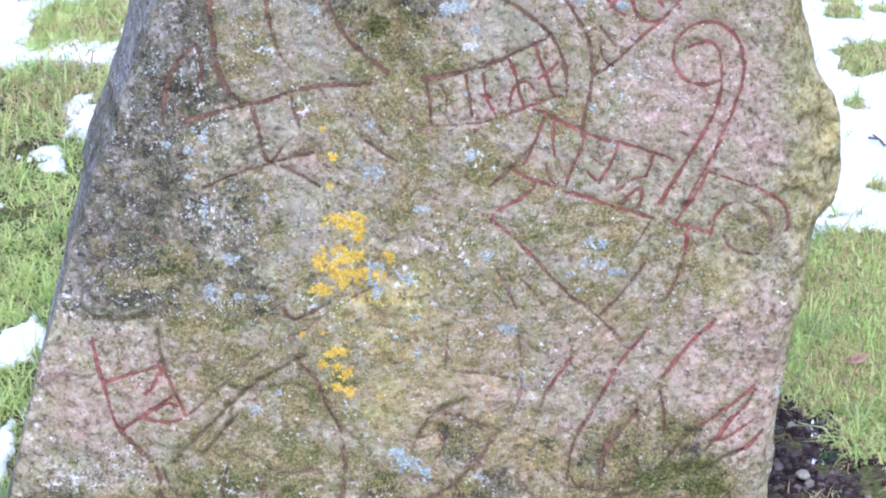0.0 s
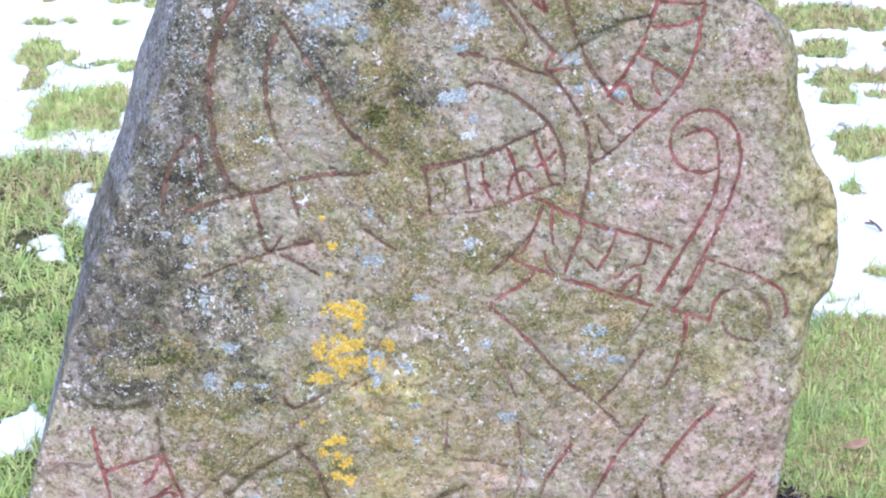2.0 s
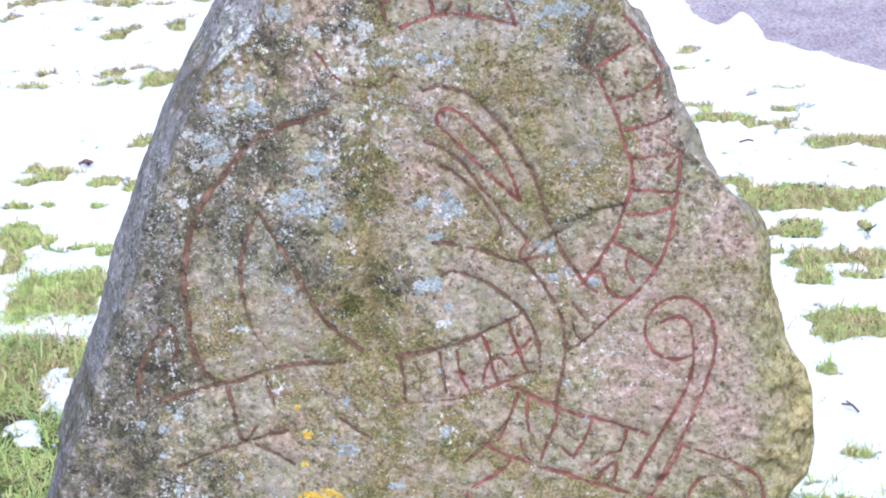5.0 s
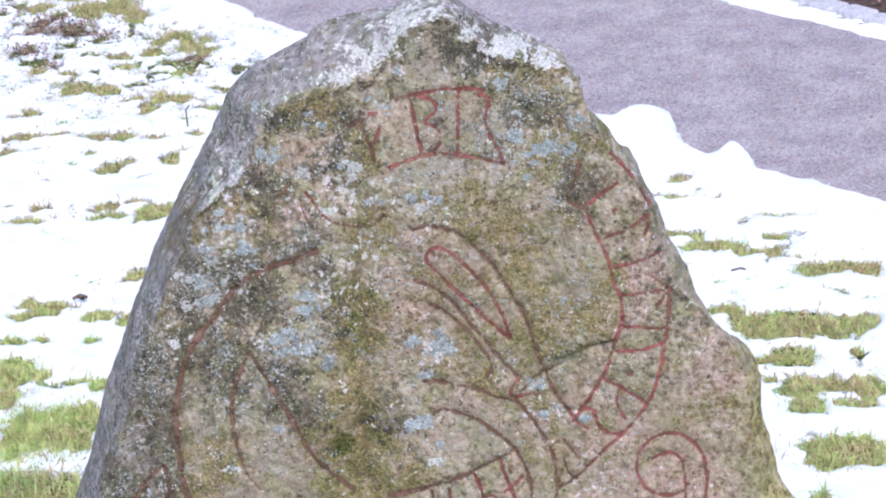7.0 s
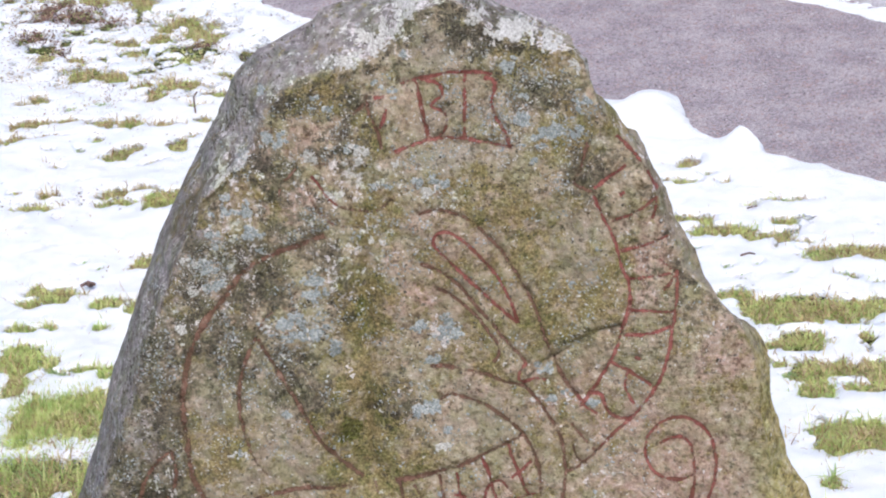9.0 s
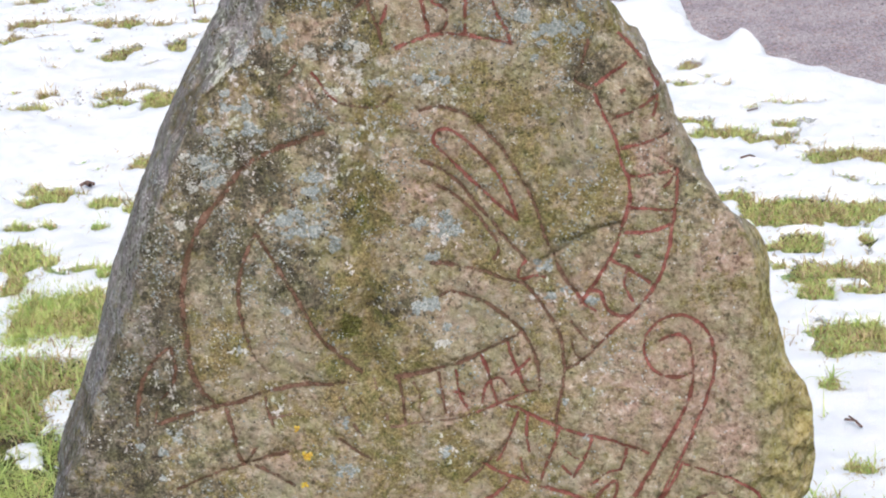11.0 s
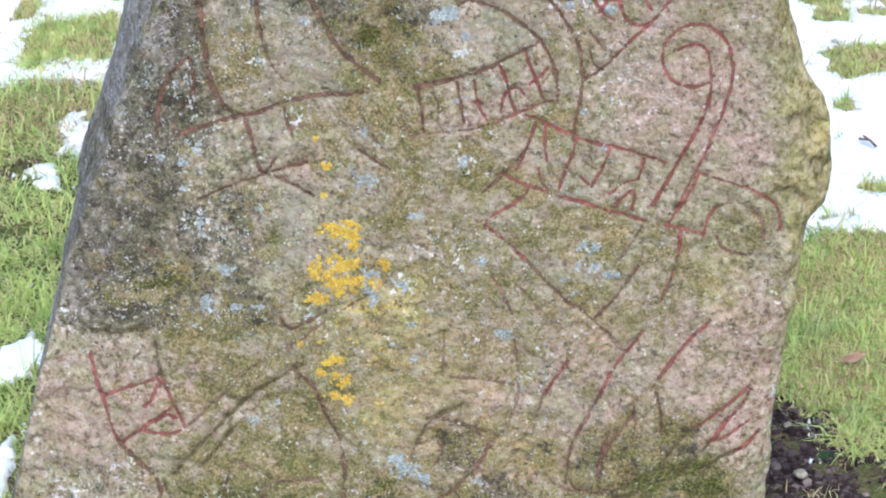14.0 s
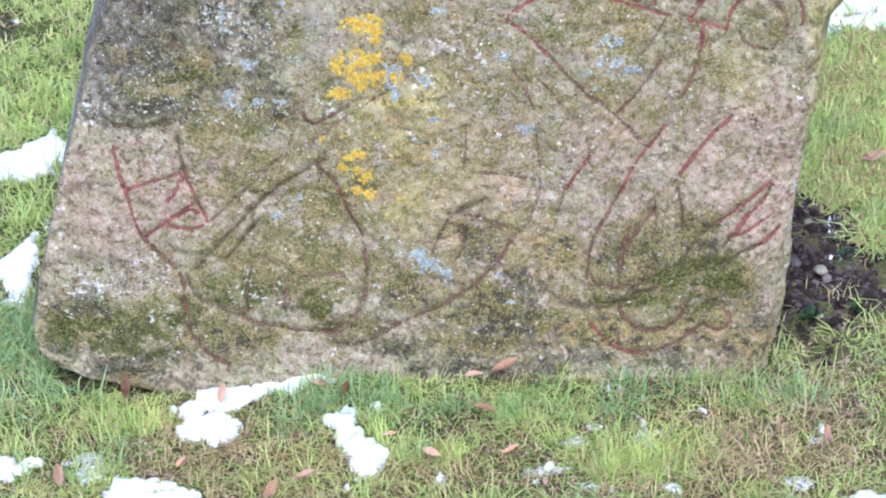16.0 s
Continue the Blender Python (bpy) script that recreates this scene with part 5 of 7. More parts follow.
BLUE_FOOT = [(-3.3, 54.0, 1.6, 1.4), (-3.9, 59.4, 0.9, 1.0), (1.0, 51.4, 1.8, 1.4), (-2.7, 49.5, 1.3, 1.0), (-22.7, 49.0, 2.2, 0.6), (-29.4, 50.1, 1.3, 1.4), (-25.7, 56.0, 1.3, 0.8), (-29.5, 62.9, 0.9, 1.7), (0.4, 41.4, 1.1, 1.2), (2.9, 44.9, 0.9, 0.8), (-19.5, 31.6, 1.1, 0.8), (-24.4, 28.5, 0.9, 0.8), (-0.8, 20.2, 1.9, 1.7), (2.4, 18.5, 1.3, 1.7), (18.1, 42.5, 1.3, 1.2), (18.3, 33.9, 0.9, 1.4), (31.5, 57.5, 2.1, 1.0), (34.9, 53.5, 1.4, 1.2), (12.1, 16.2, 0.9, 0.9), (27.8, 52.7, 1.4, 1.0)]
BLUE_TOP = [(25.1, 150.8, 1.0, 1.5), (29.4, 149.7, 0.9, 0.8), (30.6, 139.6, 1.9, 0.9), (27.0, 144.3, 0.9, 1.5), (26.1, 138.2, 0.7, 1.7), (9.2, 152.1, 0.9, 0.6), (1.4, 137.9, 1.2, 0.8), (34.3, 139.5, 0.9, 0.7), (35.9, 144.0, 1.0, 0.5), (-10.5, 139.4, 1.6, 0.8), (-11.9, 146.8, 0.7, 0.7), (-3.8, 145.3, 1.2, 0.8), (5.7, 148.1, 0.6, 1.1), (-10.2, 139.8, 2.2, 0.9), (-15.1, 128.1, 0.8, 2.6), (-20.8, 125.2, 1.4, 1.0), (-17.6, 129.0, 1.4, 0.7), (-20.5, 117.7, 1.9, 1.1), (-6.5, 117.3, 1.4, 1.3), (-5.3, 114.6, 0.8, 1.4), (-10.7, 111.2, 1.5, 0.9), (-7.7, 110.2, 1.0, 0.9), (12.9, 132.8, 2.0, 0.9), (5.3, 132.2, 1.7, 0.5), (14.0, 109.6, 2.4, 1.1), (9.8, 110.2, 0.9, 0.8), (-18.3, 131.2, 1.3, 0.8), (-4.7, 110.6, 1.0, 0.7), (-22.4, 120.4, 0.7, 1.1), (-12.9, 122.8, 0.8, 0.7), (-3.3, 119.8, 0.8, 0.5), (-6.9, 123.5, 0.7, 0.9), (26.9, 140.0, 0.7, 2.4), (31.8, 139.0, 2.3, 0.8), (27.2, 135.3, 1.2, 0.8), (13.7, 132.4, 2.2, 0.9), (34.8, 142.9, 0.8, 0.5), (33.6, 126.1, 0.5, 0.5), (33.3, 115.9, 0.9, 0.5), (10.2, 110.6, 0.9, 0.7), (29.7, 137.4, 1.0, 0.5), (-14.5, 125.0, 1.9, 1.2), (-20.1, 124.8, 1.4, 1.8), (-21.0, 117.3, 2.0, 1.2), (-10.2, 139.7, 2.2, 1.2), (-6.4, 117.7, 1.2, 3.0), (-10.2, 111.1, 3.4, 1.4), (-6.5, 109.2, 1.7, 1.1), (-2.7, 107.3, 1.2, 1.1), (-4.8, 116.3, 2.6, 1.1), (10.1, 97.0, 2.6, 1.3), (11.7, 104.2, 1.7, 0.9), (14.4, 108.6, 2.2, 1.1), (9.8, 110.0, 1.4, 1.1), (24.5, 150.4, 1.3, 1.5), (29.5, 149.3, 1.2, 1.0), (29.9, 139.1, 2.5, 1.0), (26.7, 141.4, 1.0, 1.9), (34.1, 139.4, 1.5, 0.9), (13.8, 132.4, 1.8, 1.2), (10.8, 132.5, 1.0, 0.9), (5.3, 147.2, 0.8, 1.2), (-3.2, 144.6, 1.7, 0.7), (30.3, 97.3, 1.5, 1.3), (35.4, 97.1, 1.4, 0.9)]
GOLD_LOW = [(-6.4, 62.3, 2.2, 1.0), (-7.7, 55.8, 2.9, 1.8), (-6.5, 53.1, 2.7, 1.4), (-11.7, 49.7, 2.0, 0.9), (-12.1, 55.2, 0.9, 1.8), (-0.6, 55.6, 0.9, 1.4), (-2.5, 52.5, 1.1, 0.8), (-10.2, 39.1, 2.0, 1.0), (-9.1, 35.5, 1.6, 1.4), (-8.8, 32.2, 2.2, 1.0), (-11.1, 42.7, 1.1, 0.6), (-12.2, 37.1, 0.9, 0.8), (-5.3, 58.9, 0.9, 0.8), (-8.0, 51.6, 1.3, 1.6), (-10.0, 77.3, 0.7, 0.6), (-8.9, 73.0, 0.7, 0.6)]
GOLD = [(-8.2, 61.9, 3.4, 1.4), (-5.2, 60.4, 0.9, 1.3), (-6.6, 56.0, 1.8, 1.6), (-7.8, 53.6, 3.0, 1.6), (-11.7, 50.1, 1.6, 0.9), (-6.0, 51.1, 0.7, 0.7), (-12.4, 54.7, 0.6, 0.7), (-11.2, 56.6, 0.4, 1.0), (-1.0, 55.7, 1.0, 0.8), (-9.6, 39.1, 1.8, 1.1), (-11.5, 36.9, 0.6, 0.6), (-9.1, 34.7, 0.7, 1.3), (-10.3, 32.9, 0.6, 0.9), (-8.4, 31.3, 1.0, 0.7), (-15.2, 42.3, 0.6, 0.5), (-2.7, 53.5, 0.4, 0.9), (-10.2, 77.3, 0.5, 0.5), (-9.0, 72.8, 0.6, 0.5), (-9.8, 67.8, 0.8, 0.5)]
SPRINKLED = [(-18, 118, 9, 12, 2200), (-8, 135, 10, 9, 1800), (30, 142, 9, 10, 1800), (10, 108, 15, 14, 1800), (-28, 70, 9, 16, 2000), (5, 70, 14, 16, 1700), (-22, 48, 14, 9, 1500),
             (5, 40, 14, 16, 1500), (25, 55, 13, 12, 1400), (8, 20, 14, 12, 1100), (36, 90, 9, 14, 900), (-45, 60, 8, 25, 1200), (40, 40, 12, 14, 700), (-22, 108, 11, 14, 5200), (25, 141, 10, 8, 3600), (0, 130, 16, 9, 3600), (36, 116, 8, 14, 2000), (10, 100, 16, 10, 2600), (-36, 84, 6, 12, 2400)]
tagged(flakes("pale_lichen", BLUE_LOW + BLUE_HIGH + BLUE_FOOT + BLUE_TOP + BLUE, LICHEN_BLUE, 150, 0.0026, 61, SPRINKLED, 0.04), "crusty blue-grey lichen")
RIM_WHITE = [(-4.9, 136.8, 1.5, 1.2), (8.0, 136.0, 1.2, 0.5), (-2.3, 131.1, 1.0, 0.7), (-24.0, 116.9, 0.9, 1.1), (-26.1, 110.8, 1.0, 0.9), (-18.6, 90.3, 1.6, 0.8), (-1.9, 106.6, 1.6, 0.8), (-24.4, 121.2, 1.6, 0.8), (12.6, 90.8, 1.6, 0.8), (8.9, 135.6, 1.6, 0.8), (1.1, 136.2, 1.6, 0.8), (2.1, 137.7, 1.6, 0.8), (12.2, 131.1, 1.6, 0.8)] + [(0, 150.5, 3, 1), (4.3, 153.2, 3.5, 1.6), (7.7, 155.8, 3, 1.7), (10.5, 158.3, 2.5, 1.7), (13.5, 160.4, 2.6, 1.1), (20, 156.8, 2, 1), (24, 154.6, 3, 1), (28, 153.9, 4, 1.2), (32.5, 152.8, 3, 1.3), (35, 149.5, 1.5, 2)]
LICHEN_WHITE = lichen_material("white_lichen", (0.0, (0.38, 0.375, 0.355)), (0.5, (0.54, 0.535, 0.515)), (1.0, (0.76, 0.755, 0.74)))
LOOSE_WHITE = [(-48, 52, 6, 14, 1100), (-28, 54, 5, 7, 1500), (-26, 110, 9, 16, 4200), (8, 138, 18, 8, 3000), (38, 118, 8, 14, 2000), (-5, 120, 14, 8, 2000), (-30, 120, 8, 16, 2600), (-8, 140, 9, 8, 2000), (28, 146, 8, 6, 1500), (-45, 75, 6, 20, 2000), (-28, 62, 9, 16, 1300), (-50, 18, 7, 8, 1600), (-5, 105, 12, 10, 1200), (30, 30, 18, 12, 1000)]
tagged(flakes("white_lichen", RIM_WHITE, LICHEN_WHITE, 330, 0.0019, 64, LOOSE_WHITE, 0.06), "white crust of lichen along the top edges")
LICHEN_DARK = lichen_material("blackish_lichen", (0.0, (0.028, 0.024, 0.020)), (0.6, (0.065, 0.056, 0.042)), (1.0, (0.13, 0.115, 0.085)))
LOOSE_DARK = [(18.9, 155.2, 2.6, 2.4, 1500), (-30, 106, 6, 17, 3600), (-20, 124, 6, 8, 2200), (-12, 141, 8, 6, 2200), (22, 152, 5, 3, 900), (-14, 112, 5, 7, 1400), (-44, 72, 6, 16, 1400), (8, 108, 14, 12, 1200), (28, 138, 7, 8, 1300), (30, 20, 14, 8, 900), (-50, 12, 8, 6, 900)]
tagged(flakes("dark_lichen", [], LICHEN_DARK, 90, 0.0030, 69, LOOSE_DARK), "blackish crust of lichen")
MOSS_GREEN = lichen_material("cushion_moss", (0.0, (0.06, 0.068, 0.014)), (0.5, (0.12, 0.128, 0.030)), (0.85, (0.20, 0.20, 0.06)), (1.0, (0.30, 0.27, 0.12)))
LOOSE_MOSS = [(x, y, rx, ry, int(26 * rx * ry)) for x, y, rx, ry in LUSH]
tagged(flakes("moss", [], MOSS_GREEN, 90, 0.0024, 71, LOOSE_MOSS), "small cushions of green moss")
tagged(flakes("golden_lichen", GOLD + GOLD_LOW, LICHEN_GOLD, 120, 0.0026, 67, [(-4, 46, 3.0, 4.0, 320), (-3, 33, 2.2, 3.2, 240), (-7, 54, 4, 6, 500), (-8, 36, 3, 5, 380)], 0.22), "bright golden yellow lichen")

# ---------------------------------------------------------------- ground, path, snow
PATH_SIDE = np.array((0.797, 0.603))      # across the path
PATH_FAR, KERB_NEAR, KERB_FAR = 6.25, 6.42, 6.53


def near_edge(x, y):
    """The snow's edge along the near side of the path."""
    v = y * PATH_SIDE[0] - x * PATH_SIDE[1]
    return np.interp(v, (3.5, 4.6, 5.3, 6.0, 7.1, 7.7, 8.0, 9.0), (5.24, 5.20, 5.11, 5.07, 4.98, 5.01, 5.06, 5.06))


def across(x, y):
    return x * PATH_SIDE[0] + y * PATH_SIDE[1]


def far_edge(x, y):
    """The path's far edge, which runs a little askew."""
    return 6.265 + -0.0830 * (np.clip(y * PATH_SIDE[0] - x * PATH_SIDE[1], 2.0, 8.5) - 6.128)


def ground_z(x, y):
    near = (1 - sstep(np.abs(x - 0.2), 1.7, 2.3)) * (1 - sstep(np.abs(y - 6.0), 3.4, 4.1))
    return near * (0.012 * vnoise(x, y, 0.5, 71, 3) + 0.005 * vnoise(x, y, 0.07, 72, 2)) - 0.006 + 0.034 * np.exp(-((y - 3.45) / 0.16) ** 2) * sstep(x, -0.42, -0.20) * (1 - sstep(x, 0.8, 1.5))


def build_ground():
    out = np.array([4, 6, 9, 14, 22, 40, 80, 160, 320, 700.0])
    xs = np.concatenate([-2.0 - out[::-1], np.arange(-2.2, 2.6, 0.03), 2.6 + out])
    ys = np.concatenate([2.0 - out[::-1], np.arange(1.8, 10.2, 0.03), 10.2 + out])
    gx, gy = np.meshgrid(xs, ys)
    z = ground_z(gx, gy)
    z = z - 0.03 * ((across(gx, gy) > 5.0) & (across(gx, gy) < KERB_NEAR - 0.1) & (gx > -2.1) & (gx < 2.5) & (gy > 1.9) & (gy < 10.1))
    ob = link("ground", np.c_[gx.ravel(), gy.ravel(), z.ravel()], grid_faces(len(ys), len(xs)), SOIL_GROUND)
    tagged(ob, "damp winter lawn of short grass and dark soil", "ground", kind="structure")


build_ground()

# grass that shows through the snow, and snow left on the grass, in metres: x, y, half widths
TUFTS_FAR = [(-0.95, 9.16, 0.075, 0.134), (-1.27, 9.16, 0.054, 0.059), (-1.08, 9.11, 0.064, 0.073), (-0.9, 8.99, 0.042, 0.064), (-1.13, 9.27, 0.065, 0.053), (-0.74, 8.73, 0.051, 0.054), (-0.63, 8.68, 0.037, 0.047), (-0.69, 8.59, 0.04, 0.053), (-0.62, 8.53, 0.044, 0.046), (-0.82, 8.55, 0.04, 0.046), (-0.79, 8.65, 0.028, 0.04), (-0.93, 8.51, 0.04, 0.032), (-1.2, 8.37, 0.03, 0.044), (-1.09, 8.34, 0.032, 0.037), (-0.69, 8.29, 0.039, 0.025), (-0.89, 8.38, 0.028, 0.038), (-1.04, 8.18, 0.054, 0.06), (-0.95, 8.16, 0.043, 0.042), (-0.75, 8.05, 0.038, 0.053), (-0.67, 8.02, 0.042, 0.041), (-0.84, 8.05, 0.034, 0.029), (-0.79, 7.93, 0.026, 0.046), (-0.6, 7.92, 0.041, 0.029)]
TUFTS_MID = [(-1.18, 7.97, 0.03, 0.046), (-1.22, 7.92, 0.026, 0.028), (-0.63, 7.81, 0.037, 0.022), (-1.17, 7.72, 0.052, 0.044), (-1.22, 7.7, 0.033, 0.033), (-1.06, 7.74, 0.048, 0.027), (-0.94, 7.68, 0.044, 0.043), (-0.85, 7.69, 0.04, 0.049), (-0.75, 7.66, 0.04, 0.032), (-0.68, 7.64, 0.022, 0.021), (-0.6, 7.65, 0.025, 0.043), (-1.2, 7.58, 0.051, 0.037), (-1.09, 7.58, 0.051, 0.021), (-0.95, 7.54, 0.025, 0.031), (-0.86, 7.39, 0.057, 0.04), (-0.81, 7.42, 0.032, 0.03), (-0.68, 7.45, 0.039, 0.046), (-0.63, 7.51, 0.025, 0.021), (-1.05, 7.3, 0.021, 0.03), (-0.74, 7.31, 0.026, 0.02), (-1.04, 7.07, 0.034, 0.056), (-0.84, 7.05, 0.051, 0.037), (-0.76, 7.06, 0.037, 0.037)]
TUFTS_NEAR = [(-0.65, 6.99, 0.054, 0.046), (-1.15, 7.09, 0.021, 0.02), (-0.73, 6.99, 0.034, 0.032), (-1.08, 6.95, 0.076, 0.027), (-0.83, 6.96, 0.044, 0.023), (-0.7, 6.93, 0.047, 0.036), (-0.72, 6.51, 0.032, 0.037), (-1.0, 6.37, 0.022, 0.047), (-0.94, 6.32, 0.046, 0.054), (-1.01, 6.28, 0.031, 0.027), (-0.88, 6.3, 0.028, 0.02), (-0.8, 6.24, 0.043, 0.049), (-0.72, 6.21, 0.027, 0.049), (-0.95, 6.13, 0.021, 0.026), (-1.01, 6.12, 0.033, 0.022), (-0.8, 6.09, 0.021, 0.02), (-1.0, 5.92, 0.047, 0.084), (-0.91, 5.89, 0.023, 0.038), (-0.81, 5.85, 0.043, 0.02), (-0.76, 5.81, 0.02, 0.04), (-0.99, 5.77, 0.04, 0.053), (-0.86, 5.52, 0.096, 0.093), (-0.94, 5.5, 0.041, 0.08)]
TUFTS_SIDE = [(0.86, 7.03, 0.053, 0.042), (0.9, 6.94, 0.023, 0.023), (0.8, 6.87, 0.065, 0.022), (0.96, 6.86, 0.02, 0.02), (1.13, 6.69, 0.063, 0.021), (1.07, 6.72, 0.022, 0.02), (1.0, 6.66, 0.02, 0.02), (0.8, 6.59, 0.062, 0.042), (0.89, 6.49, 0.092, 0.041), (0.99, 6.43, 0.061, 0.036), (1.06, 6.38, 0.045, 0.032), (1.06, 6.53, 0.037, 0.025), (1.19, 6.28, 0.104, 0.042), (1.11, 6.36, 0.03, 0.023), (1.27, 6.25, 0.037, 0.038), (1.15, 6.11, 0.02, 0.022), (1.22, 6.08, 0.02, 0.022)]
TUFTS_RIGHT = [(0.85, 6.05, 0.044, 0.029), (0.9, 5.97, 0.029, 0.046), (1.0, 5.92, 0.099, 0.077), (1.12, 5.9, 0.085, 0.062), (1.21, 5.93, 0.028, 0.031), (0.98, 5.75, 0.061, 0.036), (0.92, 5.74, 0.021, 0.023), (1.14, 5.76, 0.02, 0.023), (0.98, 5.57, 0.043, 0.063), (1.05, 5.58, 0.054, 0.041), (0.97, 5.46, 0.037, 0.039), (1.14, 5.57, 0.038, 0.05), (1.09, 5.47, 0.04, 0.033), (0.91, 5.63, 0.02, 0.02), (1.02, 5.2, 0.051, 0.042), (1.07, 5.21, 0.032, 0.051), (0.98, 5.18, 0.025, 0.02)]
BROWN_FAR = [(-1.16, 9.56, 0.156, 0.161), (-1.29, 9.51, 0.111, 0.071), (-1.39, 9.11, 0.032, 0.051), (-1.23, 8.96, 0.042, 0.064), (-1.12, 8.87, 0.073, 0.084), (-1.28, 8.83, 0.052, 0.035), (-1.26, 8.63, 0.051, 0.047), (-1.03, 9.36, 0.044, 0.054), (-1.0, 8.76, 0.041, 0.034), (-1.45, 9.63, 0.068, 0.163), (-1.14, 8.42, 0.02, 0.038), (-0.66, 8.43, 0.032, 0.02)]
DARK_BITS = [(-0.96, 7.88, 0.026, 0.023), (-1.05, 7.85, 0.022, 0.022), (-0.65, 7.79, 0.026, 0.022), (-0.84, 6.49, 0.02, 0.02), (-0.88, 6.55, 0.02, 0.02), (-0.9, 5.84, 0.02, 0.02), (-0.87, 5.82, 0.02, 0.02), (0.88, 6.15, 0.021, 0.02), (0.95, 6.22, 0.02, 0.02), (0.86, 6.23, 0.021, 0.02), (1.02, 6.18, 0.021, 0.02), (0.92, 5.55, 0.02, 0.02), (-1.09, 7.45, 0.032, 0.02), (-1.0, 7.45, 0.02, 0.02), (0.92, 5.23, 0.02, 0.02), (0.8, 6.36, 0.021, 0.02), (-0.58, 8.89, 0.037, 0.028), (-0.68, 9.09, 0.02, 0.022), (-0.48, 8.52, 0.02, 0.026), (0.91, 6.93, 0.02, 0.02)]
TUFTS_EDGE = [(-0.87, 5.60, 0.10, 0.12), (-0.80, 5.60, 0.05, 0.12), (1.0, 5.21, 0.08, 0.06), (0.94, 4.6, 0.03, 0.03), (0.93, 4.99, 0.02, 0.03), (0.8, 4.26, 0.13, 0.15), (0.75, 3.98, 0.14, 0.17), (0.89, 4.39, 0.05, 0.04), (-0.87, 5.21, 0.08, 0.12), (-0.88, 5.17, 0.13, 0.12)]
TUFTS = TUFTS_FAR + TUFTS_MID + TUFTS_NEAR + TUFTS_SIDE + TUFTS_RIGHT + TUFTS_EDGE
SNOW_PATCHES = [(-0.87, 5.74, 0.09, 0.07), (-0.88, 5.43, 0.12, 0.06), (-0.8, 5.09, 0.05, 0.12), (-0.86, 4.92, 0.05, 0.03), (-0.79, 5.07, 0.04, 0.12), (-0.85, 4.87, 0.05, 0.03), (-0.82, 4.16, 0.06, 0.08), (-0.81, 3.79, 0.02, 0.1), (-0.86, 4.13, 0.07, 0.07), (-0.83, 3.75, 0.04, 0.08), (-0.335, 3.381, 0.07, 0.019), (-0.43, 3.366, 0.06, 0.022), (-0.49, 3.342, 0.03, 0.018), (-0.45, 3.293, 0.052, 0.036), (-0.225, 3.262, 0.020, 0.030), (-0.205, 3.225, 0.026, 0.030), (-0.184, 3.168, 0.028, 0.034), (-0.775, 3.200, 0.045, 0.024), (-0.56, 3.145, 0.050, 0.030), (-0.53, 3.10, 0.06, 0.03), (0.59, 3.005, 0.04, 0.018), (0.34, 3.005, 0.022, 0.014)]

WISPS = [(0.20, 3.382, 0.05, 0.016), (0.25, 3.372, 0.03, 0.012), (0.256, 3.180, 0.030, 0.018), (0.285, 3.205, 0.018, 0.016), (0.105, 3.128, 0.035, 0.012), (0.15, 3.20, 0.018, 0.010), (0.18, 3.235, 0.014, 0.010), (0.165, 3.085, 0.016, 0.010), (0.30, 3.06, 0.02, 0.012), (-0.66, 3.22, 0.03, 0.02), (-0.64, 3.185, 0.035, 0.02), (0.55, 3.165, 0.02, 0.010), (0.50, 3.06, 0.022, 0.012)]
HEAPS = [(0.80, 7.47, 0.10, 0.12), (1.028, 7.12, 0.042, 0.045), (0.831, 7.332, 0.07, 0.08), (0.875, 7.262, 0.05, 0.06), (1.053, 7.086, 0.04, 0.03)]


def blob(x, y, spots, grow=1.0, power=2.0):
    total = np.zeros(np.shape(x))
    for cx, cy, rx, ry in spots:
        total = np.maximum(total, np.exp(-(((x - cx) / (rx * grow)) ** 2 + ((y - cy) / (ry * grow)) ** 2) ** power))
    return total


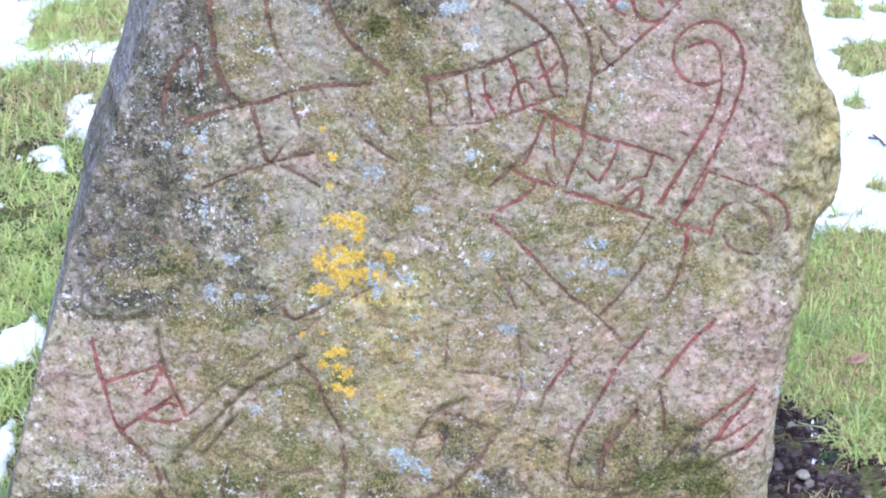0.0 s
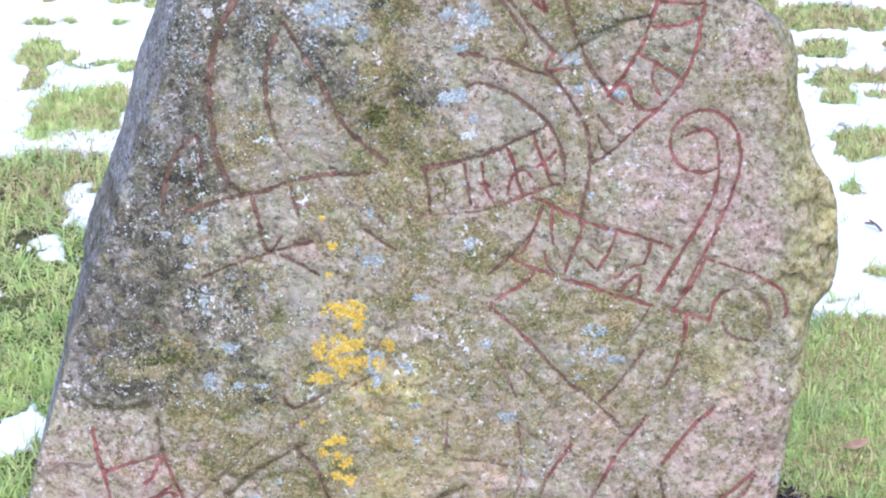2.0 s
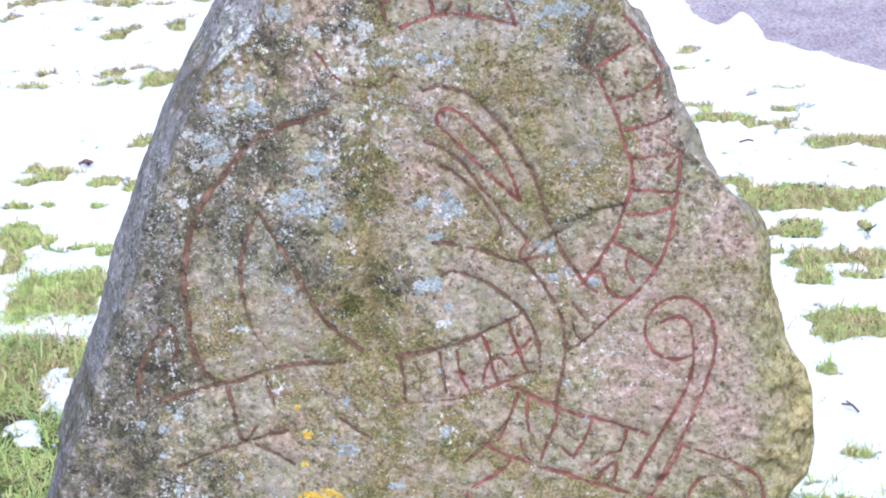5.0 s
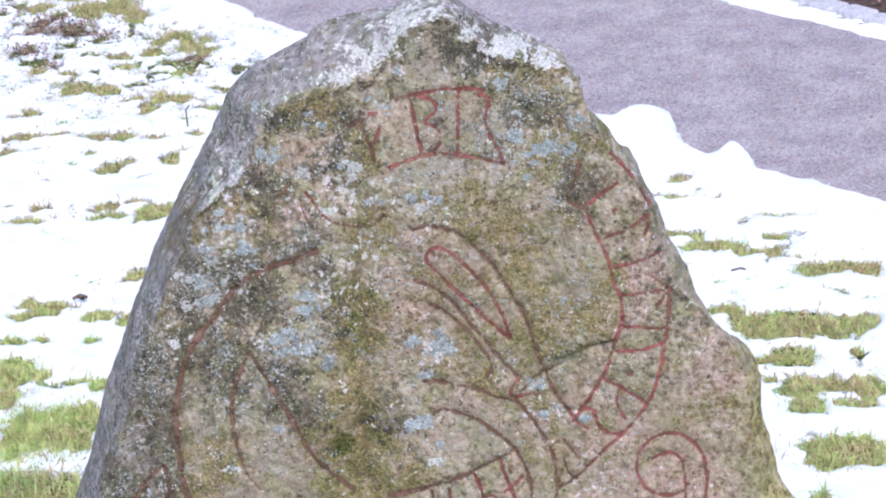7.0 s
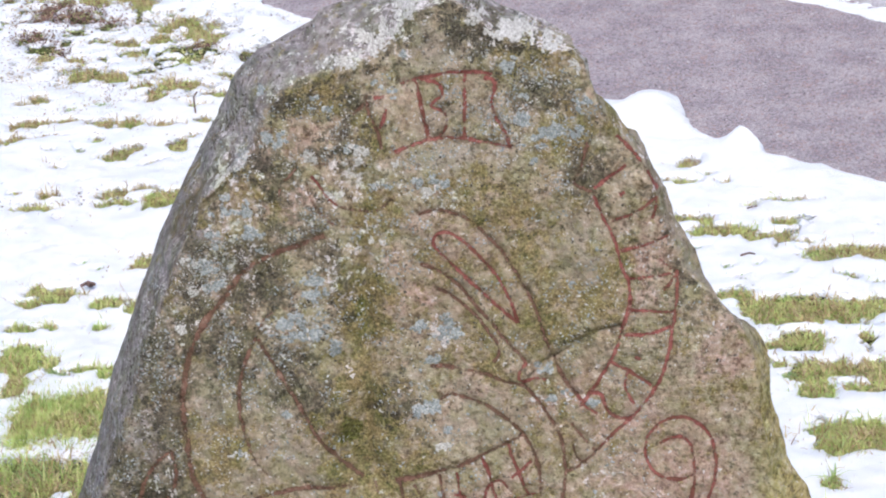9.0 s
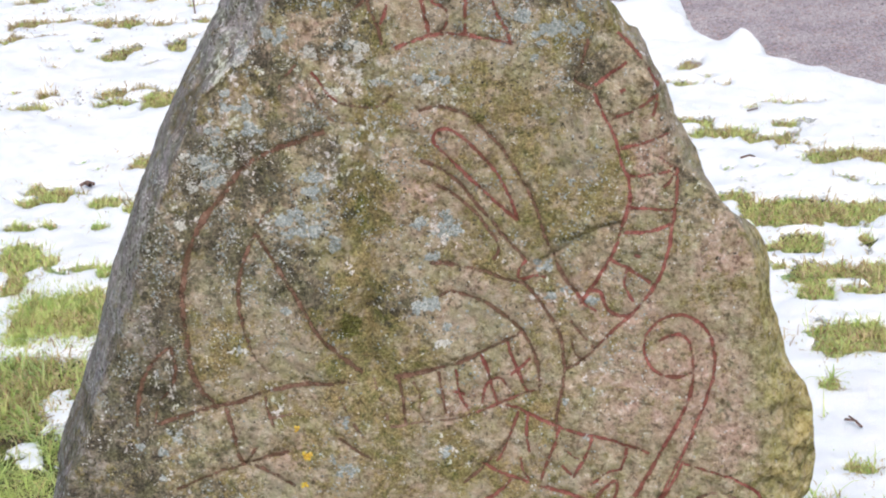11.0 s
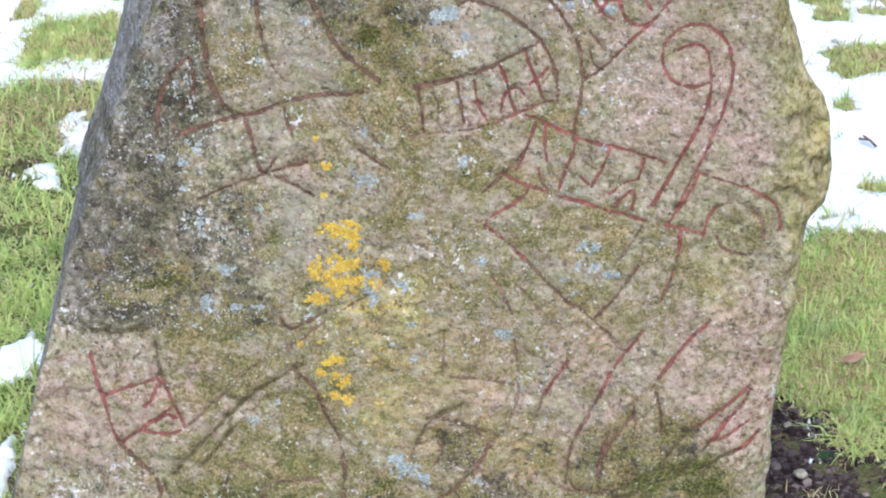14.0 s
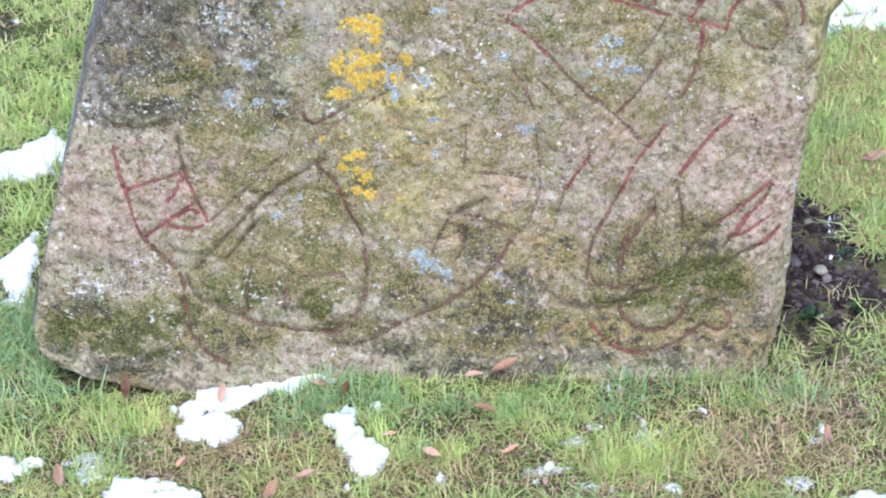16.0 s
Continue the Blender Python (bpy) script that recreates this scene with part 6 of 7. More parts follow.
def snow_cover(x, y):
    """0 to 1: how much snow lies at a place."""
    n1, n2 = vnoise(x, y, 0.22, 81, 4, 0.6), vnoise(x, y, 0.06, 82, 4, 0.75)
    wx, wy = x + 0.035 * vnoise(x, y, 0.08, 83, 3), y + 0.05 * vnoise(y, x, 0.10, 84, 3)
    edge = np.where(x < 0, 5.38, 4.39)
    base = sstep(y - edge + 0.10 * n1 + np.where(x < 0, 0.0, 0.10) * n2, -0.07, 0.07)
    hole = sstep(vnoise(x, y * 0.45, 0.05, 85, 4, 0.7) + 0.3 * n1, 0.40, 0.58)
    speck = sstep(y + 0.5 * x, 7.25, 8.0) * (x < 0.2)
    base = base * (1 - 0.6 * hole) * (1 - 0.8 * speck * sstep(vnoise(x, y * 0.7, 0.05, 89, 4, 0.72) + 0.4 * n1, 0.04, 0.24))
    ragged = 0.30 * n2 + 0.30 * vnoise(x, y, 0.022, 98, 3, 0.7)
    base = base * (1 - sstep(np.maximum(blob(wx, wy, TUFTS, 1.12, 1.3), blob(wx, wy, TUFTS_RIGHT, 1.35, 1.3)) + ragged, 0.25, 0.60))
    base = base * (1 - 0.9 * sstep(blob(wx, wy, BROWN_FAR, 1.0, 1.3) + 1.7 * ragged, 0.33, 0.82))
    base = base * (1 - 0.8 * sstep(blob(wx, wy, DARK_BITS, 0.9, 1.3) + 1.2 * ragged, 0.35, 0.70))
    sx, sy = x + 0.022 * vnoise(x, y, 0.06, 92, 4, 0.65), y + 0.02 * vnoise(y, x, 0.05, 93, 4, 0.65)
    ragged = 0.25 * n2 + 0.42 * vnoise(x, y, 0.022, 91, 3, 0.7)
    base = np.maximum(base, sstep(blob(sx, sy, [q for q in SNOW_PATCHES if q[1] < 3.6 and q[2] * q[3] > 0.0005], 1.25) * (1 + 0.35 * n2) + 1.7 * ragged, 0.34, 0.66))
    base = np.maximum(base, 0.92 * sstep(blob(sx, sy, [q for q in SNOW_PATCHES if q[1] >= 3.6], 1.0) * (1 + 0.35 * n2) + 1.5 * ragged, 0.36, 0.74))
    base = np.maximum(base, 0.46 * sstep(blob(sx, sy, [q for q in SNOW_PATCHES if q[2] * q[3] <= 0.0005] + WISPS, 1.3) + 1.3 * ragged, 0.30, 0.70))
    p = across(x, y) + 0.03 * n1 + 0.015 * n2
    near = near_edge(x, y)
    bank = sstep(p - near, -0.42, -0.16) * sstep(y, 5.0, 5.6) * (1 - 0.35 * speck)
    base = np.maximum(base, bank * (1 - 0.9 * sstep(blob(wx, wy, TUFTS_SIDE + DARK_BITS, 0.9, 1.3), 0.3, 0.6)))
    base = base * (1 - sstep(p - near, -0.03, 0.03) * (1 - sstep(p, far_edge(x, y) - 0.03, far_edge(x, y) + 0.02)))
    base = np.maximum(base, 0.9 * sstep(p, far_edge(x, y) - 0.01, far_edge(x, y) + 0.04))
    base = np.maximum(base, sstep(blob(wx, wy, HEAPS, 1.0) + 0.05 * n2, 0.3, 0.6))
    base = base * (1 - 0.25 * speck * sstep(vnoise(x, y, 0.035, 90, 4, 0.7) + 0.4 * n1, -0.05, 0.3) * (1 - bank))
    return base * (1 - sstep(p + 0.11 * n2, KERB_NEAR - 0.01, KERB_NEAR + 0.06))


def snow_z(x, y, c):
    p = across(x, y)
    deep = (0.015 + 0.010 * sstep(y, 4.5, 7.0)) * (1 - 0.3 * sstep(y + 0.5 * x, 7.0, 8.0) * sstep(near_edge(x, y) - p, 0.15, 0.45)) + 0.03 * np.exp(-((p - near_edge(x, y) + 0.12) / 0.12) ** 2) * (0.5 + 0.8 * np.clip(vnoise(x, y, 0.3, 86, 2), -0.5, 1))
    deep = deep + (0.058 + 0.012 * vnoise(x, y, 0.08, 94, 3)) * blob(x, y, HEAPS[:2], 1.1, 0.8) + 0.015 * blob(x, y, HEAPS[2:], 1.0, 1.0)
    return ground_z(x, y) - 0.012 + c * deep + c * (0.008 * vnoise(x, y, 0.16, 87, 3) + 0.004 * vnoise(x, y, 0.03, 88, 3)) + 0.010 * sstep(c, 0.2, 0.45)


def build_snow(step, y0, y1):
    """The closed snow further back, and each patch near the stone as a thing of its own."""
    xs, ys = np.arange(-1.9, 2.4, step), np.arange(y0, y1 + step / 2, step)
    gx, gy = np.meshgrid(xs, ys)
    c = snow_cover(gx, gy)
    verts = np.c_[gx.ravel(), gy.ravel(), snow_z(gx, gy, c).ravel()]
    faces = grid_faces(len(ys), len(xs))
    return verts, faces, c.ravel()[faces].max(1) > 0.12, c.ravel()


def snow_mesh(name, verts, faces, cover):
    used, inv = np.unique(faces, return_inverse=True)
    ob = link(name, verts[used], inv.reshape(-1, 4), SNOW)
    value_attr(ob, "cover", cover[used])
    return ob


def build_snow_patches():
    verts, faces, keep, c = build_snow(0.006, 2.7, 4.3)
    wide = len(np.arange(-1.9, 2.4, 0.006)) - 1
    todo = set(np.flatnonzero(keep).tolist())
    while todo:
        stack, piece = [todo.pop()], []
        while stack:
            k = stack.pop()
            piece.append(k)
            for q in (k - 1, k + 1, k - wide, k + wide):
                if q in todo:
                    todo.remove(q)
                    stack.append(q)
        if len(piece) > 24:
            ob = snow_mesh("snow_patch", verts, faces[np.array(piece)], c)
            tagged(ob, "small thin patch of melting snow on the grass", "snow patch", group="snow patches near the stone")


build_snow_patches()
v, f, k, c = build_snow(0.0125, 4.3, 10.2)
tagged(snow_mesh("snow_cover", v, f[k], c), "thin melting snow with grass showing through", "snow", kind="stuff")


def build_far_snow():
    xs, ys = np.arange(-9.0, 9.5, 0.05), np.arange(3.4, 16.0, 0.05)
    gx, gy = np.meshgrid(xs, ys)
    c = snow_cover(gx, gy) * (1 - sstep(np.hypot((gx - 0.2) / 8.5, (gy - 8.0) / 7.0) + 0.35 * vnoise(gx, gy, 1.1, 97, 4, 0.6), 0.5, 0.9))
    core = (gx > -1.93) & (gx < 2.36) & (gy > 2.6) & (gy < 10.17)
    c = np.where(core, 0, c)
    verts = np.c_[gx.ravel(), gy.ravel(), snow_z(gx, gy, c).ravel()]
    faces = grid_faces(len(ys), len(xs))
    tagged(snow_mesh("snow_cover", verts, faces[c.ravel()[faces].max(1) > 0.2], c.ravel()), "ragged snow on the lawn round the stone", "snow", kind="stuff")


build_far_snow()


def build_path():
    side, along = PATH_SIDE, np.array((-PATH_SIDE[1], PATH_SIDE[0]))
    u, v = np.arange(4.80, KERB_NEAR + 0.03, 0.03), np.concatenate([np.arange(-30, 1, 1.0), np.arange(1.0, 9.0, 0.04), np.arange(9, 40, 1.0)])
    gu, gv = np.meshgrid(u, v)
    xy = gu[..., None] * side + gv[..., None] * along
    z = 0.004 + 0.004 * vnoise(gu, gv, 0.3, 91, 3) - 0.05 * sstep(4.93 - gu, 0, 0.08)
    ob = link("gravel_path", np.c_[xy.reshape(-1, 2), z.ravel()], grid_faces(len(v), len(u)), GRAVEL)
    tagged(ob, "purplish grey rolled gravel footpath edged by snow", "path", kind="structure")
    rng = np.random.default_rng(92)
    n = 8000
    pu, pv = rng.uniform(5.0, PATH_FAR, n), rng.uniform(2.5, 8.2, n)
    c = pu[:, None] * side + pv[:, None] * along
    k, verts, faces = 5, [], []
    r = 0.0024 + 0.0030 * rng.random(n) ** 2.5
    ang = np.arange(k) / k * 6.283
    ring = np.stack([np.cos(ang), np.sin(ang), 0 * ang], -1)[None] * r[:, None, None] * (0.7 + 0.6 * rng.random((n, k, 1)))
    mid = np.zeros((n, 1, 3))
    mid[:, 0, 2] = r * 0.8
    p = np.concatenate([mid, ring], 1) + np.c_[c, 0.005 + 0.004 * vnoise(pu, pv, 0.3, 91, 3)][:, None]
    base = (np.arange(n) * (k + 1))[:, None]
    fan = np.stack([base + 0 * np.arange(k), base + 1 + np.arange(k), base + 1 + (np.arange(k) + 1) % k], -1).reshape(-1, 3)
    m = Mat("gravel_grains", 0.85)
    m.done(m.colours(m.island(), (0.0, (0.15, 0.125, 0.14)), (0.35, (0.28, 0.23, 0.245)), (0.55, (0.42, 0.29, 0.27)), (0.85, (0.44, 0.39, 0.41)), (1.0, (0.58, 0.55, 0.56))))
    tagged(link("gravel", p.reshape(-1, 3), fan, m.m, False), "loose grains of purplish grey gravel", "gravel", kind="stuff")
    # planted bed behind the kerb
    u = np.concatenate([np.arange(KERB_FAR - 0.01, 9.0, 0.05), np.arange(9.0, 13.0, 0.25)])
    v = np.concatenate([np.arange(-24.0, 0.0, 0.4), np.arange(0.0, 9.5, 0.05), np.arange(9.5, 34.0, 0.4)])
    gu, gv = np.meshgrid(u, v)
    xy = gu[..., None] * side + gv[..., None] * along
    z = 0.008 + 0.03 * sstep(gu, KERB_FAR, 7.2) + 0.016 * vnoise(gu, gv, 0.08, 94, 3)
    ob = link("planting_bed", np.c_[xy.reshape(-1, 2), z.ravel()], grid_faces(len(v), len(u)), MULCH)
    tagged(ob, "dark brown planting bed of damp soil and bark", "flower bed", kind="structure")
    n = 15000
    cu, cv = rng.uniform(KERB_FAR + 0.02, 7.7, n), rng.uniform(1.5, 7.5, n)
    at = cu[:, None] * side + cv[:, None] * along
    size, q = 0.004 + 0.011 * rng.random(n) ** 2, rng.random(n) * 6.283
    long_way = np.c_[np.cos(q), np.sin(q), rng.normal(0, 0.35, n)] * size[:, None]
    wide_way = np.c_[-np.sin(q), np.cos(q), rng.normal(0, 0.35, n)] * size[:, None] * 0.4
    mid = np.c_[at, 0.020 + 0.03 * sstep(cu, KERB_FAR, 7.2) + 0.016 * vnoise(cu, cv, 0.08, 94, 3)]
    quad = np.stack([mid - long_way, mid + wide_way, mid + long_way, mid - wide_way], 1)
    m = Mat("bark_chips", 0.85, spec=0.15)
    m.done(m.colours(m.island(), (0.0, (0.05, 0.03, 0.025)), (0.5, (0.17, 0.10, 0.08)), (0.85, (0.27, 0.18, 0.15)), (1.0, (0.42, 0.34, 0.29))))
    tagged(link("bark_chips", quad.reshape(-1, 3), np.arange(4 * n).reshape(-1, 4), m.m, False), "loose brown bark chips and dead leaves", "bark chips", kind="stuff")


build_path()


def bevel_block(name, lx, ly, lz, material, bevel=0.008, seed=0):
    bm = bmesh.new()
    bmesh.ops.create_cube(bm, size=1.0)
    for v in bm.verts:
        v.co = Vector((v.co.x * lx, v.co.y * ly, (v.co.z + 0.5) * lz))
    bmesh.ops.bevel(bm, geom=bm.edges[:], offset=bevel, segments=2, affect="EDGES", profile=0.6)
    rng = random.Random(seed)
    for v in bm.verts:
        v.co += Vector([rng.uniform(-1, 1) * 0.002 for _ in range(3)])
    me = bpy.data.meshes.new(name)
    bm.to_mesh(me)
    bm.free()
    me.materials.append(material)
    return me


def build_kerb():
    kerb = new("kerb")
    side, along = PATH_SIDE, np.array((-PATH_SIDE[1], PATH_SIDE[0]))
    kerb.matrix_basis = Matrix.Translation((*(6.475 * side + 4.5 * along), 0))
    tagged(kerb, "low edging of grey granite setts half under snow", "kerb", kind="structure")
    shapes = [bevel_block("kerb_stone", 0.10, 0.118, 0.10, KERB, bevel=0.012, seed=k) for k in range(4)]
    turn = math.degrees(math.atan2(side[1], side[0]))
    rng = random.Random(5)
    for k in range(-54, 116):
        c = 6.475 * side + (0.8 + 0.128 * k) * along
        ob = new("kerb_stone", shapes[k % 4])
        child(ob, kerb)
        ob.matrix_basis = pose(c[0] + rng.uniform(-0.004, 0.004), c[1], -0.078 + rng.uniform(-0.006, 0.006), rng.uniform(-2, 2), rng.uniform(-2, 2), turn + rng.uniform(-2, 2))


build_kerb()

# ---------------------------------------------------------------- dug soil beside the stone
SOIL_SPOTS = [(0.605, 3.66, 0.075, 0.16), (0.59, 3.80, 0.045, 0.10), (0.66, 3.60, 0.085, 0.08), (0.56, 3.50, 0.05, 0.06), (0.72, 3.54, 0.06, 0.05), (0.56, 3.42, 0.05, 0.03), (0.61, 3.45, 0.05, 0.04), (0.585, 3.36, 0.04, 0.025), (0.74, 3.62, 0.05, 0.04), (0.651, 3.778, 0.045, 0.05), (0.661, 3.677, 0.06, 0.05), (0.676, 3.555, 0.05, 0.03)]


def soil_z(x, y, c):
    return ground_z(x, y) - 0.014 + c * (0.013 + 0.022 * vnoise(x + 0.4 * y, y - 0.3 * x, 0.05, 102, 4, 0.65))


def build_soil():
    xs, ys = np.arange(0.40, 0.95, 0.008), np.arange(3.2, 4.15, 0.008)
    gx, gy = np.meshgrid(xs, ys)
    c = sstep(blob(gx, gy, SOIL_SPOTS, 1.2) + 0.25 * vnoise(gx, gy, 0.07, 101, 3), 0.25, 0.6)
    z = soil_z(gx, gy, c)
    faces = grid_faces(len(ys), len(xs))
    faces = faces[c.ravel()[faces].max(1) > 0.1]
    used, inv = np.unique(faces, return_inverse=True)
    ob = link("bare_soil", np.c_[gx.ravel(), gy.ravel(), z.ravel()][used], inv.reshape(-1, 4), DIRT)
    tagged(ob, "patch of dark crumbly soil dug up beside the stone", "soil", kind="stuff")
    rng = np.random.default_rng(103)
    bm = bmesh.new()
    bmesh.ops.create_icosphere(bm, subdivisions=1, radius=1.0)
    ball = np.array([v.co[:] for v in bm.verts])
    tri = np.array([[v.index for v in f.verts] for f in bm.faces])
    bm.free()
    n = 4200
    px, py = rng.normal(0.61, 0.085, n), rng.normal(3.62, 0.17, n)
    ok = blob(px, py, SOIL_SPOTS, 1.3) > 0.2
    px, py = px[ok], py[ok]
    n = len(px)
    r = 0.0015 + 0.008 * rng.random(n) ** 3.0
    v = ball[None] * r[:, None, None] * (0.65 + 0.7 * rng.random((n, len(ball), 1))) * np.array((1, 1, 0.75))
    v += np.c_[px, py, soil_z(px, py, 1.0) + 0.35 * r][:, None]
    f = (tri[None] + (np.arange(n) * len(ball))[:, None, None]).reshape(-1, 3)
    m = Mat("soil_crumbs", 0.95, spec=0.15)
    grain = m.colours(m.island(), (0.0, (0.018, 0.012, 0.012)), (0.55, (0.055, 0.038, 0.038)), (0.88, (0.10, 0.076, 0.074)), (0.985, (0.16, 0.128, 0.125)), (1.0, (0.28, 0.24, 0.20)))
    m.done(grain, m.noise(200, 4), 0.8, 0.003)
    tagged(link("soil_crumbs", v.reshape(-1, 3), f, m.m, False), "crumbs and clods of dark soil", "soil", kind="stuff")


build_soil()


# ---------------------------------------------------------------- grass
def build_grass(name, label, count, x0, x1, y0, y1, long, wide, seed, patchy=0.25, clear=0.5, lying=0.5, clumps=0, material=None, spread=0.2, lift=0.0, bare=False, spots=(), avoid=()):
    """Blades of grass as one mesh. clumps: blades to a clump, or 0 for blades strewn evenly; spots: tufts to fill instead; avoid: bare places."""
    rng = np.random.default_rng(seed)
    if spots:
        q = np.array(spots)
        k = rng.choice(len(q), count, p=(q[:, 2] * q[:, 3]) / (q[:, 2] * q[:, 3]).sum())
        x, y = q[k, 0] + q[k, 2] * rng.normal(0, spread, count), q[k, 1] + q[k, 3] * rng.normal(0, spread, count)
        turn = 9.0 * vnoise(x, y, 0.05, seed + 9, 2) + rng.normal(0, 0.9, count)
    elif clumps:
        n = count // clumps
        cx, cy = np.repeat(rng.uniform(x0, x1, n), clumps), np.repeat(rng.uniform(y0, y1, n), clumps)
        dx, dy = rng.normal(0, 0.011, n * clumps), rng.normal(0, 0.011, n * clumps)
        x, y, turn = cx + dx, cy + dy, np.arctan2(dy, dx) + rng.normal(0, 0.7, n * clumps)
    else:
        x, y = rng.uniform(x0, x1, count), rng.uniform(y0, y1, count)
        turn = 9.0 * vnoise(x, y, 0.07, seed + 9, 2) + rng.normal(0, 0.9, count)
    n = len(x)
    wedge = np.abs(x - 0.1) < 0.25 + spread * y + 0.5 * rng.random(n) ** 3
    wedge &= rng.random(n) < 0.04 + sstep(y, 2.1, 2.8)
    wedge &= (rng.random(n) < 0.35) | (np.abs(x - 0.15) > 0.075 * y) | (y < 4.1) | (y > 7.4)
    if spots:
        wedge = np.full(n, True)
    if bare:
        wedge = ~((np.abs(x - 0.1) < 0.24 + 0.2 * y) & (y > 2.75)) & (np.hypot(x - 0.1, (y - 3.0) * 0.9) < 4.4 * (1 - 0.75 * rng.random(n) ** 2.5))
    x, y, turn = x[wedge], y[wedge], turn[wedge]
    n = len(x)
    c = snow_cover(x, y)
    keep = (c < clear * (0.6 + 1.3 * rng.random(n) ** 3)) & (across(x, y) < near_edge(x, y) - 0.02) & (vnoise(x, y, 0.09, seed + 1, 3) > -patchy - 0.3 * rng.random(n))
    keep &= blob(x, y, SOIL_SPOTS, 1.2) < 0.44 + 0.5 * (rng.random(n) - 0.5) + (0.22 if material else 0)
    if avoid:
        keep &= blob(x, y, avoid, 1.0, 1.2) + 0.6 * vnoise(x, y, 0.03, seed + 4, 3) < 0.30 + 0.6 * rng.random(n)
    rel = np.c_[x, y] - FOOT[:2]
    d, a = rel @ (INTO[:2] / np.linalg.norm(INTO[:2])), rel @ ACROSS[:2]
    keep &= ~((d > -0.005) & (d < 0.40) & (a > -0.66) & (a < 0.58))
    x, y, turn = x[keep], y[keep], turn[keep]
    n = len(x)
    lean = lying * (0.15 + 1.5 * rng.random(n) ** 0.8)
    size = long * (0.40 + 0.9 * rng.random(n) ** 1.5) * (0.8 + 0.35 * vnoise(x, y, 0.12, seed + 3, 2))
    w = wide * (0.6 + 0.8 * rng.random(n))
    side = rng.normal(0, 0.25, n)
    rows = []
    for s, k in ((0.0, 1.0), (0.35, 0.9), (0.7, 0.62), (1.0, 0.0)):
        bend, go = lean * (0.22 + 0.95 * s), turn + 1.6 * side * s
        way, off = np.c_[np.cos(go), np.sin(go)], np.c_[-np.sin(go), np.cos(go)]
        out, up = size * s * np.sin(np.minimum(bend, 1.5)), size * s * np.cos(np.minimum(bend, 1.45))
        mid = np.c_[np.c_[x, y] + way * out[:, None], ground_z(x, y) - 0.003 + lift + up]
        if k:
            rows += [mid - np.c_[off * (w * k / 2)[:, None], 0 * x], mid + np.c_[off * (w * k / 2)[:, None], 0 * x]]
        else:
            rows.append(mid)
    v = np.stack(rows, 1)
    base = (np.arange(n) * 7)[:, None]
    quads = [[0, 1, 3, 2], [2, 3, 5, 4]]
    faces = np.concatenate([base + np.array(q)[None] for q in quads]).tolist() + (base + np.array([4, 5, 6])[None]).tolist()
    ob = link(name, v.reshape(-1, 3), faces, material or BLADES)
    tagged(ob, label, "grass", kind="stuff")


def straw_material():
    m = Mat("dead_straw", 0.7, spec=0.2)
    return m.done(m.colours(m.island(), (0.0, (0.30, 0.20, 0.10)), (0.4, (0.50, 0.39, 0.20)), (0.8, (0.66, 0.57, 0.34)), (1.0, (0.24, 0.14, 0.08))), thin=0.2)


STRAW = straw_material()


def deep_green_material():
    m = Mat("long_grass", 0.55, spec=0.25)
    return m.done(m.colours(m.island(), (0.0, (0.20, 0.33, 0.14)), (0.4, (0.36, 0.52, 0.24)), (0.75, (0.54, 0.66, 0.38)), (0.92, (0.46, 0.54, 0.18)), (1.0, (0.54, 0.44, 0.22))), thin=0.4)


def wintry_material():
    m = Mat("wintry_grass", 0.6, spec=0.2)
    c = m.colours(m.island(), (0.0, (0.36, 0.50, 0.14)), (0.3, (0.66, 0.78, 0.30)), (0.6, (0.82, 0.86, 0.46)), (0.84, (0.62, 0.58, 0.24)), (0.93, (0.52, 0.40, 0.22)), (1.0, (0.22, 0.38, 0.08)))
    c = m.mix(0.5, c, m.colours(m.noise(19, 4, 0.6), (0.36, (0.31, 0.48, 0.13)), (0.47, (0.56, 0.68, 0.23)), (0.55, (0.70, 0.73, 0.32)), (0.66, (0.66, 0.62, 0.28))))
    return m.done(m.mix(m.ramp(m.noise(5, 4), 0.52, 0.68, 0.0, 0.25), c, (0.62, 0.52, 0.24)), thin=0.42)


def litter_material():
    m = Mat("leaf_litter", 0.8, spec=0.15)
    return m.done(m.colours(m.island(), (0.0, (0.12, 0.08, 0.06)), (0.5, (0.28, 0.20, 0.15)), (0.85, (0.42, 0.31, 0.24)), (1.0, (0.50, 0.42, 0.30))))


def russet_material():
    m = Mat("russet_litter", 0.85, spec=0.15)
    return m.done(m.colours(m.island(), (0.0, (0.09, 0.05, 0.045)), (0.5, (0.21, 0.125, 0.105)), (0.85, (0.34, 0.23, 0.18)), (1.0, (0.38, 0.36, 0.18))))


RUSSET = russet_material()
WINTRY, LITTER = wintry_material(), litter_material()
DEEP_GREEN = deep_green_material()
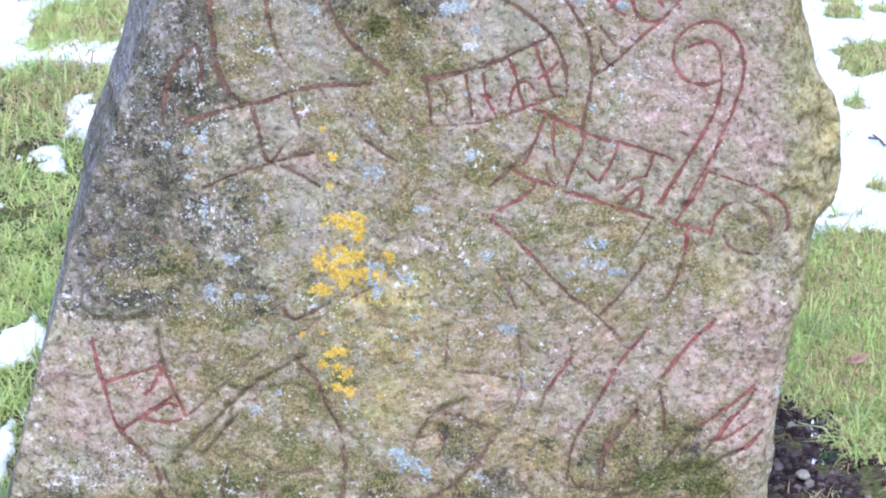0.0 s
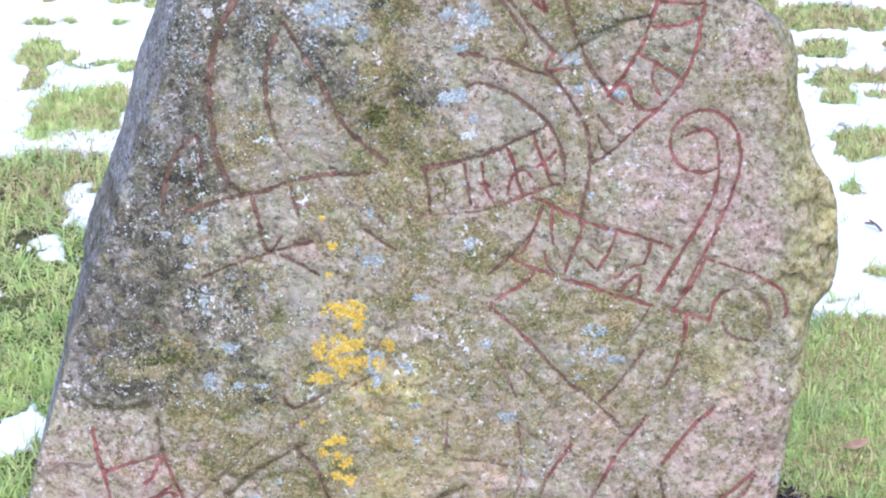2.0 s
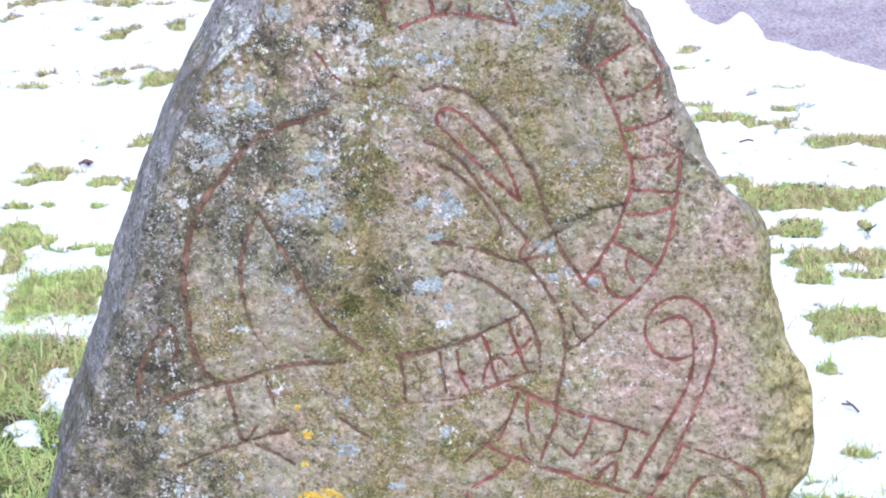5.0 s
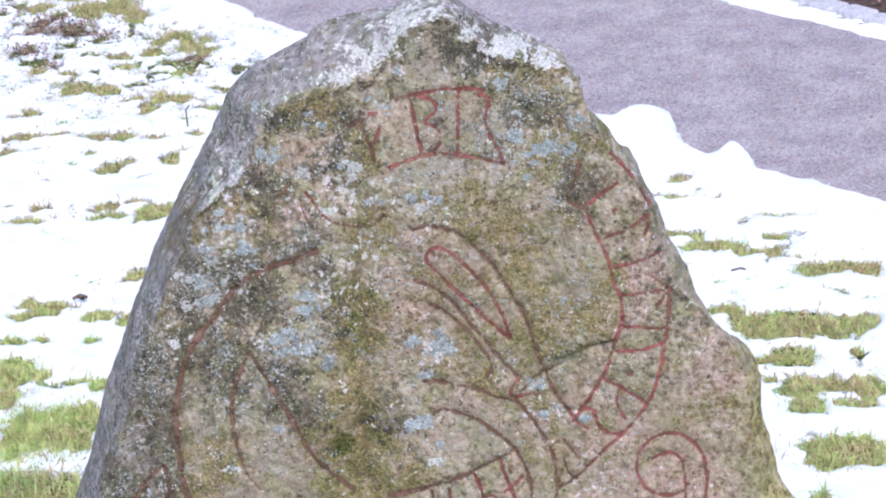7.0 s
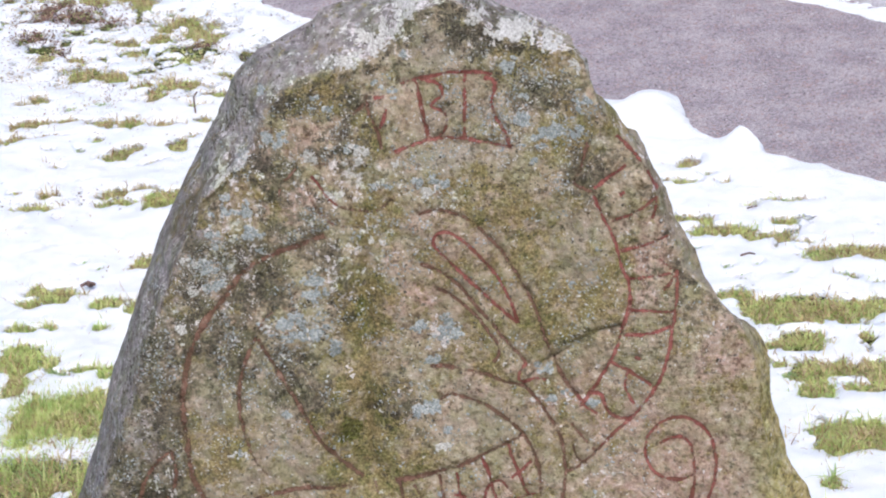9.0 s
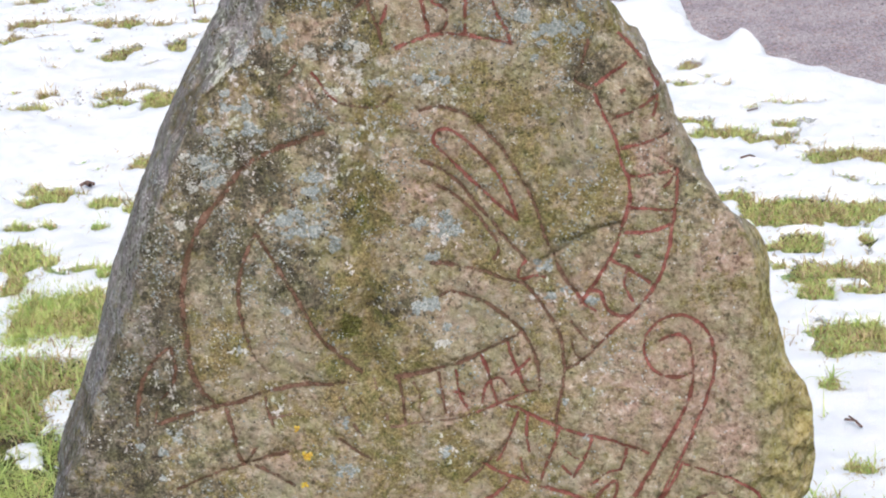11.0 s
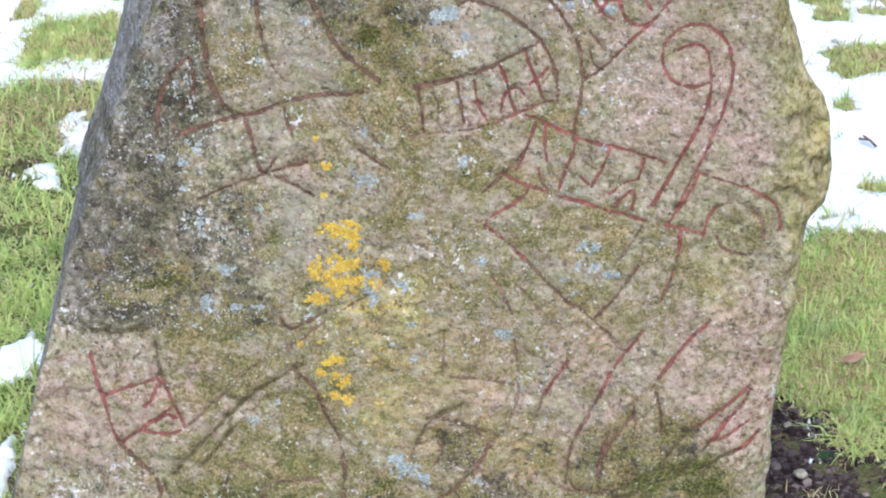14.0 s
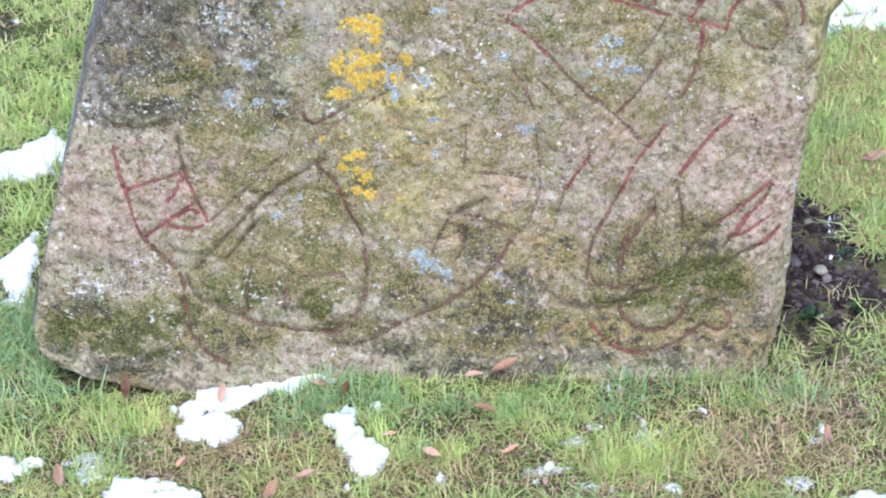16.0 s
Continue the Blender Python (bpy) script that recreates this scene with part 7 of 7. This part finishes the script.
# bare soil and dead straw in the turf, in metres: x, y, half widths
BARE = [(-0.58, 3.23, 0.06, 0.04), (0.0, 3.37, 0.06, 0.02), (0.41, 3.16, 0.08, 0.04), (0.24, 3.3, 0.05, 0.02), (0.42, 3.36, 0.07, 0.03), (0.08, 3.18, 0.06, 0.02), (-0.67, 3.29, 0.06, 0.02), (0.52, 3.28, 0.06, 0.06), (0.13, 3.1, 0.05, 0.03), (-0.3, 3.24, 0.03, 0.02), (0.53, 3.31, 0.05, 0.03), (0.60, 3.24, 0.06, 0.04), (0.47, 3.20, 0.05, 0.025), (0.36, 3.23, 0.03, 0.015), (0.62, 3.33, 0.05, 0.03), (0.43, 3.10, 0.05, 0.03), (0.56, 3.10, 0.05, 0.03), (0.22, 3.06, 0.05, 0.025), (-0.53, 3.17, 0.05, 0.02), (-0.42, 3.235, 0.07, 0.02), (-0.62, 3.26, 0.04, 0.015), (-0.12, 3.27, 0.03, 0.015), (-0.30, 3.10, 0.05, 0.02), (0.02, 3.09, 0.04, 0.02), (-0.62, 3.42, 0.05, 0.02), (0.30, 3.32, 0.03, 0.012)]
STRAWY = [(-0.4, 3.21, 0.11, 0.06), (-0.52, 3.31, 0.06, 0.03), (-0.2, 3.15, 0.08, 0.04), (0.36, 3.12, 0.13, 0.07), (-0.28, 3.32, 0.06, 0.03), (0.54, 3.19, 0.07, 0.09), (-0.03, 3.13, 0.05, 0.04)]
LUSH_TURF = [(-0.14, 3.39, 0.09, 0.05), (-0.57, 3.32, 0.12, 0.05), (0.31, 3.38, 0.09, 0.03), (0.13, 3.39, 0.08, 0.03), (0.05, 3.26, 0.11, 0.04), (-0.68, 3.18, 0.08, 0.04), (-0.09, 3.2, 0.08, 0.04), (0.25, 3.15, 0.1, 0.05), (0.148, 3.358, 0.035, 0.015), (0.177, 3.363, 0.035, 0.015), (0.392, 3.359, 0.035, 0.015), (0.370, 3.338, 0.035, 0.015), (0.421, 3.325, 0.035, 0.015), (-0.033, 3.382, 0.035, 0.015), (-0.273, 3.373, 0.035, 0.015)]
build_grass("lawn_grass", "short damp green turf in front of the stone", 56000, -1.1, 1.1, 2.3, 3.75, 0.032, 0.0022, 111, -0.04, lying=1.4, avoid=BARE)
build_grass("grass_clumps", "clumps of bright green grass in front of the stone", 38000, -1.1, 1.1, 2.3, 3.7, 0.066, 0.0023, 113, -0.10, lying=1.3, clumps=12, avoid=BARE + STRAWY)
build_grass("grass_tufts", "lush bright green grass in front of the stone", 9000, 0, 0, 0, 0, 0.062, 0.0021, 114, 0.1, lying=1.25, spots=LUSH_TURF, spread=0.7)
build_grass("dead_grass", "pale dead straws lying on the turf", 24000, -1.1, 1.1, 2.3, 3.75, 0.046, 0.0016, 117, 0.3, lying=1.35, material=STRAW, lift=0.006)
build_grass("dead_grass", "patches of pale dead straw in the turf", 2600, 0, 0, 0, 0, 0.050, 0.0016, 119, 0.9, lying=1.4, material=STRAW, spots=STRAWY, spread=0.9, lift=0.006)
build_grass("grass_clumps", "longer dark green tufts of grass at the foot of the stone", 2400, -0.34, 0.12, 3.27, 3.385, 0.066, 0.0022, 115, 0.0, lying=0.7, clumps=9, material=DEEP_GREEN)
build_grass("grass_clumps", "dark green grass at the foot of the stone", 1100, 0.12, 0.56, 3.24, 3.345, 0.066, 0.0022, 116, 0.0, lying=0.7, clumps=9, material=DEEP_GREEN)
build_grass("grass_clumps", "long green grass beside the corner of the stone", 1700, -0.92, -0.66, 3.34, 3.66, 0.12, 0.0026, 118, 0.1, lying=1.2, clumps=9, material=DEEP_GREEN)
build_grass("lawn_grass", "short pale green turf behind the stone", 64000, -1.45, -0.40, 3.6, 5.9, 0.038, 0.0034, 121, 0.0, lying=1.25, material=WINTRY)
build_grass("grass_clumps", "clumps of green grass behind the stone", 30000, -1.45, -0.40, 3.6, 5.9, 0.080, 0.0030, 123, -0.02, lying=1.2, clumps=14)
build_grass("lawn_grass", "short pale green turf beside the stone", 58000, 0.40, 1.4, 3.6, 5.3, 0.038, 0.0034, 125, 0.0, lying=1.25, material=WINTRY)
build_grass("grass_clumps", "clumps of green grass beside the stone", 28000, 0.40, 1.4, 3.6, 5.3, 0.082, 0.0030, 127, -0.02, lying=1.2, clumps=14)
build_grass("dead_grass", "pale dead straws lying on the lawn", 10000, -1.45, 1.4, 3.6, 5.6, 0.055, 0.0018, 129, 0.3, lying=1.4, material=STRAW, lift=0.008)
build_grass("grass_tips", "blades of grass standing up through the snow patches", 6000, -1.1, 1.1, 2.9, 4.4, 0.042, 0.0020, 149, 0.0, 9.0, lying=0.9, lift=0.004)
build_grass("leaf_litter", "brown bits of rotten leaves on the turf", 5000, -1.1, 1.1, 2.5, 3.7, 0.010, 0.0045, 147, 0.1, lying=1.6, material=LITTER, lift=0.010)
build_grass("leaf_litter", "brown bits of rotten leaves on bare soil", 1500, 0, 0, 0, 0, 0.014, 0.006, 148, 0.9, lying=1.5, material=LITTER, lift=0.006, spots=BARE, spread=0.7)
build_grass("leaf_litter", "reddish brown leaf litter in the thin snow", 8500, 0, 0, 0, 0, 0.013, 0.006, 151, 0.9, 9.0, lying=1.4, material=RUSSET, lift=0.018, spots=BROWN_FAR, spread=1.0)
build_grass("leaf_litter", "dark bits of leaves and moss on the snow", 2000, 0, 0, 0, 0, 0.012, 0.004, 152, 0.9, 9.0, lying=1.4, material=DEEP_GREEN, lift=0.014, spots=DARK_BITS, spread=0.6)
build_grass("grass_tufts", "pale green tufts of grass between the snow beside the stone", 42000, 0, 0, 0, 0, 0.030, 0.0034, 153, 0.9, 9.0, lying=1.15, material=WINTRY, spots=TUFTS_SIDE + TUFTS_RIGHT + TUFTS_EDGE[2:8], spread=0.72, lift=0.004)
build_grass("grass_tufts", "yellowish grass tufts showing through the snow", 36000, 0, 0, 0, 0, 0.018, 0.0042, 131, 0.9, 9.0, lying=2.0, material=WINTRY, spots=TUFTS_FAR + TUFTS_MID, spread=0.74, lift=0.006)
build_grass("grass_tufts", "green grass tufts in the snow behind the stone", 34000, 0, 0, 0, 0, 0.034, 0.0034, 132, 0.9, 9.0, lying=1.1, material=WINTRY, spots=TUFTS_NEAR + TUFTS_EDGE[:2], spread=0.62, lift=0.004)
build_grass("dead_grass", "brown dead straws among the tufts in the snow", 18000, 0, 0, 0, 0, 0.034, 0.0030, 133, 0.9, 9.0, lying=1.3, material=STRAW, spots=TUFTS, spread=0.8, lift=0.012)
build_grass("grass_tips", "pale green grass in the thin snow further back", 44000, -1.9, 0.2, 7.6, 9.9, 0.018, 0.0040, 136, 0.1, 0.60, lying=2.2, lift=0.006, material=WINTRY)
build_grass("leaf_litter", "brown and olive crumbs of leaves strewn on the snow", 9000, -1.9, 0.3, 6.9, 9.7, 0.013, 0.005, 138, -0.22, 9.0, lying=2.2, lift=0.022, material=RUSSET)
build_grass("grass_tips", "tips of grass poking out of the snow", 40000, -1.9, 0.3, 6.2, 9.6, 0.016, 0.0036, 135, -0.20, 9.0, lying=2.0, lift=0.018, material=STRAW)
build_grass("lawn_grass", "short winter turf of the lawn round the stone", 60000, -4.2, 4.4, -1.2, 7.2, 0.048, 0.0095, 141, 0.15, lying=1.0, spread=9.0, bare=True)


# ---------------------------------------------------------------- small things on the ground
def leaf_mesh(seed):
    rng = random.Random(seed)
    n, bm = 9, bmesh.new()
    curl, twist, half = rng.uniform(0.1, 0.5), rng.uniform(-0.8, 0.8), rng.uniform(0.17, 0.27)
    fold = rng.uniform(0.1, 0.8)
    rows = []
    for i in range(n + 1):
        s = i / n
        w = half * math.sin(math.pi * min(1.0, s * 1.02)) ** 0.75 * (1.15 - 0.35 * s) + 0.004
        row = []
        for q in (-1, -0.5, 0, 0.5, 1):
            z = 0.04 * abs(q) * w * 2 + curl * (s - 0.45) ** 2 + twist * q * w * (s - 0.5)
            z += 0.05 * noise.noise(Vector((4 * s, 3 * q * w, seed * 3.7))) + fold * abs(q) ** 1.3 * w
            row.append(bm.verts.new((s - 0.5, q * w * (1 - 0.5 * fold) * (1 + 0.16 * rng.uniform(-1, 1)), z)))
        rows.append(row)
    for i in range(n):
        for j in range(4):
            bm.faces.new((rows[i][j], rows[i + 1][j], rows[i + 1][j + 1], rows[i][j + 1]))
    bmesh.ops.solidify(bm, geom=bm.faces[:], thickness=0.006)
    stalk = [bm.verts.new((-0.5 - 0.06 * k, 0.01 * math.sin(k) + dy, 0.05 + 0.02 * k + dz)) for k in range(4) for dy, dz in ((-0.008, 0), (0.008, 0), (0, 0.012))]
    for k in range(3):
        for j in range(3):
            bm.faces.new((stalk[3 * k + j], stalk[3 * k + (j + 1) % 3], stalk[3 * k + 3 + (j + 1) % 3], stalk[3 * k + 3 + j]))
    me = bpy.data.meshes.new("fallen_leaf")
    bm.to_mesh(me)
    bm.free()
    me.materials.append(LEAF)
    return me


LEAF_SHAPES = [leaf_mesh(k) for k in range(7)]
# x, y, length, turn, tilt
LEAVES = [(-0.597, 3.374, 0.042, 85, 60), (-0.432, 3.343, 0.038, 80, 45), (0.045, 3.339, 0.052, 25, 25), (0.01, 3.247, 0.042, -25, 12), (-0.081, 3.148, 0.04, -35, 10),
          (-0.149, 3.198, 0.026, 10, 10), (0.046, 3.145, 0.036, 30, 12), (-0.342, 3.089, 0.042, 60, 30), (-0.688, 3.144, 0.042, 100, 35), (-0.266, 3.333, 0.034, -20, 15),
          (-0.006, 3.325, 0.034, 5, 15), (-0.489, 3.166, 0.03, 45, 20), (0.557, 3.133, 0.04, 75, 20), (-0.288, 3.112, 0.038, 20, 15), (0.767, 3.949, 0.058, 15, 18),
          (-0.222, 3.314, 0.03, 70, 30), (0.418, 3.4, 0.034, 75, 40)]
for k, (x, y, size, turn, tilt) in enumerate(LEAVES):
    ob = new("fallen_leaf", LEAF_SHAPES[k % 7])
    z = float(ground_z(np.array([x]), np.array([y]))[0]) + 0.036
    ob.matrix_basis = pose(x, y, z, tilt * 0.8, 0, 0) @ pose(0, 0, 0, 0, 0, turn) @ Matrix.Diagonal((size, size, size, 1))
    tagged(ob, "curled reddish brown fallen leaf lying on the grass", "leaf", group="fallen leaves on the grass")


def pebble(x, y, size, seed):
    bm = bmesh.new()
    bmesh.ops.create_icosphere(bm, subdivisions=3, radius=size)
    for v in bm.verts:
        d = 1 + 0.25 * noise.noise(v.co * (1.2 / size) + Vector((seed, 0, 0)))
        v.co = Vector((v.co.x * d * 1.15, v.co.y * d, v.co.z * d * 0.7))
    me = bpy.data.meshes.new("pebble")
    bm.to_mesh(me)
    bm.free()
    me.materials.append(PEBBLE)
    for f in me.polygons:
        f.use_smooth = True
    ob = new("pebble", me)
    ob.location = (x, y, float(ground_z(np.array([x]), np.array([y]))[0]) + 0.018)
    tagged(ob, "small pale rounded pebble lying in the dark soil", "pebble", group="pebbles in the soil")


for k, (x, y, size) in enumerate([(0.616, 3.600, 0.011), (0.647, 3.468, 0.006), (0.59, 3.441, 0.006), (0.575, 3.70, 0.004)]):
    pebble(x, y, size, k * 3.1)


def weed(x, y, size, seed):
    rng = random.Random(seed)
    z = float(ground_z(np.array([x]), np.array([y]))[0])
    plant = new("weed")
    plant.matrix_basis = Matrix.Translation((x, y, z))
    tagged(plant, "small low weed with broad grey-green leaves", "weed", group="weeds beside the soil")
    for k in range(6):
        bm, rows = bmesh.new(), []
        for i in range(6):
            s = i / 5
            w = 0.30 * math.sin(math.pi * (0.12 + 0.88 * s)) ** 0.8 * size
            rows.append([bm.verts.new((s * size, q * w, size * (0.35 * math.sin(s * 2.2) + 0.12 * abs(q)))) for q in (-1, -0.4, 0.4, 1)])
        for i in range(5):
            for j in range(3):
                bm.faces.new((rows[i][j], rows[i + 1][j], rows[i + 1][j + 1], rows[i][j + 1]))
        bmesh.ops.solidify(bm, geom=bm.faces[:], thickness=0.0006)
        me = bpy.data.meshes.new("leaf")
        bm.to_mesh(me)
        bm.free()
        me.materials.append(WEED)
        for f in me.polygons:
            f.use_smooth = True
        ob = new("leaf", me)
        child(ob, plant)
        ob.matrix_basis = pose(x, y, z + 0.012, rng.uniform(-15, 15), rng.uniform(-30, 5), 60 * k + rng.uniform(-20, 20))


weed(0.575, 3.44, 0.026, 1)
weed(0.655, 3.46, 0.020, 2)
weed(0.67, 3.66, 0.018, 3)


def twig(points, thick):
    cu = bpy.data.curves.new("twig", "CURVE")
    cu.dimensions, cu.bevel_depth, cu.bevel_resolution = "3D", thick, 2
    sp = cu.splines.new("POLY")
    sp.points.add(len(points) - 1)
    for q, (x, y, z) in zip(sp.points, points):
        q.co = (x, y, z, 1)
    cu.materials.append(TWIG)
    tagged(new("twig", cu), "thin dark brown twig lying on the snow", "twig", group="twigs and litter on the snow")


TWIG = speckled("twig_bark", (0.10, 0.065, 0.055), (0.22, 0.15, 0.13), 150)
twig([(0.925, 4.80, 0.03), (0.945, 4.785, 0.034), (0.955, 4.765, 0.028)], 0.003)
twig([(0.935, 4.805, 0.034), (0.945, 4.785, 0.034)], 0.002)
twig([(-0.875, 6.33, 0.026), (-0.855, 6.335, 0.034), (-0.835, 6.33, 0.028)], 0.005)
twig([(-0.86, 6.345, 0.026), (-0.845, 6.32, 0.03)], 0.006)
twig([(-0.64, 7.70, 0.01), (-0.642, 7.705, 0.07), (-0.63, 7.71, 0.085)], 0.003)
twig([(0.905, 6.27, 0.026), (0.93, 6.275, 0.03), (0.945, 6.27, 0.026)], 0.003)
twig([(0.97, 6.60, 0.026), (1.0, 6.605, 0.03)], 0.0025)
